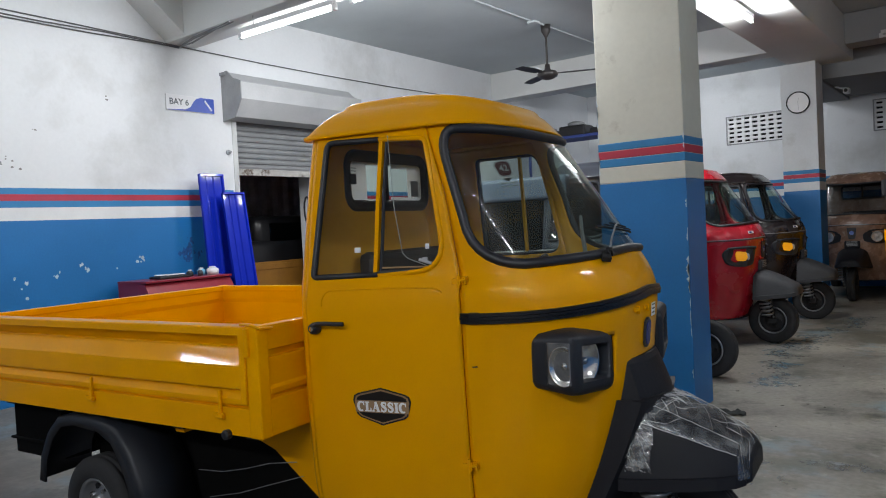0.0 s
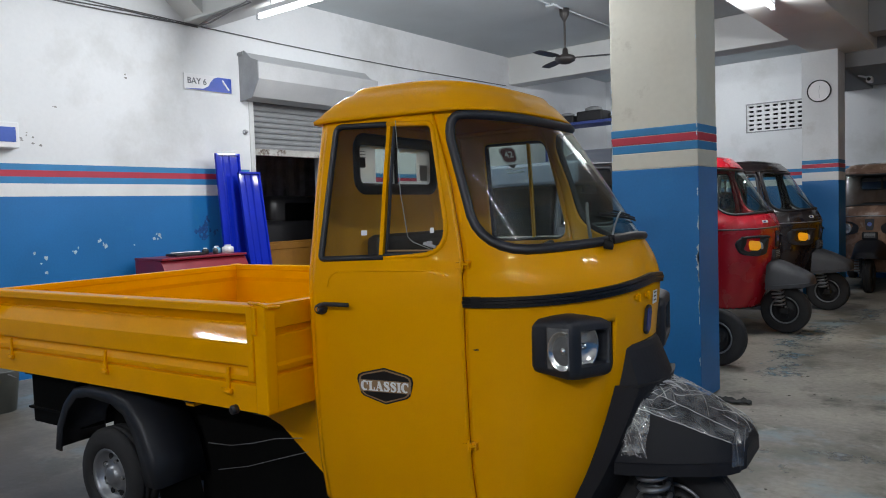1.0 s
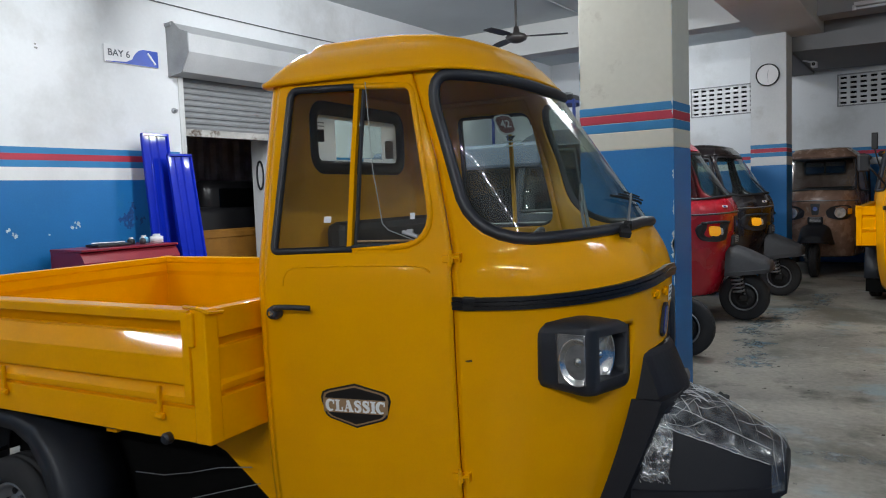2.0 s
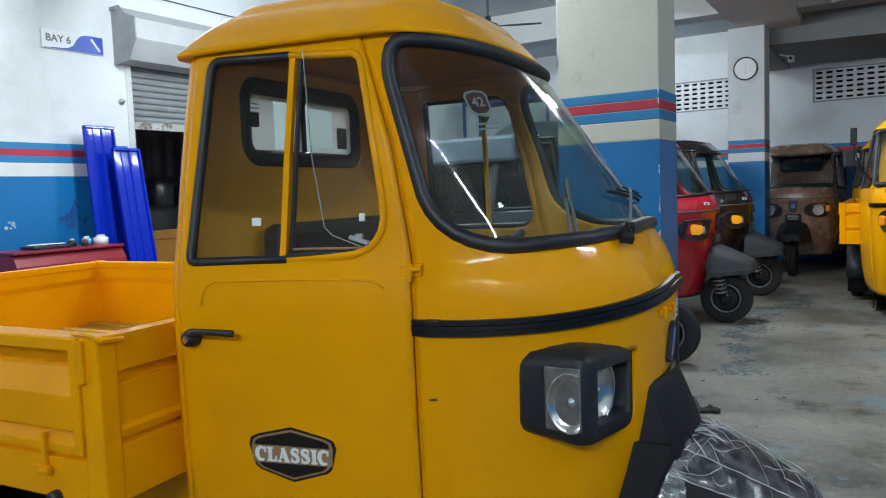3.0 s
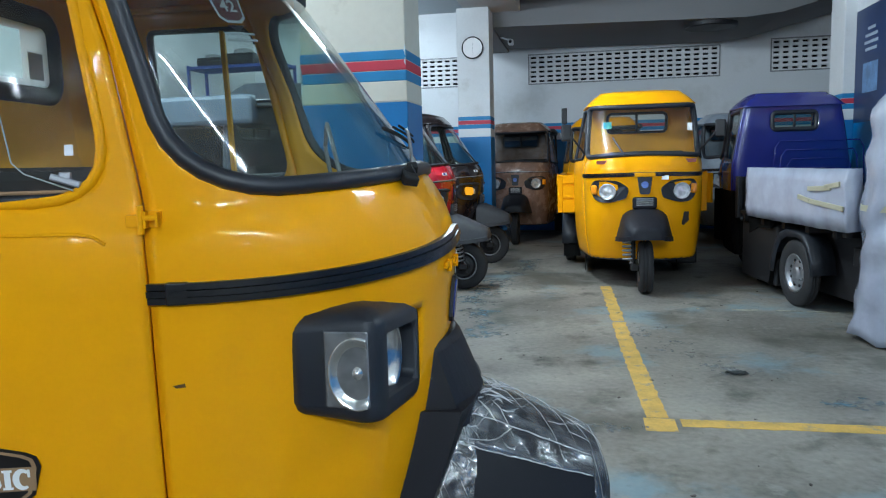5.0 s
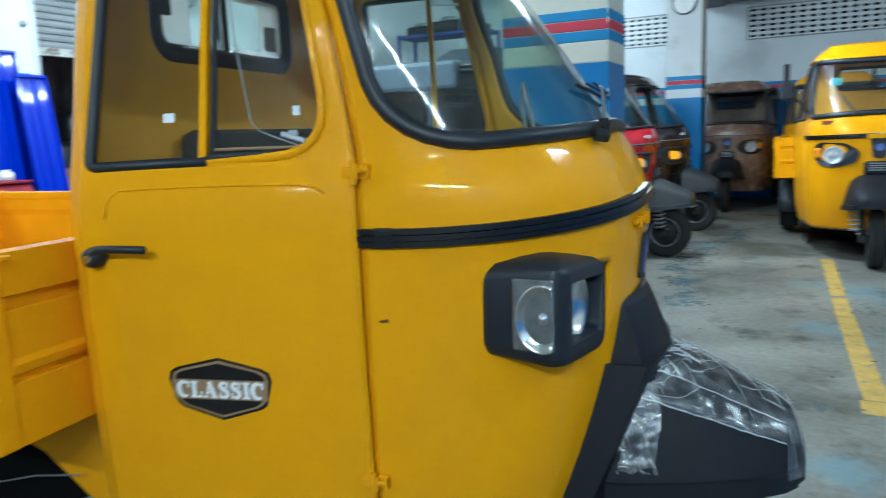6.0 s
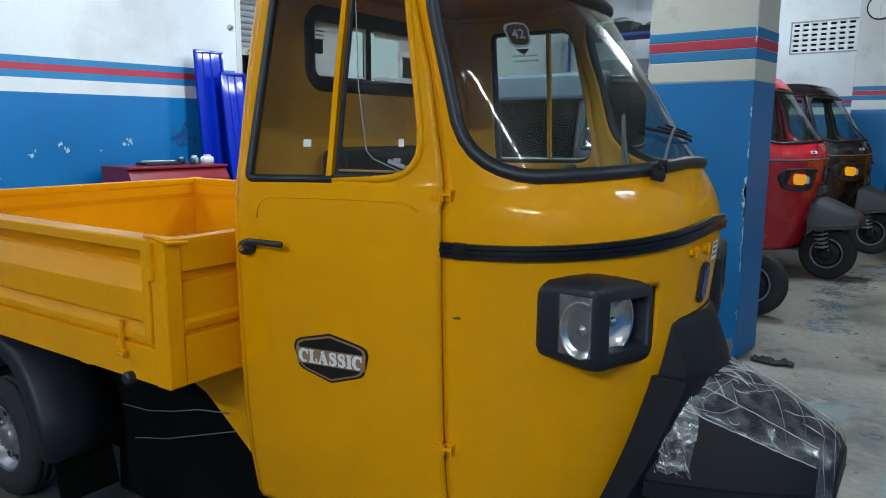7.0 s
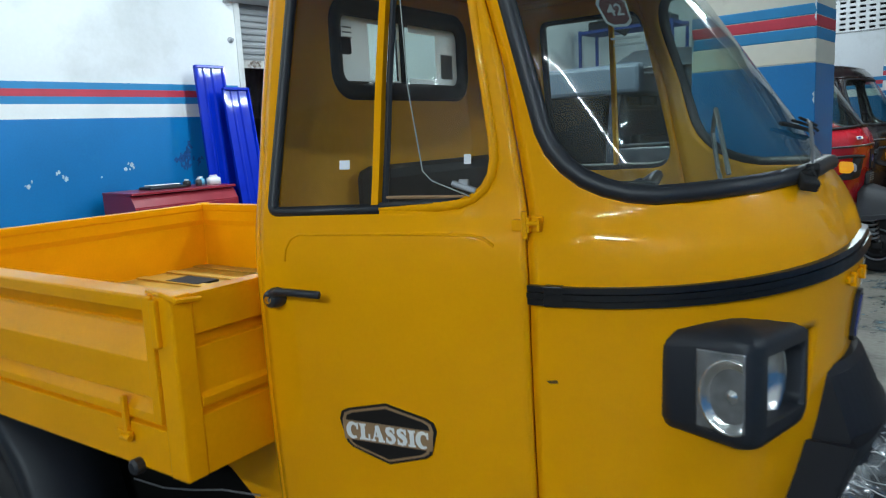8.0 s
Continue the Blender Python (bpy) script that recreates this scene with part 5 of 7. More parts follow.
def door_mirror(parent, side, m_out=0.16):
    """Black mirror on a bent arm at the windscreen's edge."""
    bm = bmesh.new()
    a = Vector((-0.32, side * 0.50, 1.25))
    b = a + Vector((0.10, side * 0.10, 0.14))
    c = a + Vector((0.10, side * m_out, 0.20))
    tube(bm, [a, b, c], 0.009, 6)
    ob = part("mirror_arm", bm, BLACK, parent)
    bm = bmesh.new()
    block(bm, -0.025, 0.015, -0.045, 0.045, -0.078, 0.078, bevel=0.015, m=Matrix.Translation(c) @ pose(0, 0, 0, 0, 0, side * -12))
    part("mirror_head", bm, BLACK, ob)


def y2_extras(t):
    squeeze = Matrix.Translation((0, -0.05, 0)) @ Matrix.Diagonal((1, 0.90, 1, 1))
    for ob in t.children:
        if ob.name.split(".")[0] in BED_PARTS:
            ob.matrix_basis = squeeze
    door_mirror(t, -1)
    door_mirror(t, 1)
    for y, z, mat, w, h in ((0.30, 1.50, material("teal sticker", (0.10, 0.42, 0.36), 0.4), 0.035, 0.03), (-0.40, 1.47, PAPER, 0.02, 0.035)):
        bm = bmesh.new()
        block(bm, front_x(y, z) + 0.004, front_x(y, z) + 0.006, -y - w, -y + w, z - h, z + h, bevel=0.0)
        part("screen_sticker", bm, mat, t)
    for y in (-0.33, 0.36):
        bm = bmesh.new()
        z = 1.165
        block(bm, front_x(y, z) + 0.003, front_x(y, z) + 0.006, -0.07, 0.07, -0.016, 0.016, m=Matrix.Translation((0, y, z)) @ pose(0, 0, 0, 0, 0, 0))
        part("print_bar", bm, material("dark red script", (0.25, 0.05, 0.03), 0.4), t)
    bm = bmesh.new()
    y, z = 0.33, 0.66
    prism(bm, [(-0.045, 0.05), (0.045, 0.05), (0.045, -0.03), (0.0, -0.075), (-0.045, -0.03)], 0.004, Matrix(((0.35, 0, 0.94, front_x(y, z) + 0.0), (0.94, 0, 0.35, y), (0, 1, 0, z), (0, 0, 0, 1))))
    bmesh.ops.recalc_face_normals(bm, faces=bm.faces)
    part("shield_sticker", bm, DECAL_BLACK, t)
    bm = bmesh.new()
    tube(bm, [(front_x(-0.17, 1.235) + 0.02, -0.17, 1.235), (front_x(-0.21, 1.30) + 0.015, -0.21, 1.30), (front_x(-0.26, 1.39) + 0.012, -0.26, 1.39)], 0.007, 6)
    tube(bm, [(front_x(-0.17, 1.225) + 0.005, -0.17, 1.225), (front_x(-0.17, 1.225) + 0.03, -0.17, 1.235)], 0.014, 8)
    part("wiper", bm, RUBBER, t)
    bm = bmesh.new()
    block(bm, front_x(0, 1.07) + 0.010, front_x(0, 1.07) + 0.022, -0.085, 0.085, 1.030, 1.066, bevel=0.004)
    part("nose_plate", bm, YELLOW, t)
    bm = bmesh.new()
    block(bm, -0.045, 0.045, -0.018, 0.018, 0.0, 0.002, m=Matrix(((0.3, 0, 0.95, front_x(0.15, 1.02) + 0.004), (0.95, 0, -0.3, 0.15), (0, 1, 0, 1.02), (0, 0, 0, 1))))
    part("label", bm, PAPER, t)


y2_extras(facing)


# ---- details of the yellow pickup ----
def on_door(x, z, out=0.008):
    """A frame on the near door: x forward, y up, z outward."""
    p = door_point(x, z)
    u = (door_point(x + 0.02, z) - door_point(x - 0.02, z)).normalized()
    v = (door_point(x, z + 0.02) - door_point(x, z - 0.02)).normalized()
    n = u.cross(v).normalized()
    v = n.cross(u)
    m = Matrix((u, v, n)).transposed().to_4x4()
    m.translation = p + n * out
    return m


def on_nose(y, z, out=0.0):
    """A frame on the front panel: x to the panel's left as the driver sees it, y up, z outward."""
    p = Vector((front_x(y, z), y, z))
    u = (Vector((front_x(y + 0.01, z), y + 0.01, z)) - Vector((front_x(y - 0.01, z), y - 0.01, z))).normalized()
    v = (Vector((front_x(y, z + 0.01), y, z + 0.01)) - Vector((front_x(y, z - 0.01), y, z - 0.01))).normalized()
    n = u.cross(v).normalized()
    v = n.cross(u)
    m = Matrix((u, v, n)).transposed().to_4x4()
    m.translation = p + n * out
    return m


near_door = cabin["door"]
# emblem on the door
SHIELD = [(-0.112, 0.020), (-0.106, 0.038), (-0.09, 0.046), (0.0, 0.067), (0.09, 0.046), (0.106, 0.038), (0.112, 0.020), (0.098, -0.030), (0.085, -0.040), (0.0, -0.066), (-0.085, -0.040), (-0.098, -0.030)]
m = on_door(-0.614, 0.736, 0.0085)
bm = bmesh.new()
prism(bm, SHIELD, 0.0008, m)
emblem = part("emblem", bm, DECAL_BLACK, near_door, "black and tan six-sided door emblem with white lettering")
bm = bmesh.new()
prism(bm, [(x * 0.94, y * 0.91) for x, y in SHIELD], 0.0008, m @ pose(0, 0, 0.0008))
part("emblem_line", bm, DECAL_GOLD, emblem)
bm = bmesh.new()
prism(bm, [(x * 0.88, y * 0.83) for x, y in SHIELD], 0.0008, m @ pose(0, 0, 0.0016))
part("emblem_field", bm, DECAL_BLACK, emblem)
bm = bmesh.new()
prism(bm, [(-0.102, -0.021), (0.102, -0.021), (0.104, 0.021), (-0.104, 0.021)], 0.0008, m @ pose(0, 0, 0.0024))
part("emblem_band", bm, DECAL_GOLD, emblem)


def slab_word(word, height, m, mat, parent):
    """Bold capitals with slab serifs, centred on m and raised a little."""
    arc = [(0.44 + 0.33 * math.cos(radians(a)), 0.5 + 0.44 * math.sin(radians(a))) for a in range(48, 320, 16)]
    bow = [(0.57, 0.76), (0.50, 0.90), (0.34, 0.945), (0.18, 0.88), (0.14, 0.74), (0.22, 0.62), (0.40, 0.52), (0.53, 0.40), (0.56, 0.25), (0.48, 0.11), (0.33, 0.055), (0.17, 0.10), (0.10, 0.24)]
    shapes = {  # width, upright bars, strokes
        "C": (0.80, [(0.66, 0.78, 0.60, 0.99)], [(arc, 0.14, 0.31)]),
        "L": (0.72, [(0.10, 0.38, 0.0, 1.0), (0.0, 0.47, 0.88, 1.0), (0.0, 0.72, 0.0, 0.12), (0.60, 0.72, 0.0, 0.38)], []),
        "A": (0.92, [(0.0, 0.32, 0.0, 0.11), (0.50, 0.92, 0.0, 0.11), (0.26, 0.62, 0.29, 0.39)], [([(0.16, 0.05), (0.30, 0.5), (0.44, 0.97)], 0.10, 0.10), ([(0.42, 0.99), (0.57, 0.5), (0.72, 0.04)], 0.28, 0.30)]),
        "S": (0.70, [(0.53, 0.63, 0.64, 0.99), (0.05, 0.14, 0.01, 0.36)], [(bow, 0.13, 0.30)]),
        "I": (0.47, [(0.10, 0.38, 0.0, 1.0), (0.0, 0.47, 0.88, 1.0), (0.0, 0.47, 0.0, 0.12)], [])}
    x = -0.5 * (sum(shapes[c][0] for c in word) + 0.05 * (len(word) - 1))
    bm, high = bmesh.new(), 0.0006
    for c in word:
        wide, bars, strokes = shapes[c]
        for x0, x1, y0, y1 in bars:
            high += 0.00001
            block(bm, (x + x0) * height, (x + x1) * height, (y0 - 0.5) * height, (y1 - 0.5) * height, 0.0, high, m=m)
        for pts, thin, thick in strokes:
            high += 0.00001
            rings = []
            for k, q in enumerate(pts):
                a, b = Vector(pts[max(0, k - 1)]), Vector(pts[min(len(pts) - 1, k + 1)])
                d = (b - a).normalized()
                w = 0.5 * (thin + (thick - thin) * math.sin(math.pi * k / (len(pts) - 1)) ** 1.5)
                rings.append([m @ Vector(((x + q[0] - s * d.y * w) * height, (q[1] + s * d.x * w - 0.5) * height, z)) for s, z in ((-1, 0.0), (-1, high), (1, high), (1, 0.0))])
            loft(bm, rings)
        x += wide + 0.05
    bmesh.ops.recalc_face_normals(bm, faces=bm.faces)
    part("emblem_word", bm, mat, parent, "white slab-serif word CLASSIC")


slab_word("CLASSIC", 0.0350, m @ pose(0, 0, 0.0034), DECAL_WHITE, emblem)

# handle
m = on_door(-0.858, 1.008, 0.006)
bm = bmesh.new()
lathe(bm, [(0.021, 0.0), (0.022, 0.012), (0.018, 0.03), (0.012, 0.034), (0.001, 0.035)], m, 20)
handle = part("door_handle", bm, RUBBER, near_door, "black door handle", smooth=True)
bm = bmesh.new()
tube(bm, [m @ Vector(p) for p in ((0.0, 0.008, 0.026), (0.03, 0.020, 0.036), (0.07, 0.021, 0.038), (0.138, 0.020, 0.036))], 0.008, 8, flat=0.8)
part("lever", bm, RUBBER, handle, smooth=True)
bm = bmesh.new()
lathe(bm, [(0.009, 0.033), (0.008, 0.037), (0.001, 0.0375)], m, 14)
part("lock", bm, CHROME, handle)

# dark strip laid on the door's rear edge in place of a shaded gap
bm = bmesh.new()
line = [on_door(-0.903, 1.150 - 0.21 * k / 8, 0.0006).translation for k in range(9)]
loft(bm, [[q + Vector((dx, 0, 0)) for dx in (-0.0026 * math.sin(math.pi * (k + 0.5) / 9), 0.0026 * math.sin(math.pi * (k + 0.5) / 9))] for k, q in enumerate(line)], closed=False)
part("door_gap", bm, SHADE_BLACK, near_door, "dark strip painted for the shaded gap at the door's rear edge")

# hinges between door and nose
for z in (1.165, 0.548):
    bm = bmesh.new()
    p = skin("front", 0.0, z)
    mm = Matrix.Translation((p.x, p.y - 0.006, z)) @ pose(0, 0, 0, 0, 0, 10)
    block(bm, -0.026, -0.004, -0.010, 0.008, -0.012, 0.008, bevel=0.002, m=mm)
    block(bm, 0.005, 0.010, -0.020, 0.010, -0.014, 0.014, bevel=0.0015, m=mm)
    block(bm, 0.005, 0.030, -0.004, 0.010, -0.014, 0.014, bevel=0.002, m=mm)
    block(bm, 0.024, 0.029, -0.020, 0.010, -0.012, 0.012, bevel=0.0015, m=mm)
    tube(bm, [mm @ Vector((0.005, -0.016, 0.003)), mm @ Vector((0.029, -0.016, 0.003))], 0.005, 8)
    tube(bm, [mm @ Vector((0, -0.014, -0.024)), mm @ Vector((0, -0.014, 0.024))], 0.006, 8)
    part("hinge", bm, YELLOW, truck)

# pressed line under the window
bm = bmesh.new()
line = [(-0.835, 1.085), (-0.832, 1.11), (-0.82, 1.130), (-0.80, 1.140), (-0.70, 1.143), (-0.55, 1.145), (-0.42, 1.143), (-0.395, 1.138), (-0.375, 1.125)]
tube(bm, [on_door(x, z, 0.0055).translation for x, z in line], 0.0030, 6, flat=1.8)
part("pressed_bead", bm, YELLOW, near_door, smooth=True)

# window bar, sill, quarter light
bm = bmesh.new()
rows = []
for k in range(9):
    z = 1.19 + 0.475 * k / 8
    q = on_door(-0.622 + 0.004 * k / 8, z, 0.004)
    rows.append([q @ Vector(c) for c in ((-0.0075, 0, -0.01), (-0.0075, 0, 0.006), (0.0075, 0, 0.006), (0.0075, 0, -0.01))])
loft(bm, rows)
bmesh.ops.recalc_face_normals(bm, faces=bm.faces)
part("window_bar", bm, YELLOW, near_door)
bm = bmesh.new()
rows = []
for k in range(9):
    z = 1.19 + 0.475 * k / 8
    q = on_door(-0.545 + 0.012 * k / 8, z, 0.004).translation
    rows.append([(q.x + a, -q.y - b, q.z) for a, b in ((-0.006, 0.01), (-0.006, -0.006), (0.006, -0.006), (0.006, 0.01))])
loft(bm, [[Vector(p) for p in r] for r in rows])
bmesh.ops.recalc_face_normals(bm, faces=bm.faces)
part("window_bar", bm, SHADED_YELLOW, cabin["far_door"])
bm = bmesh.new()
tube(bm, [on_door(-0.603 + 0.004 * k / 4, 1.2 + 0.46 * k / 4, 0.0).translation for k in range(5)], 0.0065, 6)
part("bar_seal", bm, RUBBER, near_door)
bm = bmesh.new()
tube(bm, [on_door(x, 1.214, 0.002).translation for x in (-0.60, -0.5, -0.40)], 0.0035, 6)
part("sill_trim", bm, DECAL_GOLD, near_door)
q = [on_door(-0.590, 1.672, 0.012).translation, on_door(-0.555, 1.42, 0.012).translation, on_door(-0.520, 1.262, 0.014).translation, on_door(-0.50, 1.243, 0.016).translation, on_door(-0.425, 1.214, 0.018).translation]
hinge_line = [on_door(-0.47, 1.66, 0.004).translation, on_door(-0.445, 1.45, 0.004).translation, on_door(-0.42, 1.27, 0.004).translation, on_door(-0.41, 1.25, 0.004).translation, on_door(-0.40, 1.225, 0.004).translation]
bm = bmesh.new()
loft(bm, [q, hinge_line], closed=False)
light = part("quarter_light", bm, CLEAR, near_door, "small hinged quarter light standing ajar")
light.visible_shadow = False
bm = bmesh.new()
tube(bm, q, 0.0014, 6)
part("glass_edge", bm, material("ground glass edge", (0.30, 0.33, 0.32), 0.2, vary=0.1), light)
bm = bmesh.new()
mm = on_door(-0.43, 1.228, 0.008)
block(bm, -0.035, 0.015, -0.006, 0.006, -0.006, 0.006, bevel=0.003, m=mm @ pose(0, 0, 0, 0, 0, -18))
block(bm, -0.02, 0.0, 0.005, 0.018, -0.005, 0.005, bevel=0.003, m=mm)
part("catch", bm, SILVER, light)
for x, z, w, h in ((-0.699, 1.279, 0.012, 0.009), (-0.437, 1.283, 0.007, 0.009)):
    bm = bmesh.new()
    mm = on_door(x, z, -0.001)
    block(bm, -w, w, -h, h, 0, 0.001, m=mm)
    st = part("sticker", bm, PAPER, near_door, "small white paper sticker")

# box headlights on the nose
BOWL = material("silvered reflector bowl", (0.82, 0.80, 0.79), 0.17, 0.92, vary=0.12, scale=25, fine=60, bump=0.25)
def box_headlight(side):
    """Hooded plastic box on the nose: deep front tunnel with a lamp, clear indicator on its outer side."""
    out = 0.034 if side > 0 else 0.0  # the far one is bolted on further forward
    plan = [(-0.105, -0.40), (-0.092, -0.462), (0.052, -0.476), (0.072, -0.456), (0.110, -0.246), (0.094, -0.226), (0.0, -0.21)]
    def low(y):
        return 0.020 * (y + 0.478) / 0.27
    ridge = Vector((-0.02, -0.33))
    outline = soften(plan, [0.02, 0.024, 0.016, 0.016, 0.020, 0.020, 0.02], 4)
    rings = []
    for z, k in ((0.800, 0.84), (0.803, 0.90), (0.810, 0.955), (0.821, 0.985), (0.836, 1.0), (0.962, 1.0), (0.974, 0.993), (0.982, 0.975)):
        rings.append([Vector((x * k + out, side * -(-0.35 + (y + 0.35) * k), z - low(y) + (0.012 if z < 0.83 and x < -0.05 else 0) - (0.010 if z > 0.97 and x < -0.05 else 0))) for x, y in outline])
    for t, z in ((0.10, 0.990), (0.30, 1.000), (0.5, 1.004)):
        rings.append([Vector((x + (ridge.x - x) * t + out, side * -(y + (ridge.y - y) * t), z - (0.7 - 0.3 * t) * low(y))) for x, y in outline])
    bm = bmesh.new()
    loft(bm, rings)
    bmesh.ops.recalc_face_normals(bm, faces=bm.faces)
    face = [f for f in bm.faces if abs(f.calc_center_median().z - 0.885) < 0.03 and f.calc_center_median().x > 0.075 and f.calc_area() > 0.012]
    bmesh.ops.inset_region(bm, faces=face, thickness=0.006, depth=0.0)
    bmesh.ops.inset_region(bm, faces=face, thickness=0.004, depth=-0.006)
    bmesh.ops.inset_region(bm, faces=face, thickness=0.004, depth=-0.042)
    deep = set(face[0].verts)
    walls = [e for e in bm.edges if len(set(e.verts) & deep) == 1]
    bmesh.ops.bevel(bm, geom=walls, offset=0.018, segments=4, affect="EDGES", profile=0.5)
    ob = part("headlight_housing", bm, PLASTIC, truck, "charcoal plastic headlight housing", smooth=True)
    ob.modifiers.new("edge", "EDGE_SPLIT").split_angle = radians(40)
    # lamp that looks ahead, deep in its tunnel
    fwd = Vector((0.21, side * 0.038, 0)).normalized()
    mm = Matrix.Translation((0.056 + out, side * 0.366, 0.893)) @ fwd.to_track_quat("Z", "Y").to_matrix().to_4x4()
    bm = bmesh.new()
    lathe(bm, [(0.070, -0.012), (0.070, 0.010), (0.066, 0.014), (0.063, 0.010), (0.052, -0.002), (0.036, -0.010), (0.018, -0.014), (0.001, -0.015)], mm, 32)
    lamp = part("lamp", bm, BOWL, ob, "round clear headlamp", smooth=True)
    bm = bmesh.new()
    lathe(bm, [(0.012, -0.014), (0.013, 0.0), (0.008, 0.006), (0.001, 0.008)], mm, 16)
    part("bulb", bm, CHROME, lamp, smooth=True)
    bm = bmesh.new()
    lathe(bm, [(0.065, 0.012), (0.045, 0.020), (0.001, 0.024)], mm, 32)
    part("lens", bm, CLEAR, lamp, smooth=True).visible_shadow = False
    # clear indicator on the outer side
    bm = bmesh.new()
    mm = Matrix.Translation((0.006 + out, side * 0.4695, 0.900)) @ pose(0, 0, 0, 0, 0, side * 5.5)
    block(bm, -0.034, 0.044, -0.004, 0.004, -0.068, 0.066, bevel=0.003, m=mm)
    pane = part("indicator", bm, material("grey lamp backing", (0.30, 0.30, 0.31), 0.22, 0.6, vary=0.25, scale=30, coat=0.5), ob, "clear indicator lamp")
    bm = bmesh.new()
    turn = mm @ Matrix(((1, 0, 0, 0.014), (0, 0, side, 0), (0, 1, 0, -0.006), (0, 0, 0, 1)))
    bowl = turn @ Matrix.Translation((0.010, 0, 0)) @ Matrix.Diagonal((0.86, 1.10, 1, 1))
    lathe(bm, [(0.058, 0.003), (0.0575, 0.0135), (0.055, 0.0135), (0.051, 0.009), (0.042, 0.004), (0.028, 0.000), (0.012, -0.001), (0.010, 0.006), (0.001, 0.009)], Matrix(), 40)
    bmesh.ops.bisect_plane(bm, geom=bm.verts[:] + bm.edges[:] + bm.faces[:], plane_co=(0.0215, 0, 0), plane_no=(1, 0, 0), clear_outer=True)
    bm.transform(bowl)
    part("reflector", bm, BOWL, pane, smooth=True)
    bm = bmesh.new()
    block(bm, -0.034, 0.044, 0.012, 0.015, -0.068, 0.066, bevel=0.001, m=mm @ Matrix.Diagonal((1, side, 1, 1)))
    part("lens", bm, CLEAR, pane).visible_shadow = False



box_headlight(-1)
box_headlight(1)

# badge, label and tab on the nose
m = on_nose(-0.03, 0.94, 0.001)
bm = bmesh.new()
prism(bm, [(-0.026, 0.038), (-0.010, 0.052), (0.010, 0.052), (0.026, 0.038), (0.026, -0.038), (0.010, -0.052), (-0.010, -0.052), (-0.026, -0.038)], 0.008, m)
badge = part("badge", bm, PLASTIC, truck, "six-sided blue badge")
bm = bmesh.new()
prism(bm, [(-0.019, 0.030), (-0.008, 0.043), (0.008, 0.043), (0.019, 0.030), (0.019, -0.030), (0.008, -0.043), (-0.008, -0.043), (-0.019, -0.030)], 0.003, m @ pose(0, 0, 0.008))
part("badge_face", bm, BADGE_BLUE, badge)
bm = bmesh.new()
block(bm, -0.028, 0.028, -0.024, 0.024, 0.0, 0.001, m=on_nose(0.05, 1.012, 0.001))
lab = part("label", bm, PAPER, truck, "white paper label on the nose")
for k in range(3):
    bm = bmesh.new()
    block(bm, -0.018, 0.018, 0.014 - 0.014 * k, 0.019 - 0.014 * k, 0.001, 0.0016, m=on_nose(0.05, 1.012, 0.001))
    part("print", bm, DECAL_BLACK, lab)
for y in (-0.13, -0.05):
    bm = bmesh.new()
    block(bm, -0.016, 0.016, -0.007, 0.007, 0.0, 0.008, bevel=0.002, m=on_nose(y, 1.030, 0.0))
    block(bm, 0.008, 0.015, -0.016, 0.012, 0.0, 0.012, bevel=0.002, m=on_nose(y, 1.030, 0.0))
    part("tab", bm, YELLOW, truck)
bm = bmesh.new()
mm = on_nose(-0.5, 0.881, 0.0)
prism(bm, [(-0.026, 0.0010), (-0.006, 0.0045), (0.018, 0.006), (0.026, 0.003), (0.006, -0.002), (0.003, -0.009), (-0.004, -0.002), (-0.020, -0.003)], 0.0006, Matrix.Translation((-0.257, -0.5005, 0.8805)) @ pose(0, 0, 0, 90, 0, 10))
part("scratch", bm, material("brown scrape", (0.10, 0.045, 0.01), 0.7), truck, "dark scrape mark in the paint")
# end clip of the strip
bm = bmesh.new()
p = skin("front", 0.03, 1.04)
block(bm, -0.004, 0.032, -0.0155, 0.004, -0.0185, 0.0195, bevel=0.003, m=Matrix.Translation((p.x, p.y, 1.041)) @ pose(0, 0, 0, 0, 0, 10))
part("strip_end", bm, STRIP_BLACK, truck)

# wiper
piv = Vector((front_x(-0.222, 1.226) + 0.014, -0.222, 1.226))
WIPER = material("matt black wiper", (0.010, 0.010, 0.011), 0.7, vary=0.1)
bm = bmesh.new()
tube(bm, [piv + Vector((-0.02, 0.0, -0.010)), piv + Vector((0.022, -0.004, 0.010))], 0.010, 10)
block(bm, -0.015, 0.017, -0.026, 0.012, -0.010, 0.010, bevel=0.004, m=Matrix.Translation(piv + Vector((0.010, -0.006, -0.004))) @ pose(0, 0, 0, 30, 10, 30))
block(bm, -0.010, 0.012, -0.012, 0.022, -0.008, 0.008, bevel=0.003, m=Matrix.Translation(piv + Vector((0.016, 0.012, 0.010))) @ pose(0, 0, 0, -40, 0, 15))
wiper = part("wiper", bm, WIPER, truck, "black windscreen wiper")


def on_screen(y, z, out):
    return Vector((front_x(y, z) + out, y, z + out * 0.4))


bm = bmesh.new()
tube(bm, [piv + Vector((0.018, 0.01, 0.008)), on_screen(-0.16, 1.262, 0.034), on_screen(-0.06, 1.302, 0.034), on_screen(0.0, 1.312, 0.026)], 0.0035, 6)
part("arm", bm, SILVER, wiper, "bright steel wiper arm")
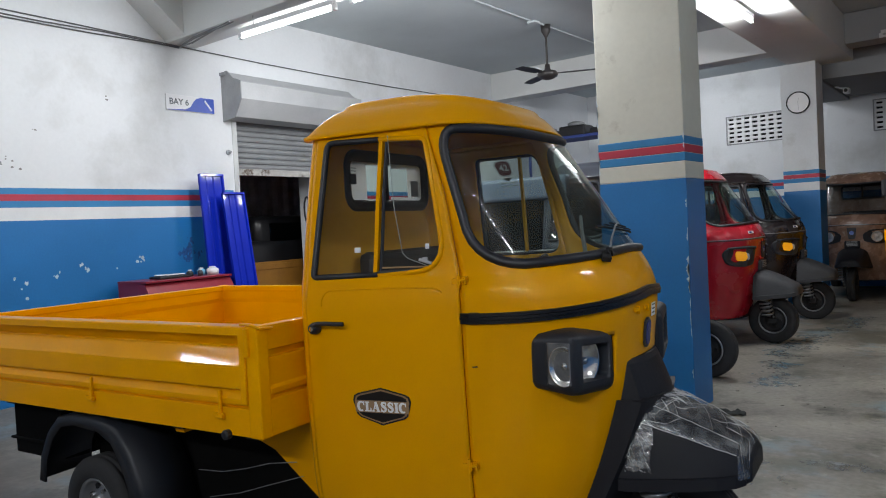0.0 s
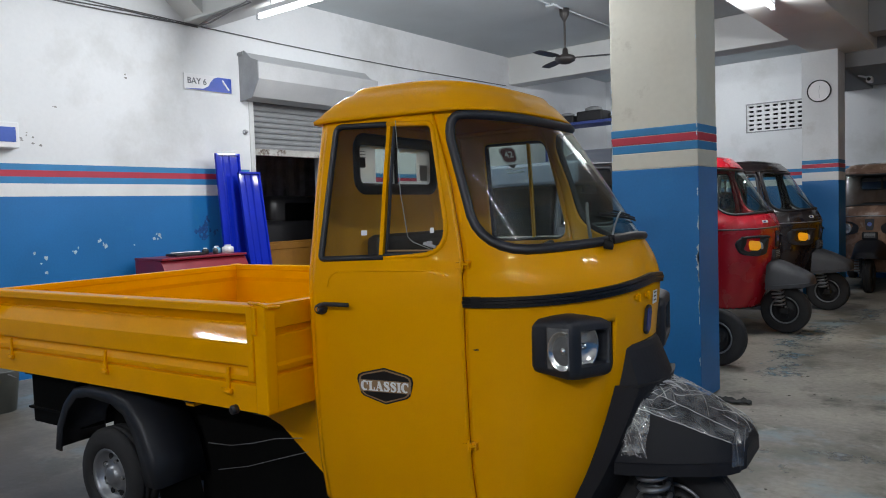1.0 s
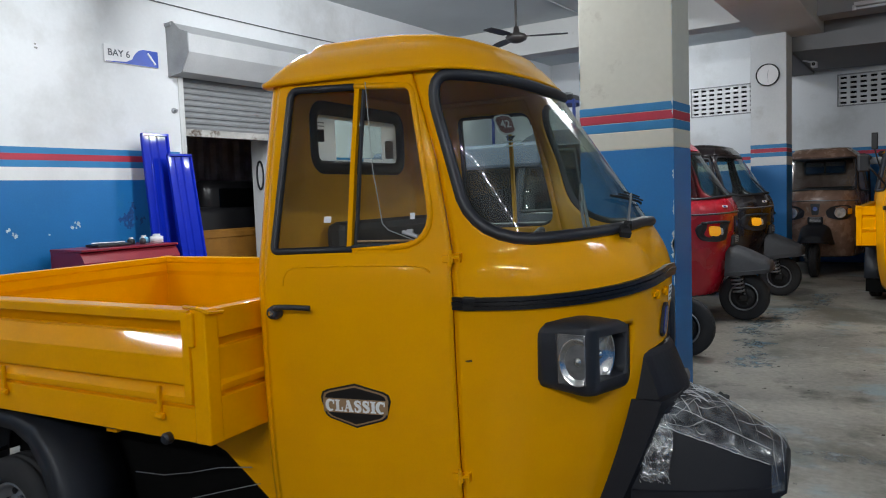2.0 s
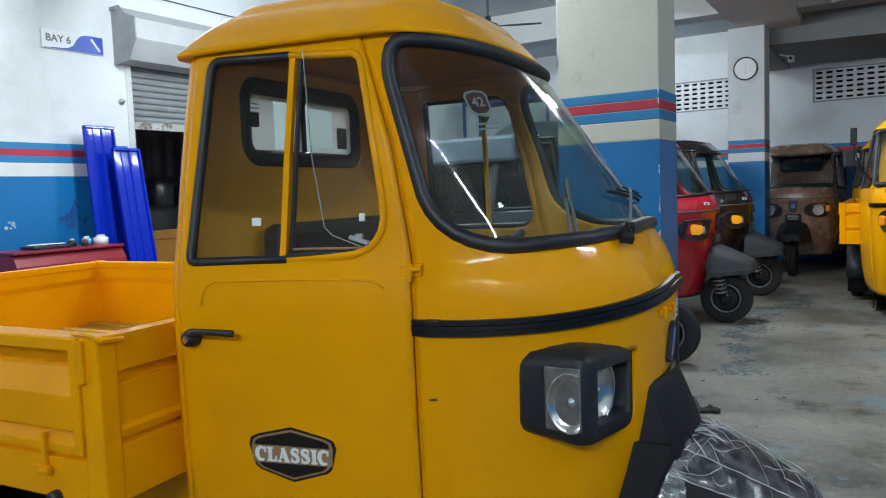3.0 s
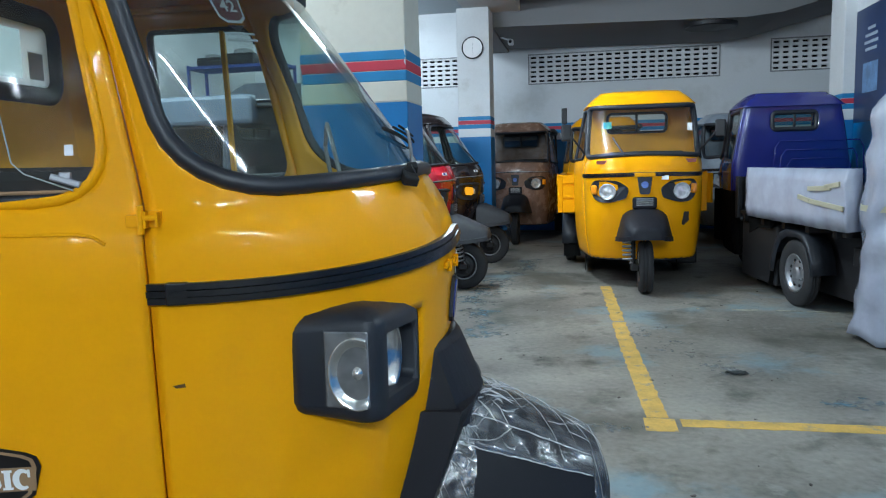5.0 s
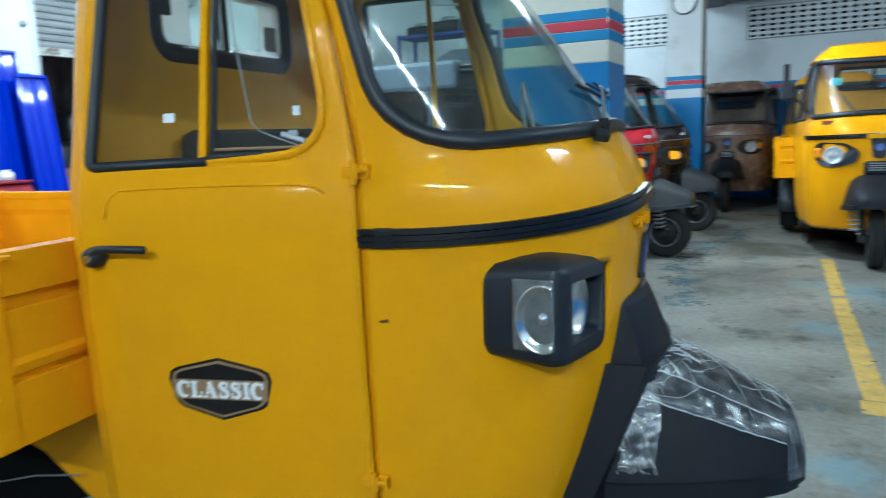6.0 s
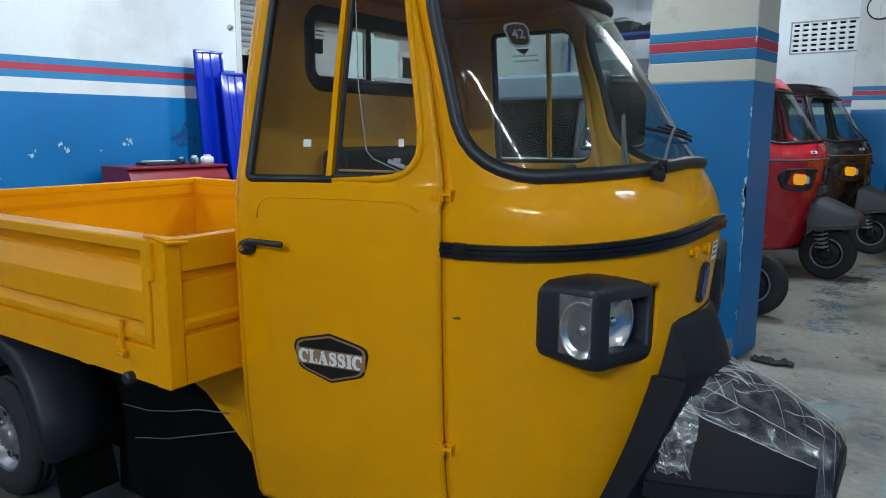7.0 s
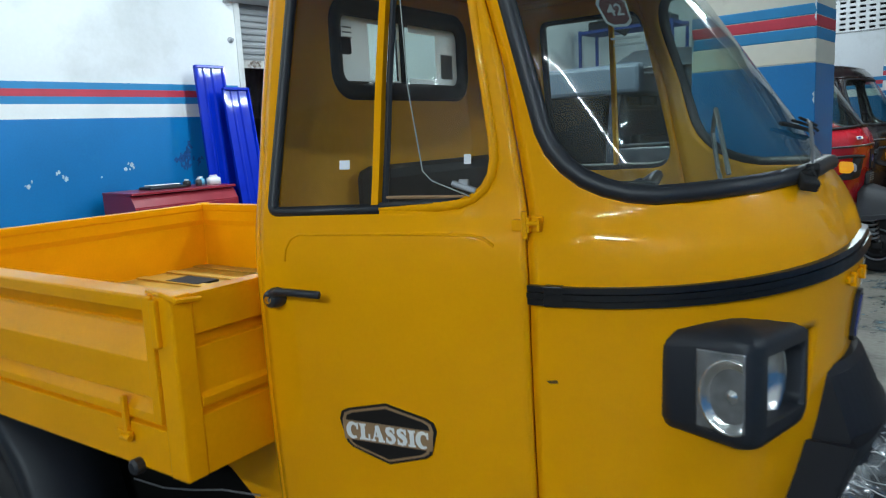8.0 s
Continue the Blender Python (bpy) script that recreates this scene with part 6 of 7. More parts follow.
for y0, z0, y1, z1, out, r in ((-0.14, 1.316, 0.24, 1.282, 0.010, 0.0042), (-0.10, 1.316, 0.16, 1.290, 0.020, 0.0028), (-0.06, 1.318, 0.08, 1.300, 0.026, 0.0028)):
    bm = bmesh.new()
    tube(bm, [on_screen(y0 + (y1 - y0) * k / 8, z0 + (z1 - z0) * k / 8, out) for k in range(9)], r, 6)
    part("blade" if out == 0.010 else "blade_bow", bm, WIPER, wiper)

# shield sticker inside the windscreen
FADED = material("faded grey print", (0.34, 0.35, 0.36), 0.5, vary=0.1)
mm = on_nose(-0.366, 1.528, -0.006) @ pose(0, 0, 0, 0, 0, 6) @ Matrix.Diagonal((0.82, 0.82, 1, 1))
bm = bmesh.new()
shield = [(-0.040, 0.028), (-0.030, 0.042), (0.0, 0.047), (0.030, 0.042), (0.040, 0.028), (0.034, -0.022), (0.018, -0.034), (-0.018, -0.034), (-0.034, -0.022)]
prism(bm, shield, 0.001, mm)
stick = part("screen_sticker", bm, FADED, truck, "dark red shield sticker numbered 42 on the windscreen")
bm = bmesh.new()
prism(bm, [(x * 0.84, y * 0.84 + 0.001) for x, y in shield], 0.001, mm @ pose(0, 0, 0.001))
part("field", bm, material("dark red print", (0.07, 0.008, 0.012), 0.4), stick)
bm = bmesh.new()
prism(bm, [(-0.022, -0.040), (0.022, -0.040), (0.0, -0.058)], 0.001, mm)
part("pennant", bm, DECAL_BLACK, stick)
lettering("number", "42", 0.042, mm @ pose(0, 0.006, 0.0024), FADED, stick, bold=0.0004)
for k in range(2):
    bm = bmesh.new()
    block(bm, -0.040, 0.040, -0.064 - 0.016 * k, -0.059 - 0.016 * k, 0, 0.001, m=mm)
    part("print_bar", bm, FADED, stick)
SHEET = material("translucent white sheet", (0.85, 0.86, 0.86), 0.6, vary=0.04)
nt = SHEET.node_tree
thin, half = nt.nodes.new("ShaderNodeBsdfTranslucent"), nt.nodes.new("ShaderNodeMixShader")
thin.inputs["Color"].default_value = (0.92, 0.93, 0.93, 1)
half.inputs[0].default_value = 0.7
nt.links.new(nt.nodes["Principled BSDF"].outputs[0], half.inputs[1])
nt.links.new(thin.outputs[0], half.inputs[2])
nt.links.new(half.outputs[0], nt.nodes["Material Output"].inputs["Surface"])
# white sheet stuck on the rear window, and the window's latch
bm = bmesh.new()
for y0, y1, z0, z1 in ((-0.262, -0.150, 1.472, 1.632), (-0.150, -0.020, 1.618, 1.632), (-0.030, -0.020, 1.472, 1.618), (-0.150, -0.030, 1.472, 1.478), (0.022, 0.150, 1.610, 1.632), (0.022, 0.150, 1.472, 1.486), (0.150, 0.262, 1.472, 1.632)):
    block(bm, BACK + 0.012, BACK + 0.0125, y0, y1, z0, z1)
part("window_sheet", bm, SHEET, cabin["rear_glass"], "white sheet stuck on rear window")
bm = bmesh.new()
for k in range(3):
    block(bm, BACK + 0.013, BACK + 0.0135, -0.250, -0.215, 1.60 - 0.012 * k, 1.604 - 0.012 * k)
block(bm, BACK + 0.013, BACK + 0.0135, 0.175, 0.235, 1.49, 1.56)
part("print", bm, FADED, cabin["rear_glass"])
part("window_latch", bx(BACK + 0.014, BACK + 0.03, -0.275, -0.235, 1.535, 1.575, bevel=0.004), RUBBER, cabin["rear_glass"])
# pale pipe inside by the far pillar
bm = bmesh.new()
tube(bm, [(-0.16, 0.28, 1.14), (-0.20, 0.36, 1.20), (-0.22, 0.38, 1.30), (-0.20, 0.33, 1.36), (-0.17, 0.26, 1.30), (-0.14, 0.22, 1.2)], 0.006, 6)
part("meter_pod_trim", bm, GREY_METAL, truck)

# crumpled clear film round the mudguard
FOLD = material("milky film fold", (0.82, 0.84, 0.86), 0.2, vary=0.3, scale=30, bump=0.1, coat=0.6)
FOLD.node_tree.nodes["Principled BSDF"].inputs["Alpha"].default_value = 0.60


def film_sheet(x0, x1, n, m, lo, hi, side=0):
    """Points of a loose, crumpled sheet over the guard between two places of its cross-section."""
    rows = []
    for i in range(n + 1):
        x = x0 + (x1 - x0) * i / n
        ring = fender_ring(fender_at(x), 0.006)
        low, row = 0.5 if side == 0 and i > n * 0.92 else lo, []
        loose = 1.0 if side else max(0.22, 1.0 - 2.2 * i / n)
        for j in range(m + 1):
            u = low + (hi + lo - low - low) * j / m if side == 0 else lo + (hi - lo) * j / m
            k = min(13, int(u))
            p = ring[k].lerp(ring[k + 1], u - k)
            bent = p + 0.02 * Vector((noise.noise(p * 14), noise.noise(p * 14 + Vector((5, 0, 0))), 0))
            w = abs(noise.noise(bent * 26)) + 0.5 * abs(noise.noise(bent * 58 + Vector((3, 1, 7))))
            long = abs(noise.noise(Vector((p.x * 7, p.y * 42, p.z * 30))))
            out = Vector((0, math.copysign(0.3, p.y) if abs(p.y) > 0.1 else 0, 1)).normalized() if side == 0 else Vector((0, side, 0))
            q = Vector((p.x, side * abs(p.y), p.z)) if side else p
            q = q + out * (0.004 + (0.006 if side else 0.018) * loose * w + 0.006 * long)
            row.append(q)
        rows.append(row)
    return rows


def ragged(bm, rows, torn):
    """Join rows of points into a sheet with an uneven, torn edge."""
    n, m = len(rows) - 1, len(rows[0]) - 1
    made = [[bm.verts.new(q) for q in r] for r in rows]
    for i in range(n):
        for j in range(m):
            rim = min(i / n, 1 - i / n, j / m, 1 - j / m)
            if rim > torn * (0.35 + noise.noise(rows[i][j] * 26)):
                bm.faces.new((made[i][j], made[i + 1][j], made[i + 1][j + 1], made[i][j + 1]))
    bmesh.ops.delete(bm, geom=[v for v in bm.verts if not v.link_faces], context="VERTS")


def folds(bm, rows, count, seed, rear, slant, widths, longest):
    """Narrow raised pleats that wander over a sheet of film."""
    random.seed(seed)
    n, m = len(rows) - 1, len(rows[0]) - 1
    for _ in range(count):
        i, j = rear * n * random.random() ** 1.6, random.uniform(1, m - 1)
        di, dj, bend = random.uniform(0.5, 1.0), random.uniform(*slant), random.uniform(-0.16, 0.16)
        wide, left, right, line = random.uniform(*widths), [], [], []
        for k in range(random.randint(8, longest)):
            if not (0 <= i < n and 0 <= j < m):
                break
            a, b = int(i), int(j)
            p = rows[a][b].lerp(rows[a + 1][b], i - a).lerp(rows[a][b + 1].lerp(rows[a + 1][b + 1], i - a), j - b)
            line.append((p, (rows[a][b + 1] - rows[a][b]).normalized(), (rows[a + 1][b] - rows[a][b]).normalized()))
            i, j, dj = i + di, j + dj, dj + bend
        if len(line) < 4:
            continue
        rings = []
        for k, (p, across, along) in enumerate(line):
            w = wide * math.sin(math.pi * (k + 0.3) / (len(line) - 0.4))
            up = along.cross(across)
            up = up if up.z > 0 or (abs(up.z) < 0.2 and up.y * p.y > 0) else -up
            rings.append([p - across * w + up * 0.0004, p + up * (0.0010 + 0.8 * w), p + across * w + up * 0.0004])
        loft(bm, rings, closed=False)


rows = film_sheet(0.104, 0.498, 130, 96, 2.75, 11.25)
bm = bmesh.new()
loft(bm, rows, closed=False)
sheet = part("plastic_film", bm, FILM, truck, "crumpled clear plastic film", smooth=True)
bm = bmesh.new()
folds(bm, rows, 44, 8, 0.42, (-0.9, 0.9), (0.0016, 0.0040), 26)
folds(bm, rows, 38, 21, 0.20, (-1.4, 1.4), (0.0030, 0.0075), 24)
folds(bm, rows, 34, 5, 0.85, (-0.20, 0.20), (0.0008, 0.0018), 46)
part("film_fold", bm, FOLD, sheet, "milky folds in the film", kind="stuff")
for j in (0, 17, 79, 96):  # rolled edges and long creases of the film
    bm = bmesh.new()
    tube(bm, [r[j] + Vector((0, 0, 0.001)) for r in rows[18:120:2]], 0.0014, 5)
    part("film_edge", bm, FOLD, sheet, smooth=True)
for s in (1, -1):  # strips of film taped down the guard's sides
    bm = bmesh.new()
    rows = film_sheet(0.128, 0.216, 50, 84, 0.9, 3.45, -s)
    ragged(bm, rows, 0.16)
    strip = part("film_strip", bm, FILM_PATCH, truck, "clear plastic film strip", smooth=True)
    # pleats of the strip; their white colour also paints its sparkle
    bm = bmesh.new()
    folds(bm, rows, 34, 12 + s, 0.95, (-1.5, 1.5), (0.0009, 0.0024), 22)
    part("film_fold", bm, FOLD, strip, "milky folds in the film", kind="stuff")

# ribs and slot in the load bed's floor
for k in range(9):
    y = -0.64 + 0.16 * k
    part("floor_rib", bx(-2.84, -1.02, y, y + 0.05, 0.72, 0.729, bevel=0.003), BED_FLOOR, truck)
# near-black block painted for the slot's shaded depth
part("floor_slot", bx(-2.62, -2.40, 0.33, 0.45, 0.7205, 0.7305), HOLE_SHADE, truck)


# ---- things round the room ----
# roller shutter with its box
sh = thing("roller_shutter", "half-raised grey steel roller shutter under its box", "shutter", pose(WEST, 0, 0))
bm = bmesh.new()
sec = [(0.0, 3.14), (0.10, 3.15), (0.20, 3.06), (0.32, 3.02), (0.32, 2.84), (0.20, 2.66), (0.0, 2.64)]
prism(bm, sec, 1.86, Matrix(((1, 0, 0, 0.004), (0, 0, 1, 5.66), (0, 1, 0, 0), (0, 0, 0, 1))))
bmesh.ops.recalc_face_normals(bm, faces=bm.faces)
BOX_SHEET = material("grey painted box sheet", (0.42, 0.43, 0.44), 0.5, 0.1, vary=0.1, scale=3, bump=0.05)
part("shutter_box", bm, BOX_SHEET, sh)
bm = bmesh.new()
prism(bm, [(x * 1.05, 2.89 + (z - 2.89) * 1.06) for x, z in sec], 0.012, Matrix(((1, 0, 0, 0.004), (0, 0, 1, 5.648), (0, 1, 0, 0), (0, 0, 0, 1))))
bmesh.ops.recalc_face_normals(bm, faces=bm.faces)
part("end_plate", bm, GREY_METAL, sh)
part("top_flange", bx(0.004, 0.10, 5.63, 5.69, 3.12, 3.155, bevel=0.005), GREY_METAL, sh)
n = 9
for k in range(n):
    z = 2.12 + 0.062 * k
    bm = bmesh.new()
    prof = [(0.0, z), (0.012, z + 0.008), (0.017, z + 0.028), (0.012, z + 0.052), (0.0, z + 0.060), (-0.006, z + 0.03)]
    loft(bm, [[Vector((-0.08 + x, y, zz)) for x, zz in prof] for y in (OPEN0 - 0.02, OPEN1 + 0.02)])
    bmesh.ops.recalc_face_normals(bm, faces=bm.faces)
    part("slat", bm, GREY_METAL, sh)
part("bottom_rail", bx(-0.10, -0.055, OPEN0, OPEN1, 2.05, 2.125, bevel=0.004), material("rusty shutter rail", (0.42, 0.41, 0.39), 0.6, vary=0.25, dirt=(0.10, 0.07, 0.05), dirt_at=0.5, dirt_scale=9), sh)
for y in (OPEN0 - 0.045, OPEN1 - 0.015):
    part("guide_rail", bx(-0.10, 0.012, y, y + 0.06, 0.0, 2.70, bevel=0.004), material("pale guide rail", (0.55, 0.56, 0.56), 0.5, vary=0.1), sh)
bm = bmesh.new()
lathe(bm, [(0.028, 0.0), (0.028, 0.015), (0.012, 0.02), (0.014, 0.05), (0.001, 0.055)], pose(0.0, 5.69, 2.293, 0, 90, 0), 14)
part("lock_boss", bm, SILVER, sh)

# bay sign
sg = thing("bay_sign", "white and blue bay sign lettered BAY 6 on wall", "sign", pose(WEST + 0.004, 5.245, 2.775))
part("plate", bx(0.0, 0.014, -0.285, 0.285, -0.082, 0.082, bevel=0.003), WHITE_PLASTIC, sg)
bm = bmesh.new()
wave = [(0.285, -0.078), (0.285, 0.078), (0.12, 0.078), (0.07, 0.06), (0.03, 0.02), (0.0, -0.03), (-0.06, -0.06), (-0.27, -0.074), (-0.27, -0.078)]
side = Matrix(((0, 0, 1, 0.0145), (1, 0, 0, 0), (0, 1, 0, 0), (0, 0, 0, 1)))
prism(bm, wave, 0.0015, side)
part("blue_wave", bm, material("sign blue", (0.03, 0.08, 0.42), 0.35), sg)
lettering("sign_words", "BAY 6", 0.088, side @ pose(-0.135, 0.008, 0.001), material("sign grey print", (0.10, 0.11, 0.13), 0.5), sg, bold=0.0015)
bm = bmesh.new()
tube(bm, [side @ Vector((0.17, 0.05, 0.004)), side @ Vector((0.25, -0.05, 0.004))], 0.010, 8)
part("tool_mark", bm, PAPER, sg)

# blue drop boards leaning by the shutter
for k, (y, w, top, foot, lean) in enumerate(((5.30, 0.29, 2.02, 0.0, -0.17), (5.46, 0.27, 1.83, 0.0, -0.26))):
    host = thing("blue_board", "bright blue steel drop board leaning on the wall" if k == 0 else "shorter blue steel drop board leaning beside another", "steel board", Matrix.Translation((WEST + 0.10 - lean * 1.55 + 0.09 * k, y, 0)) @ pose(0, 0, 0, 0, math.degrees(lean / top) , 0), group="blue boards by the shutter")
    bm = bmesh.new()
    prof = [(-0.5 * w, 0.0), (-0.5 * w, 0.030), (-0.40 * w, 0.032), (-0.36 * w, 0.010), (-0.22 * w, 0.010), (-0.19 * w, 0.020), (-0.14 * w, 0.020), (-0.11 * w, 0.010), (0.05 * w, 0.010), (0.09 * w, 0.026), (0.16 * w, 0.026), (0.20 * w, 0.010), (0.42 * w, 0.012), (0.45 * w, 0.034), (0.5 * w, 0.034), (0.5 * w, 0.0)]
    loft(bm, [[Vector((d, yy, z)) for yy, d in prof] for z in (0.02, top)])
    bmesh.ops.recalc_face_normals(bm, faces=bm.faces)
    part("panel", bm, BOARD_BLUE, host)
    part("end_cap", bx(0.0, 0.04, -0.5 * w, 0.5 * w, top - 0.012, top + 0.012, bevel=0.004), BOARD_BLUE, host)
    part("foot_cap", bx(0.0, 0.04, -0.5 * w, 0.5 * w, 0.004, 0.03, bevel=0.004), BOARD_BLUE, host)

# red tool chest on a stand, with bottles on its lid
ch = thing("tool_chest", "dark red enamel tool chest with sloping lid and drawers", "tool chest", pose(-5.55, 4.74, 0) @ Matrix.Diagonal((1, 0.92, 1, 1)))
bm = bmesh.new()
prism(bm, [(-0.26, 0.60), (0.26, 0.60), (0.26, 0.88), (0.20, 0.965), (-0.26, 0.985)], 1.0, Matrix(((1, 0, 0, 0), (0, 0, 1, -0.5), (0, 1, 0, 0), (0, 0, 0, 1))))
bmesh.ops.recalc_face_normals(bm, faces=bm.faces)
part("body", bm, CHEST_RED, ch)
part("base_cabinet", bx(-0.25, 0.25, -0.47, 0.47, 0.10, 0.60, bevel=0.008), CHEST_RED, ch)
for k in range(3):
    part("drawer", bx(0.26, 0.272, -0.47, 0.47, 0.615 + 0.088 * k, 0.695 + 0.088 * k, bevel=0.003), CHEST_RED, ch)
    bm = bmesh.new()
    tube(bm, [(0.285, -0.3, 0.655 + 0.088 * k), (0.285, 0.3, 0.655 + 0.088 * k)], 0.006, 6)
    part("pull", bm, CHROME, ch)
part("lid", bx(-0.265, 0.235, -0.505, 0.505, 0.972, 0.992, bevel=0.004), CHEST_RED, ch)
for x in (-0.2, 0.2):
    for y in (-0.42, 0.42):
        bm = bmesh.new()
        lathe(bm, [(0.001, 0.0), (0.045, 0.0), (0.05, 0.02), (0.05, 0.08), (0.03, 0.10), (0.001, 0.10)], pose(x, y, 0), 14)
        part("castor", bm, TYRE, ch)
for name_, label_, dx, y, r, h, mat in (("paint_tin", "small white tin on the tool chest", 0.05, 5.13, 0.060, 0.070, WHITE_PLASTIC), ("bottle", "small pale blue bottle on the tool chest", 0.0, 5.03, 0.040, 0.062, material("pale blue plastic", (0.15, 0.42, 0.6), 0.3)), ("bottle", "small clear bottle on the tool chest", 0.08, 4.965, 0.026, 0.055, material("dark bottle plastic", (0.05, 0.05, 0.06), 0.3)), ("grease_can", "small black can on the tool chest", 0.0, 4.90, 0.034, 0.05, BLACK)):
    b = thing(name_, label_, "container", pose(-5.58 + dx, y, 0.993))
    bm = bmesh.new()
    lathe(bm, [(0.001, 0.0), (r, 0.0), (r, h * 0.8), (r * 0.7, h * 0.9), (r * 0.5, h), (0.001, h)], Matrix.Identity(4), 16)
    part("body", bm, mat, b, smooth=True)
    bm = bmesh.new()
    lathe(bm, [(r * 0.55, h), (r * 0.55, h + 0.012), (0.001, h + 0.013)], Matrix.Identity(4), 12)
    part("cap", bm, WHITE_PLASTIC, b)
tr = thing("tool_tray", "flat black tray of tools on the tool chest", "tray", pose(-5.58, 4.68, 0.993))
part("tray_base", bx(-0.1, 0.1, -0.16, 0.16, 0.0, 0.022, bevel=0.006), BLACK, tr)
bm = bmesh.new()
tube(bm, [(-0.05, -0.13, 0.03), (0.03, 0.14, 0.03)], 0.009, 8)
part("spanner", bm, SILVER, tr)

# cables along the wall
for k, pts in enumerate(([(3.0, 3.46), (3.9, 3.395), (4.7, 3.375), (5.15, 3.36)], [(3.0, 3.41), (3.8, 3.36), (4.4, 3.37), (5.15, 3.345)], [(3.0, 3.36), (3.5, 3.34), (4.2, 3.335), (4.9, 3.35), (5.15, 3.35)], [(5.1, 3.36), (6.2, 3.34), (7.2, 3.335), (8.4, 3.34), (9.6, 3.36), (10.9, 3.38)])):
    bm = bmesh.new()
    tube(bm, [(WEST + 0.02, -1.0 if (i == 0 and k < 3) else y, z + (0.03 if i == 0 and k < 3 else 0)) for i, (y, z) in enumerate(pts)], 0.0065, 6)
    tagged(part("cable", bm, material("dull grey cable", (0.11, 0.11, 0.115), 0.5)), "dark grey electric cable sagging along the wall", "cable", group="cables on the wall")
for k in range(3):
    bm = bmesh.new()
    tube(bm, [(WEST + 0.02, 5.15, 3.355), (WEST + 0.5, 5.02 - 0.02 * k, 3.335 - 0.03 * k * (k == 2)), (WEST + 1.15, 4.985 - 0.02 * k, 3.345)], 0.008, 6)
    tagged(part("cable", bm, material("grey cable", (0.16, 0.16, 0.165), 0.5)), "grey electric cable running to the tube light", "cable", group="cables on the wall")

# switch box high on the wall, with its wires
sb = thing("switch_box", "white switch box with blue front on the wall", "switch box", pose(WEST + 0.003, 3.05, 2.11))
part("case", bx(0.0, 0.10, -0.30, 0.27, -0.11, 0.11, bevel=0.01), WHITE_PLASTIC, sb)
part("front", bx(0.10, 0.106, -0.27, 0.24, -0.06, 0.065, bevel=0.002), material("switch blue", (0.03, 0.09, 0.42), 0.35), sb)
for y in (0.02, 0.12):
    bm = bmesh.new()
    tube(bm, [(0.02, y, 0.11), (0.012, y + 0.01, 0.5), (0.012, y - 0.06, 1.25)], 0.006, 6)
    part("wire", bm, material("pale wire", (0.5, 0.5, 0.5), 0.5), sb)

# flaked paint on the dado and specks on the plaster
random.seed(4)
flake = material("flaked pale plaster", (0.50, 0.58, 0.64), 0.8, vary=0.3, scale=40)
bm = bmesh.new()
for cy, cz, n, sp in ((3.80, 1.11, 4, 0.05), (4.03, 1.145, 8, 0.04), (4.60, 1.19, 6, 0.05), (3.45, 1.02, 4, 0.08), (2.9, 1.0, 4, 0.12), (4.35, 1.12, 1, 0.02)):
    for _ in range(n):
        y, z, r = cy + random.gauss(0, sp * 0.5), cz + random.gauss(0, sp * 0.45), random.uniform(0.005, 0.018)
        pts = [(y + r * random.uniform(0.5, 1.2) * math.cos(t), z + 1.3 * r * random.uniform(0.5, 1.2) * math.sin(t)) for t in (2 * math.pi * k / 9 for k in range(9))]
        prism(bm, pts, 0.0008, Matrix(((0, 0, 1, WEST + 0.0032), (1, 0, 0, 0), (0, 1, 0, 0), (0, 0, 0, 1))))
scuff = bmesh.new()
for j in range(60):
    for k in range(40):
        y, z = 4.93 + j * 0.006, 1.06 + k * 0.008
        d = ((y - 5.12) / 0.17) ** 2 + ((z - 1.22) / 0.15) ** 2
        if noise.noise(Vector((y * 9, z * 9, 2.0))) + 0.5 * noise.noise(Vector((y * 40, z * 30, 5.0))) > -0.25 + 0.9 * d:
            scuff.faces.new([scuff.verts.new((WEST + 0.0034, y + a, z + b)) for a, b in ((0, 0), (0.006, 0), (0.006, 0.008), (0, 0.008))])
tagged(part("wall_scuff", scuff, material("violet scuff", (0.012, 0.07, 0.24), 0.5, vary=0.3, scale=30)), "dark violet scuff on the blue wall beside the boards", "wall damage", kind="stuff")
tagged(part("paint_flakes", bm, flake), "pale chips where blue wall paint has flaked", "flaked paint", kind="stuff")
bm = bmesh.new()
for cy, cz, n, sp in ((3.66, 2.39, 2, 0.02), (3.44, 2.09, 8, 0.09), (4.35, 2.75, 2, 0.02), (3.0, 2.35, 3, 0.1)):
    for _ in range(n):
        y, z, r = cy + random.gauss(0, sp), cz + random.gauss(0, sp * 0.6), random.uniform(0.003, 0.012)
        pts = [(y + 1.4 * r * random.uniform(0.5, 1.2) * math.cos(t), z + r * random.uniform(0.5, 1.2) * math.sin(t)) for t in (2 * math.pi * k / 8 for k in range(8))]
        prism(bm, pts, 0.0008, Matrix(((0, 0, 1, WEST + 0.0006), (1, 0, 0, 0), (0, 1, 0, 0), (0, 0, 0, 1))))
tagged(part("plaster_nicks", bm, material("grey plaster nick", (0.25, 0.25, 0.25), 0.8)), "small dark nicks in the white plaster", "wall damage", kind="stuff")
bm = bmesh.new()
front = Matrix(((1, 0, 0, 0), (0, 0, 1, P1[2] - 0.0042), (0, 1, 0, 0), (0, 0, 0, 1)))
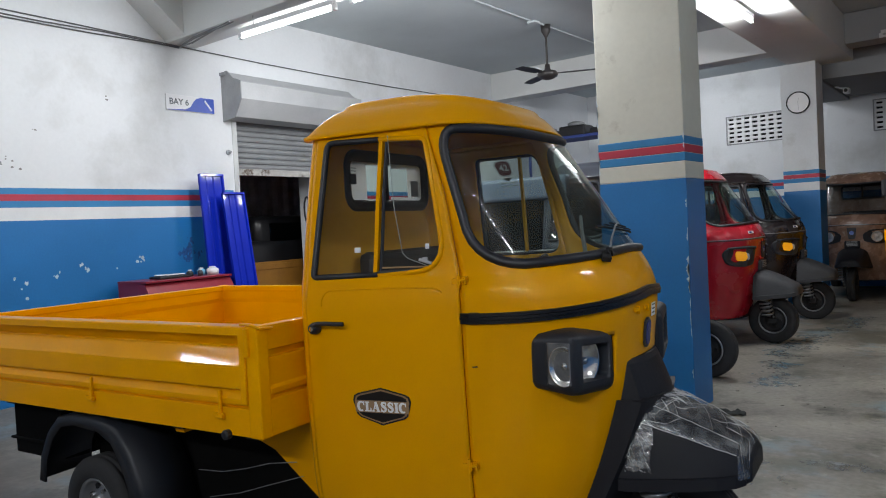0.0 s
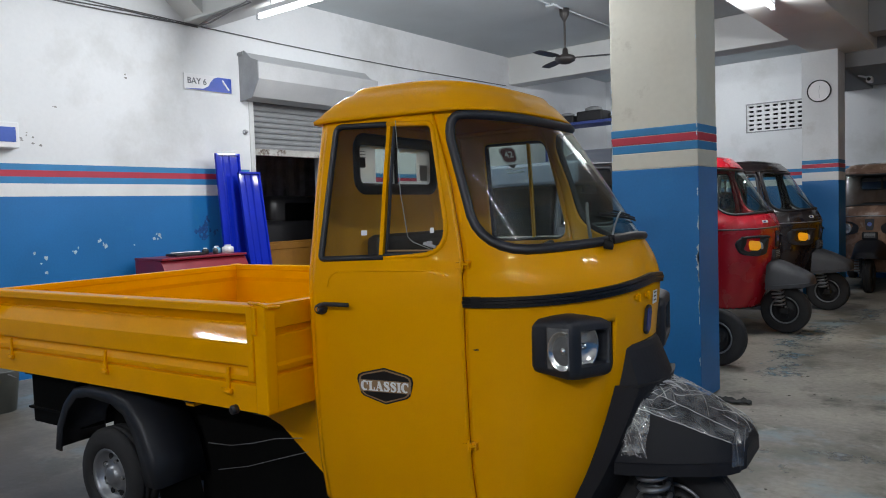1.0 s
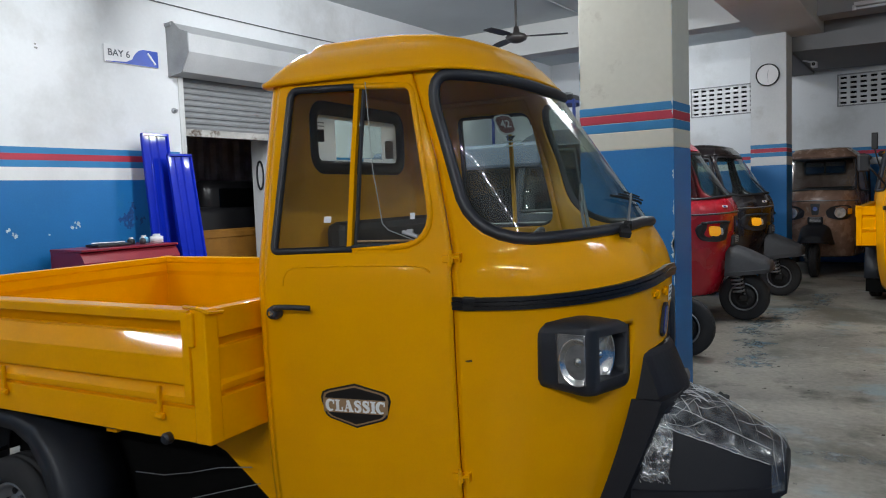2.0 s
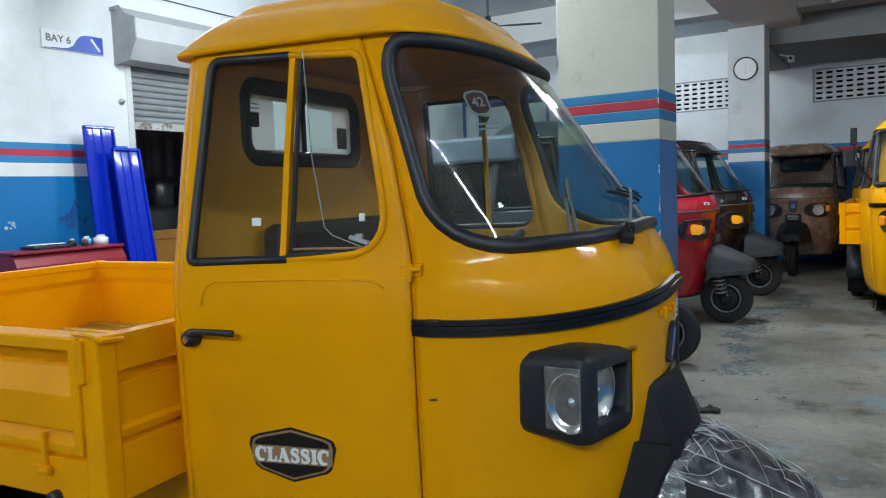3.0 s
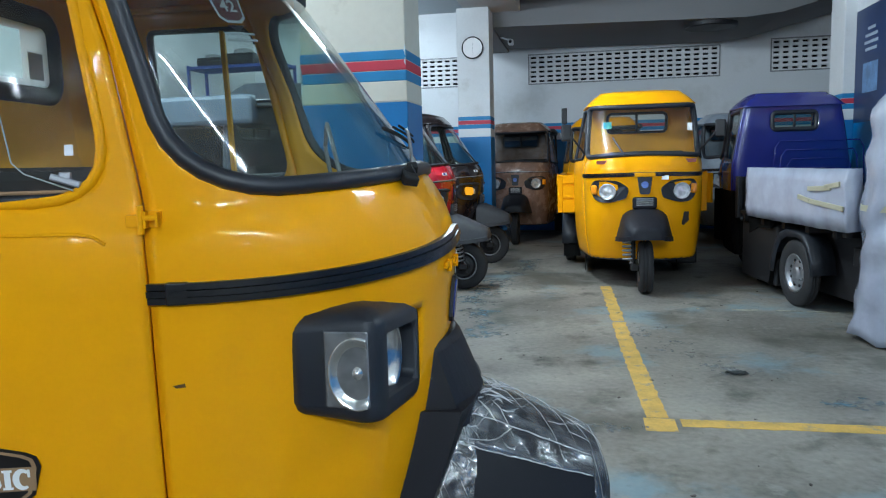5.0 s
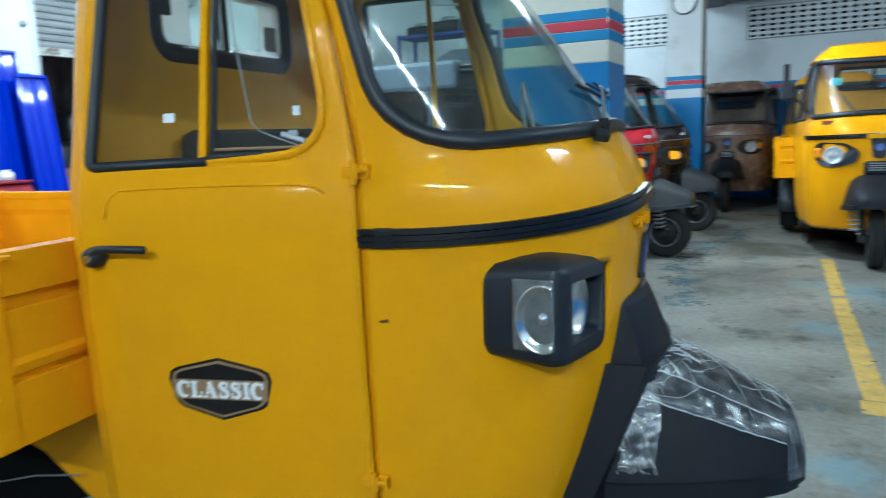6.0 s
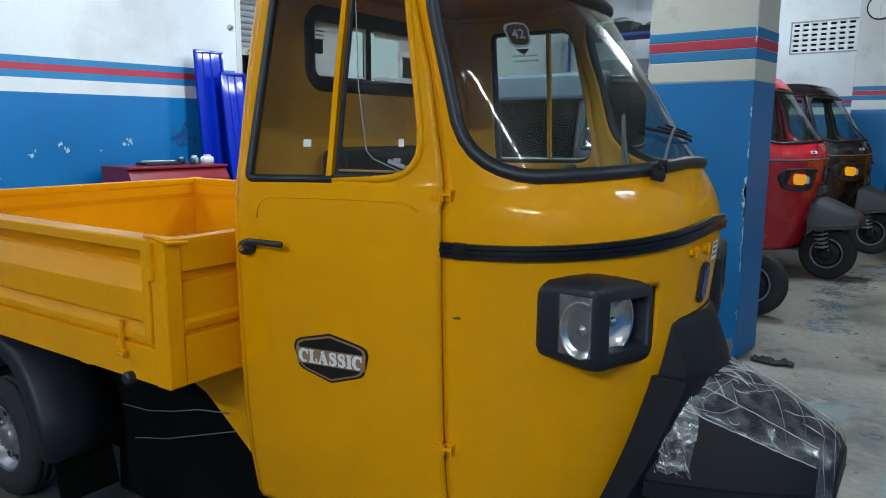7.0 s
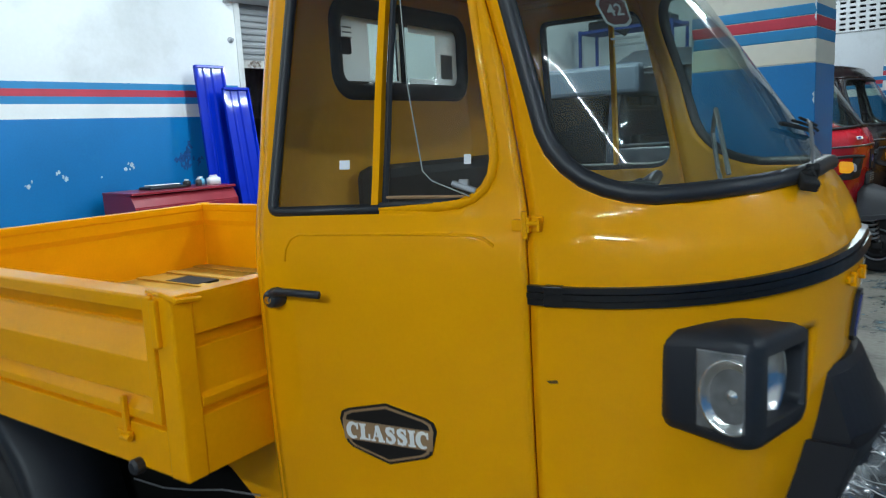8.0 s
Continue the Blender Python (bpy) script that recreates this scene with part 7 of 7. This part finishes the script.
for zc, n, spread in ((0.31, 4, 0.08), (0.60, 5, 0.05), (0.70, 5, 0.05), (0.87, 4, 0.03), (0.97, 9, 0.03), (1.25, 2, 0.05), (1.45, 2, 0.06), (1.9, 2, 0.1), (2.35, 2, 0.12), (2.9, 2, 0.1)):
    for _ in range(n):
        z, tall, wide = zc + random.gauss(0, spread), random.uniform(0.012, 0.045), random.uniform(0.004, 0.034 if zc == 0.97 else 0.012)
        pts = []
        for k in range(9):  # ragged inner edge, straight along the corner
            t = -1 + 2 * k / 8
            pts.append((P1[1] - 0.001 - wide * max(0.05, 1 - t * t) * random.uniform(0.45, 1.0), z + tall * t))
        prism(bm, [(P1[1] - 0.0008, z - tall)] + pts + [(P1[1] - 0.0008, z + tall)], 0.001, front)
for _ in range(12):  # along the other corner, beside the stripes
    z, tall, wide = random.uniform(1.55, 2.3), random.uniform(0.015, 0.06), random.uniform(0.004, 0.014)
    pts = [(P1[0] + 0.001 + wide * max(0.05, 1 - t * t) * random.uniform(0.45, 1.0), z + tall * t) for t in (1 - k / 4 for k in range(9))]
    prism(bm, [(P1[0] + 0.0008, z + tall)] + pts + [(P1[0] + 0.0008, z - tall)], 0.001, front)
bmesh.ops.recalc_face_normals(bm, faces=bm.faces)
tagged(part("corner_chips", bm, flake), "pale chips knocked out of the pillar's corner", "flaked paint", kind="stuff")

# ceiling fan
fan = thing("ceiling_fan", "brown three-bladed ceiling fan on a rod", "fan", pose(-3.75, 9.05, 0))
FAN = material("brown fan enamel", (0.030, 0.026, 0.025), 0.4, vary=0.1)
bm = bmesh.new()
lathe(bm, [(0.001, 3.16), (0.06, 3.17), (0.12, 3.20), (0.135, 3.235), (0.11, 3.265), (0.04, 3.29), (0.03, 3.36), (0.001, 3.36)], Matrix.Identity(4), 28)
part("motor", bm, FAN, fan, smooth=True)
bm = bmesh.new()
tube(bm, [(0, 0, 3.34), (0, 0, 3.80)], 0.014, 8)
part("rod", bm, FAN, fan)
bm = bmesh.new()
lathe(bm, [(0.016, 3.70), (0.06, 3.78), (0.065, FLOOR_TO_CEILING - 0.001), (0.001, FLOOR_TO_CEILING - 0.001)], Matrix.Identity(4), 16)
part("canopy", bm, FAN, fan, smooth=True)
for a in (25, 145, 265):
    bm = bmesh.new()
    mm = pose(0, 0, 3.24, 0, 0, a)
    block(bm, 0.10, 0.22, -0.02, 0.02, -0.004, 0.004, m=mm)
    rows = []
    for k in range(7):
        x = 0.20 + 0.42 * k / 6
        w = 0.055 + 0.016 * math.sin(math.pi * k / 6)
        rows.append([mm @ Vector((x, y, z + 0.09 * y)) for y, z in ((-w, -0.003), (w, -0.003), (w, 0.003), (-w, 0.003))])
    loft(bm, rows)
    bmesh.ops.recalc_face_normals(bm, faces=bm.faces)
    part("blade", bm, FAN, fan)
bm = bmesh.new()
for y0, y1, x in ((5.2, 8.80, -3.78), (8.76, 10.9, -3.74)):
    tube(bm, [(x, y0, FLOOR_TO_CEILING - 0.012), (x + 0.02, y1, FLOOR_TO_CEILING - 0.012)], 0.011, 8)
block(bm, -3.83, -3.71, 8.72, 8.84, FLOOR_TO_CEILING - 0.03, FLOOR_TO_CEILING - 0.001, bevel=0.006)
tagged(part("conduit", bm, CEILING), "white plastic conduit along the ceiling", "conduit")

# wall clock on the second pillar
ck = thing("wall_clock", "round wall clock with thin black rim and white face", "clock", pose(-1.385, P2[2], 2.815) @ pose(0, 0, 0, 90))
bm = bmesh.new()
lathe(bm, [(0.001, 0.0), (0.147, 0.0), (0.152, 0.015), (0.150, 0.040), (0.142, 0.043), (0.136, 0.028)], Matrix.Identity(4), 40)
part("rim", bm, BLACK, ck, smooth=True)
bm = bmesh.new()
lathe(bm, [(0.138, 0.026), (0.001, 0.027)], Matrix.Identity(4), 40)
part("face", bm, PAPER, ck)
for a, l in ((-8, 0.07), (-176, 0.10)):
    bm = bmesh.new()
    block(bm, -0.0015, 0.0015, -0.01, l, 0.030, 0.032, m=pose(0, 0, 0, 0, 0, a))
    part("pointer", bm, SILVER, ck)

# dark round cover under the lowered slab
cv = thing("ceiling_cover", "dark round cover plate under the concrete slab", "cover", pose(1.9, 12.72, 3.035))
bm = bmesh.new()
lathe(bm, [(0.001, 0.0), (0.33, 0.0), (0.36, 0.012), (0.36, 0.075), (0.001, 0.075)], Matrix.Identity(4), 40)
part("plate", bm, BLACK, cv, smooth=False)

# security camera by the second pillar
cc = thing("security_camera", "small white security camera on a bracket", "camera", pose(-0.98, 13.2, 3.06))
bm = bmesh.new()
tube(bm, [(-0.16, 0, 0.10), (-0.06, 0, 0.06), (0.0, 0, 0.06)], 0.014, 8)
part("bracket", bm, WHITE_PLASTIC, cc)
part("case", bx(-0.04, 0.04, -0.12, 0.05, -0.03, 0.05, bevel=0.012), WHITE_PLASTIC, cc)
bm = bmesh.new()
lathe(bm, [(0.025, 0.0), (0.025, 0.015), (0.001, 0.016)], pose(0, -0.12, 0.01, 90), 14)
part("lens", bm, BLACK, cc)

# blue poster on the east wall
ps = thing("poster", "large dark blue printed poster on the wall", "poster", pose(EAST - 0.004, 9.3, 2.1))
part("sheet", bx(-0.004, 0.0, -1.0, 0.98, -0.55, 0.62), material("poster blue", (0.012, 0.03, 0.10), 0.35, vary=0.3, scale=2), ps)
for k, (w, z) in enumerate(((0.10, 0.38), (0.16, 0.31), (0.18, 0.24), (0.15, 0.17))):
    part("print_bar", bx(-0.0055, -0.0042, 0.55 - w, 0.55 + w, z, z + 0.03), material("poster print", (0.35, 0.42, 0.5), 0.5) if k == 0 else bpy.data.materials["poster print"], ps)
part("print_shape", bx(-0.0055, -0.0042, 0.35, 0.75, -0.25, 0.05), material("poster picture", (0.12, 0.22, 0.40), 0.4, vary=0.4, scale=9), ps)

# painted bay lines on the floor
ln = thing("bay_lines", "worn yellow parking bay lines painted on the floor", "floor marking", kind="structure")
random.seed(21)
for x0, y0, x1, y1, w, mat in ((0.467, 5.06, 0.40, 6.6, 0.105, YELLOW_LINE), (0.40, 6.6, 0.33, 8.75, 0.10, YELLOW_LINE), (0.40, 4.965, 0.545, 4.965, 0.17, YELLOW_LINE), (0.57, 5.0, 3.0, 5.03, 0.10, YELLOW_LINE), (0.9, 7.72, 2.3, 7.60, 0.05, PALE_LINE)):
    d = Vector((x1 - x0, y1 - y0, 0))
    bm = bmesh.new()
    n = max(2, int(d.length / 0.025))
    m = pose(x0, y0, 0, 0, 0, math.degrees(math.atan2(d.y, d.x)))
    lo_, hi_ = [], []
    for k in range(n + 1):
        x = d.length * k / n
        lo_.append((x, -w / 2 + 0.012 * noise.noise(Vector((x * 14, w, y0))) + 0.006 * noise.noise(Vector((x * 60, 3, y0)))))
        hi_.append((x, w / 2 + 0.012 * noise.noise(Vector((x * 14, 5, y0))) + 0.006 * noise.noise(Vector((x * 60, 8, y0)))))
    for k in range(n):
        worn = noise.noise(Vector((k * 0.11, y0, 2.0)))
        if worn > (0.10 if mat is PALE_LINE else 0.62):
            continue
        q = [lo_[k], lo_[k + 1], hi_[k + 1], hi_[k]]
        loft(bm, [[m @ Vector((a, b, z)) for a, b in q] for z in (0.0003, 0.002)])
    bmesh.ops.recalc_face_normals(bm, faces=bm.faces)
    part("line", bm, mat, ln)

# remains of old blue paint on the floor
OLD_BLUE = material("worn blue floor paint", (0.12, 0.22, 0.28), 0.55, vary=0.3, scale=14, bump=0.2, dirt=(0.17, 0.18, 0.17), dirt_at=0.46, dirt_scale=9, dirt_soft=0.2)
OLD_WHITE = material("scuffed pale floor paint", (0.235, 0.262, 0.275), 0.6, vary=0.3, scale=14, bump=0.2, dirt=(0.20, 0.20, 0.18), dirt_at=0.46, dirt_scale=9, dirt_soft=0.2)
for worn in (OLD_BLUE, OLD_WHITE):  # trodden through to the concrete in many small spots
    nt = worn.node_tree
    spots, thin = nt.nodes.new("ShaderNodeTexNoise"), nt.nodes.new("ShaderNodeMapRange")
    spots.inputs["Scale"].default_value, spots.inputs["Detail"].default_value = 13.0, 6
    thin.inputs["From Min"].default_value, thin.inputs["From Max"].default_value = 0.40, 0.66
    thin.inputs["To Min"].default_value, thin.inputs["To Max"].default_value = 0.0, 0.85
    nt.links.new(nt.nodes["Texture Coordinate"].outputs["Object"], spots.inputs["Vector"])
    nt.links.new(spots.outputs["Fac"], thin.inputs["Value"])
    nt.links.new(thin.outputs["Result"], nt.nodes["Principled BSDF"].inputs["Alpha"])
old = thing("old_floor_paint", "worn remains of blue and pale floor paint", "floor marking", kind="structure")
for layer, (line, wide, keep, mat) in enumerate((([(-0.62, 6.6), (-0.78, 7.7), (-0.80, 8.78), (-0.62, 9.82), (-0.52, 10.6)], 0.20, 0.10, OLD_BLUE), ([(-0.95, 8.9), (-0.92, 8.1), (-0.72, 7.0)], 0.16, 0.16, OLD_BLUE), ([(-0.35, 4.74), (0.06, 4.86), (0.36, 4.93)], 0.07, 0.06, OLD_WHITE), ([(0.56, 6.9), (0.70, 6.4), (0.95, 5.9)], 0.20, 0.20, OLD_WHITE), ([(1.4, 5.4), (2.0, 5.6), (2.6, 5.5)], 0.16, 0.22, OLD_BLUE), ([(-1.0, 3.9), (-0.5, 4.3), (0.0, 4.5)], 0.12, 0.24, OLD_WHITE))):
    bm = bmesh.new()
    xs, ys = [q[0] for q in line], [q[1] for q in line]
    step = 0.016
    for i in range(int((min(xs) - wide) / step), int((max(xs) + wide) / step)):
        for j in range(int((min(ys) - wide) / step), int((max(ys) + wide) / step)):
            x, y = i * step, j * step
            px, py = nearest(line, x, y, False)
            d = math.hypot(x - px, y - py) / wide
            if d > 1.0:
                continue
            n_ = 0.6 * noise.noise(Vector((x * 5, y * 5, wide))) + 0.45 * noise.noise(Vector((x * 19, y * 13, 4.0))) + 0.3 * noise.noise(Vector((x * 50, y * 40, 9.0)))
            if n_ > keep - 0.14 + 0.45 * d * d:
                bm.faces.new([bm.verts.new((x + a, y + b, 0.0024 + 0.0004 * layer)) for a, b in ((0, 0), (step, 0), (step, step), (0, step))])
    part("paint_patch", bm, mat, old)

# rag on the floor, litter
OILY = material("dark oily rag", (0.035, 0.04, 0.04), 0.9)
for x, y, s in ((0.975, 5.842, 0.45), (-0.66, 5.66, 0.95)):
    bm = bmesh.new()
    rows = []
    for i in range(17):
        u = i / 8 - 1
        rows.append([Vector((x + s * 0.12 * u + 0.03 * s * noise.noise(Vector((u * 2, j * 0.4, s))), y + s * 0.05 * (j / 6 - 1) * (1 - 0.5 * u * u + 0.5 * noise.noise(Vector((u * 3, 1, s)))) + 0.03 * s * noise.noise(Vector((u * 2.5, 4, s))), 0.006 + 0.035 * s * abs(noise.noise(Vector((u * 3, j * 0.5, 2 * s)))))) for j in range(13)])
    loft(bm, rows, closed=False)
    rag = part("rag", bm, OILY, smooth=True)
    rag.modifiers.new("cloth", "SOLIDIFY").thickness = 0.004
    tagged(rag, "crumpled dark oily rag on the floor", "rag")
random.seed(9)
bm = bmesh.new()
for k in range(150):
    x, y, r = random.uniform(-1.2, 2.6), random.uniform(3.6, 9.0), random.uniform(0.002, 0.007) * random.choice((1, 1, 1.7))
    if abs(x - 0.675) < 0.9 and y > 8:
        continue
    a0 = random.uniform(0, 6.28)
    pts = [(r * random.uniform(0.4, 1.5) * math.cos(t), r * random.uniform(0.3, 0.9) * math.sin(t)) for t in (2 * math.pi * j / 6 for j in range(6))]
    prism(bm, pts, r * 0.4, pose(x, y, 0, 0, 0, math.degrees(a0)))
tagged(part("floor_litter", bm, material("dark litter", (0.09, 0.08, 0.07), 0.9, vary=0.4)), "small dark crumbs and litter on floor", "litter", kind="stuff")

# bucket by the wall
bk = thing("bucket", "grey plastic bucket standing on the floor", "bucket", pose(-4.95, 2.72, 0))
bm = bmesh.new()
lathe(bm, [(0.001, 0.004), (0.12, 0.0), (0.15, 0.29), (0.162, 0.30), (0.156, 0.305), (0.143, 0.29), (0.115, 0.012), (0.001, 0.012)], Matrix.Identity(4), 28)
part("pail", bm, material("grey bucket plastic", (0.13, 0.14, 0.13), 0.5, vary=0.2, dirt=(0.06, 0.055, 0.05)), bk, smooth=True)
bm = bmesh.new()
tube(bm, [(0.155 * math.cos(t), 0.02 + 0.10 * math.sin(t), 0.285 - 0.06 * math.sin(t)) for t in (math.pi * k / 12 for k in range(13))], 0.004, 6)
part("bail", bm, SILVER, bk)

# in the store behind the shutter: a dark cab and a yellow load board, a hose on the jamb
st = thing("covered_vehicle", "dark covered vehicle in the store behind the shutter", "vehicle", pose(-7.3, 7.25, 0, 0, 0, 8))
bm = bmesh.new()
block(bm, -0.45, 0.45, -0.85, 0.75, 0.45, 1.30, bevel=0.10, seg=3)
block(bm, -0.42, 0.40, -0.60, 0.70, 1.2, 1.62, bevel=0.12, seg=3)
part("body", bm, material("black enamel", (0.012, 0.012, 0.014), 0.3, vary=0.2), st, smooth=True)
part("side_window", bx(0.40, 0.412, -0.35, 0.45, 1.28, 1.52, bevel=0.01), FAR_GLASS, st)
for y in (-0.6, 0.55):
    wheel(st, 0.40, y, 0.0, 0.24, 0.12, SILVER, 1)
yb = thing("load_board", "yellow steel load board, shaded to ochre, in the store behind the shutter", "steel board", pose(-6.75, 6.9, 0))
bm = bmesh.new()
block(bm, -0.03, 0.03, -0.75, 0.75, 0.35, 1.02, bevel=0.006)
block(bm, 0.03, 0.045, -0.70, 0.70, 0.92, 0.99, bevel=0.004)
block(bm, 0.03, 0.045, -0.70, 0.70, 0.66, 0.70, bevel=0.004)
# the store's shade is put into the board's ochre colour
part("panel", bm, material("yellow paint dimmed to ochre", (0.30, 0.13, 0.015), 0.6, vary=0.2), yb)
for y in (-0.6, 0.6):
    part("stand", bx(-0.03, 0.03, y - 0.03, y + 0.03, 0, 0.35), BLACK, yb)
bm = bmesh.new()
pts = [(WEST - 0.40 + 0.055 * math.cos(t), OPEN1 - 0.012, 1.66 + 0.17 * math.sin(t)) for t in (2 * math.pi * k / 24 for k in range(24))]
tube(bm, pts, 0.012, 6, closed=True)
tagged(part("hose", bm, RUBBER), "black hose hanging in a loop", "hose")




# the deep blue truck's side, wrapped in milky film, and the vehicle wrapped beside it


def wrapped(rows, amp, freq):
    """A closed body of film over rows of points, uneven as wrapping is."""
    bm = bmesh.new()
    loft(bm, [[p + Vector((noise.noise(p * freq), noise.noise(p * freq + Vector((9, 0, 0))), 0.5 * noise.noise(p * freq + Vector((0, 9, 0))))) * amp for p in r] for r in rows], closed=True, caps=True)
    bmesh.ops.recalc_face_normals(bm, faces=bm.faces)
    return bm


side = thing("wrapped_board", "load board wrapped in milky plastic film with yellow tape", "wrapped board", BLUE_TRUCK)
rows = []
for k in range(41):
    x = -2.98 + 1.66 * k / 40
    rows.append([Vector((x, y, z)) for y, z in ((0.74, 0.70), (0.83, 0.69), (0.845, 0.79), (0.842, 0.91), (0.845, 1.03), (0.83, 1.125), (0.74, 1.13), (0.735, 0.91))])
part("film_cover", wrapped(rows, 0.011, 9), WRAP, side, smooth=True)
TAPE = material("yellow packing tape", (0.46, 0.44, 0.32), 0.35, vary=0.15)
for x, z, w, lean in ((-2.72, 0.87, 0.23, -4), (-2.62, 0.985, 0.16, 3), (-2.80, 1.01, 0.10, 8), (-2.40, 0.90, 0.09, -9)):
    part("tape", bx(-w, w, -0.007, 0.007, -0.018, 0.018, bevel=0.003), TAPE, side).matrix_basis = pose(x, 0.851, z, 0, lean, 0)
wv = thing("wrapped_vehicle", "vehicle wrapped in milky plastic film and tape", "wrapped vehicle", pose(2.45, 6.72, 0, 0, 0, 6) @ Matrix.Diagonal((0.80, 0.9, 1, 1)))
rows = []
for k in range(34):
    z = 0.03 + 1.68 * k / 33
    w = 0.62 - 0.10 * (z / 1.8) - (0.28 * ((z - 1.45) / 0.35) ** 2 if z > 1.45 else 0)
    rows.append([Vector((w * math.cos(t) * (1 + 0.15 * math.cos(4 * t)), 1.25 * w * math.sin(t) * (1 + 0.15 * math.cos(4 * t)), z)) for t in (2 * math.pi * i / 48 for i in range(48))])
part("film_cover", wrapped(rows, 0.075, 5.5), WRAP, wv, smooth=True)
rows = []
for dz in (0.0, 0.04):
    z = 0.86 + dz
    w = 0.645 - 0.10 * (z / 1.8)
    rows.append([Vector((w * math.cos(t) * (1 + 0.15 * math.cos(4 * t)), 1.25 * w * math.sin(t) * (1 + 0.15 * math.cos(4 * t)), z)) for t in (2 * math.pi * i / 48 for i in range(48))])
bm = bmesh.new()
loft(bm, rows, caps=False)
part("tape", bm, TAPE, wv)

# blue steel rack in the far corner with dark parts on it
rk = thing("storage_rack", "tall blue steel rack with dark machine parts on top", "rack", pose(-4.95, 12.05, 0))
RACK_BLUE = material("dull blue rack paint", (0.03, 0.06, 0.26), 0.5, vary=0.15)
for x in (-0.75, 0.72):
    for y in (-0.28, 0.25):
        part("post", bx(x, x + 0.04, y, y + 0.04, 0, 2.78, bevel=0.003), RACK_BLUE, rk)
for z in (0.5, 1.3, 2.05, 2.72):
    part("shelf", bx(-0.75, 0.76, -0.285, 0.295, z, z + 0.045, bevel=0.003), RACK_BLUE, rk)
for name_, label_, x, w, d, h in (("gear_case", "dark grey gear case on the blue rack", -0.45, 0.2, 0.16, 0.20), ("engine_block", "dark grey engine block on the blue rack", 0.05, 0.24, 0.18, 0.26), ("gear_case", "dark grey gear case on the blue rack", 0.52, 0.15, 0.15, 0.16)):
    host = thing(name_, label_, "machine part", pose(-4.95 + x, 12.05, 2.766))
    bm = bmesh.new()
    block(bm, -w, w, -d, d, 0.0, h * 0.7, bevel=0.03, seg=3)
    part("casing", bm, BLACK, host)
    bm = bmesh.new()
    lathe(bm, [(0.001, h * 0.69), (w * 0.6, h * 0.69), (w * 0.6, h * 0.9), (w * 0.3, h), (0.001, h)], Matrix.Identity(4), 18)
    part("cover", bm, GREY_METAL, host, smooth=True)
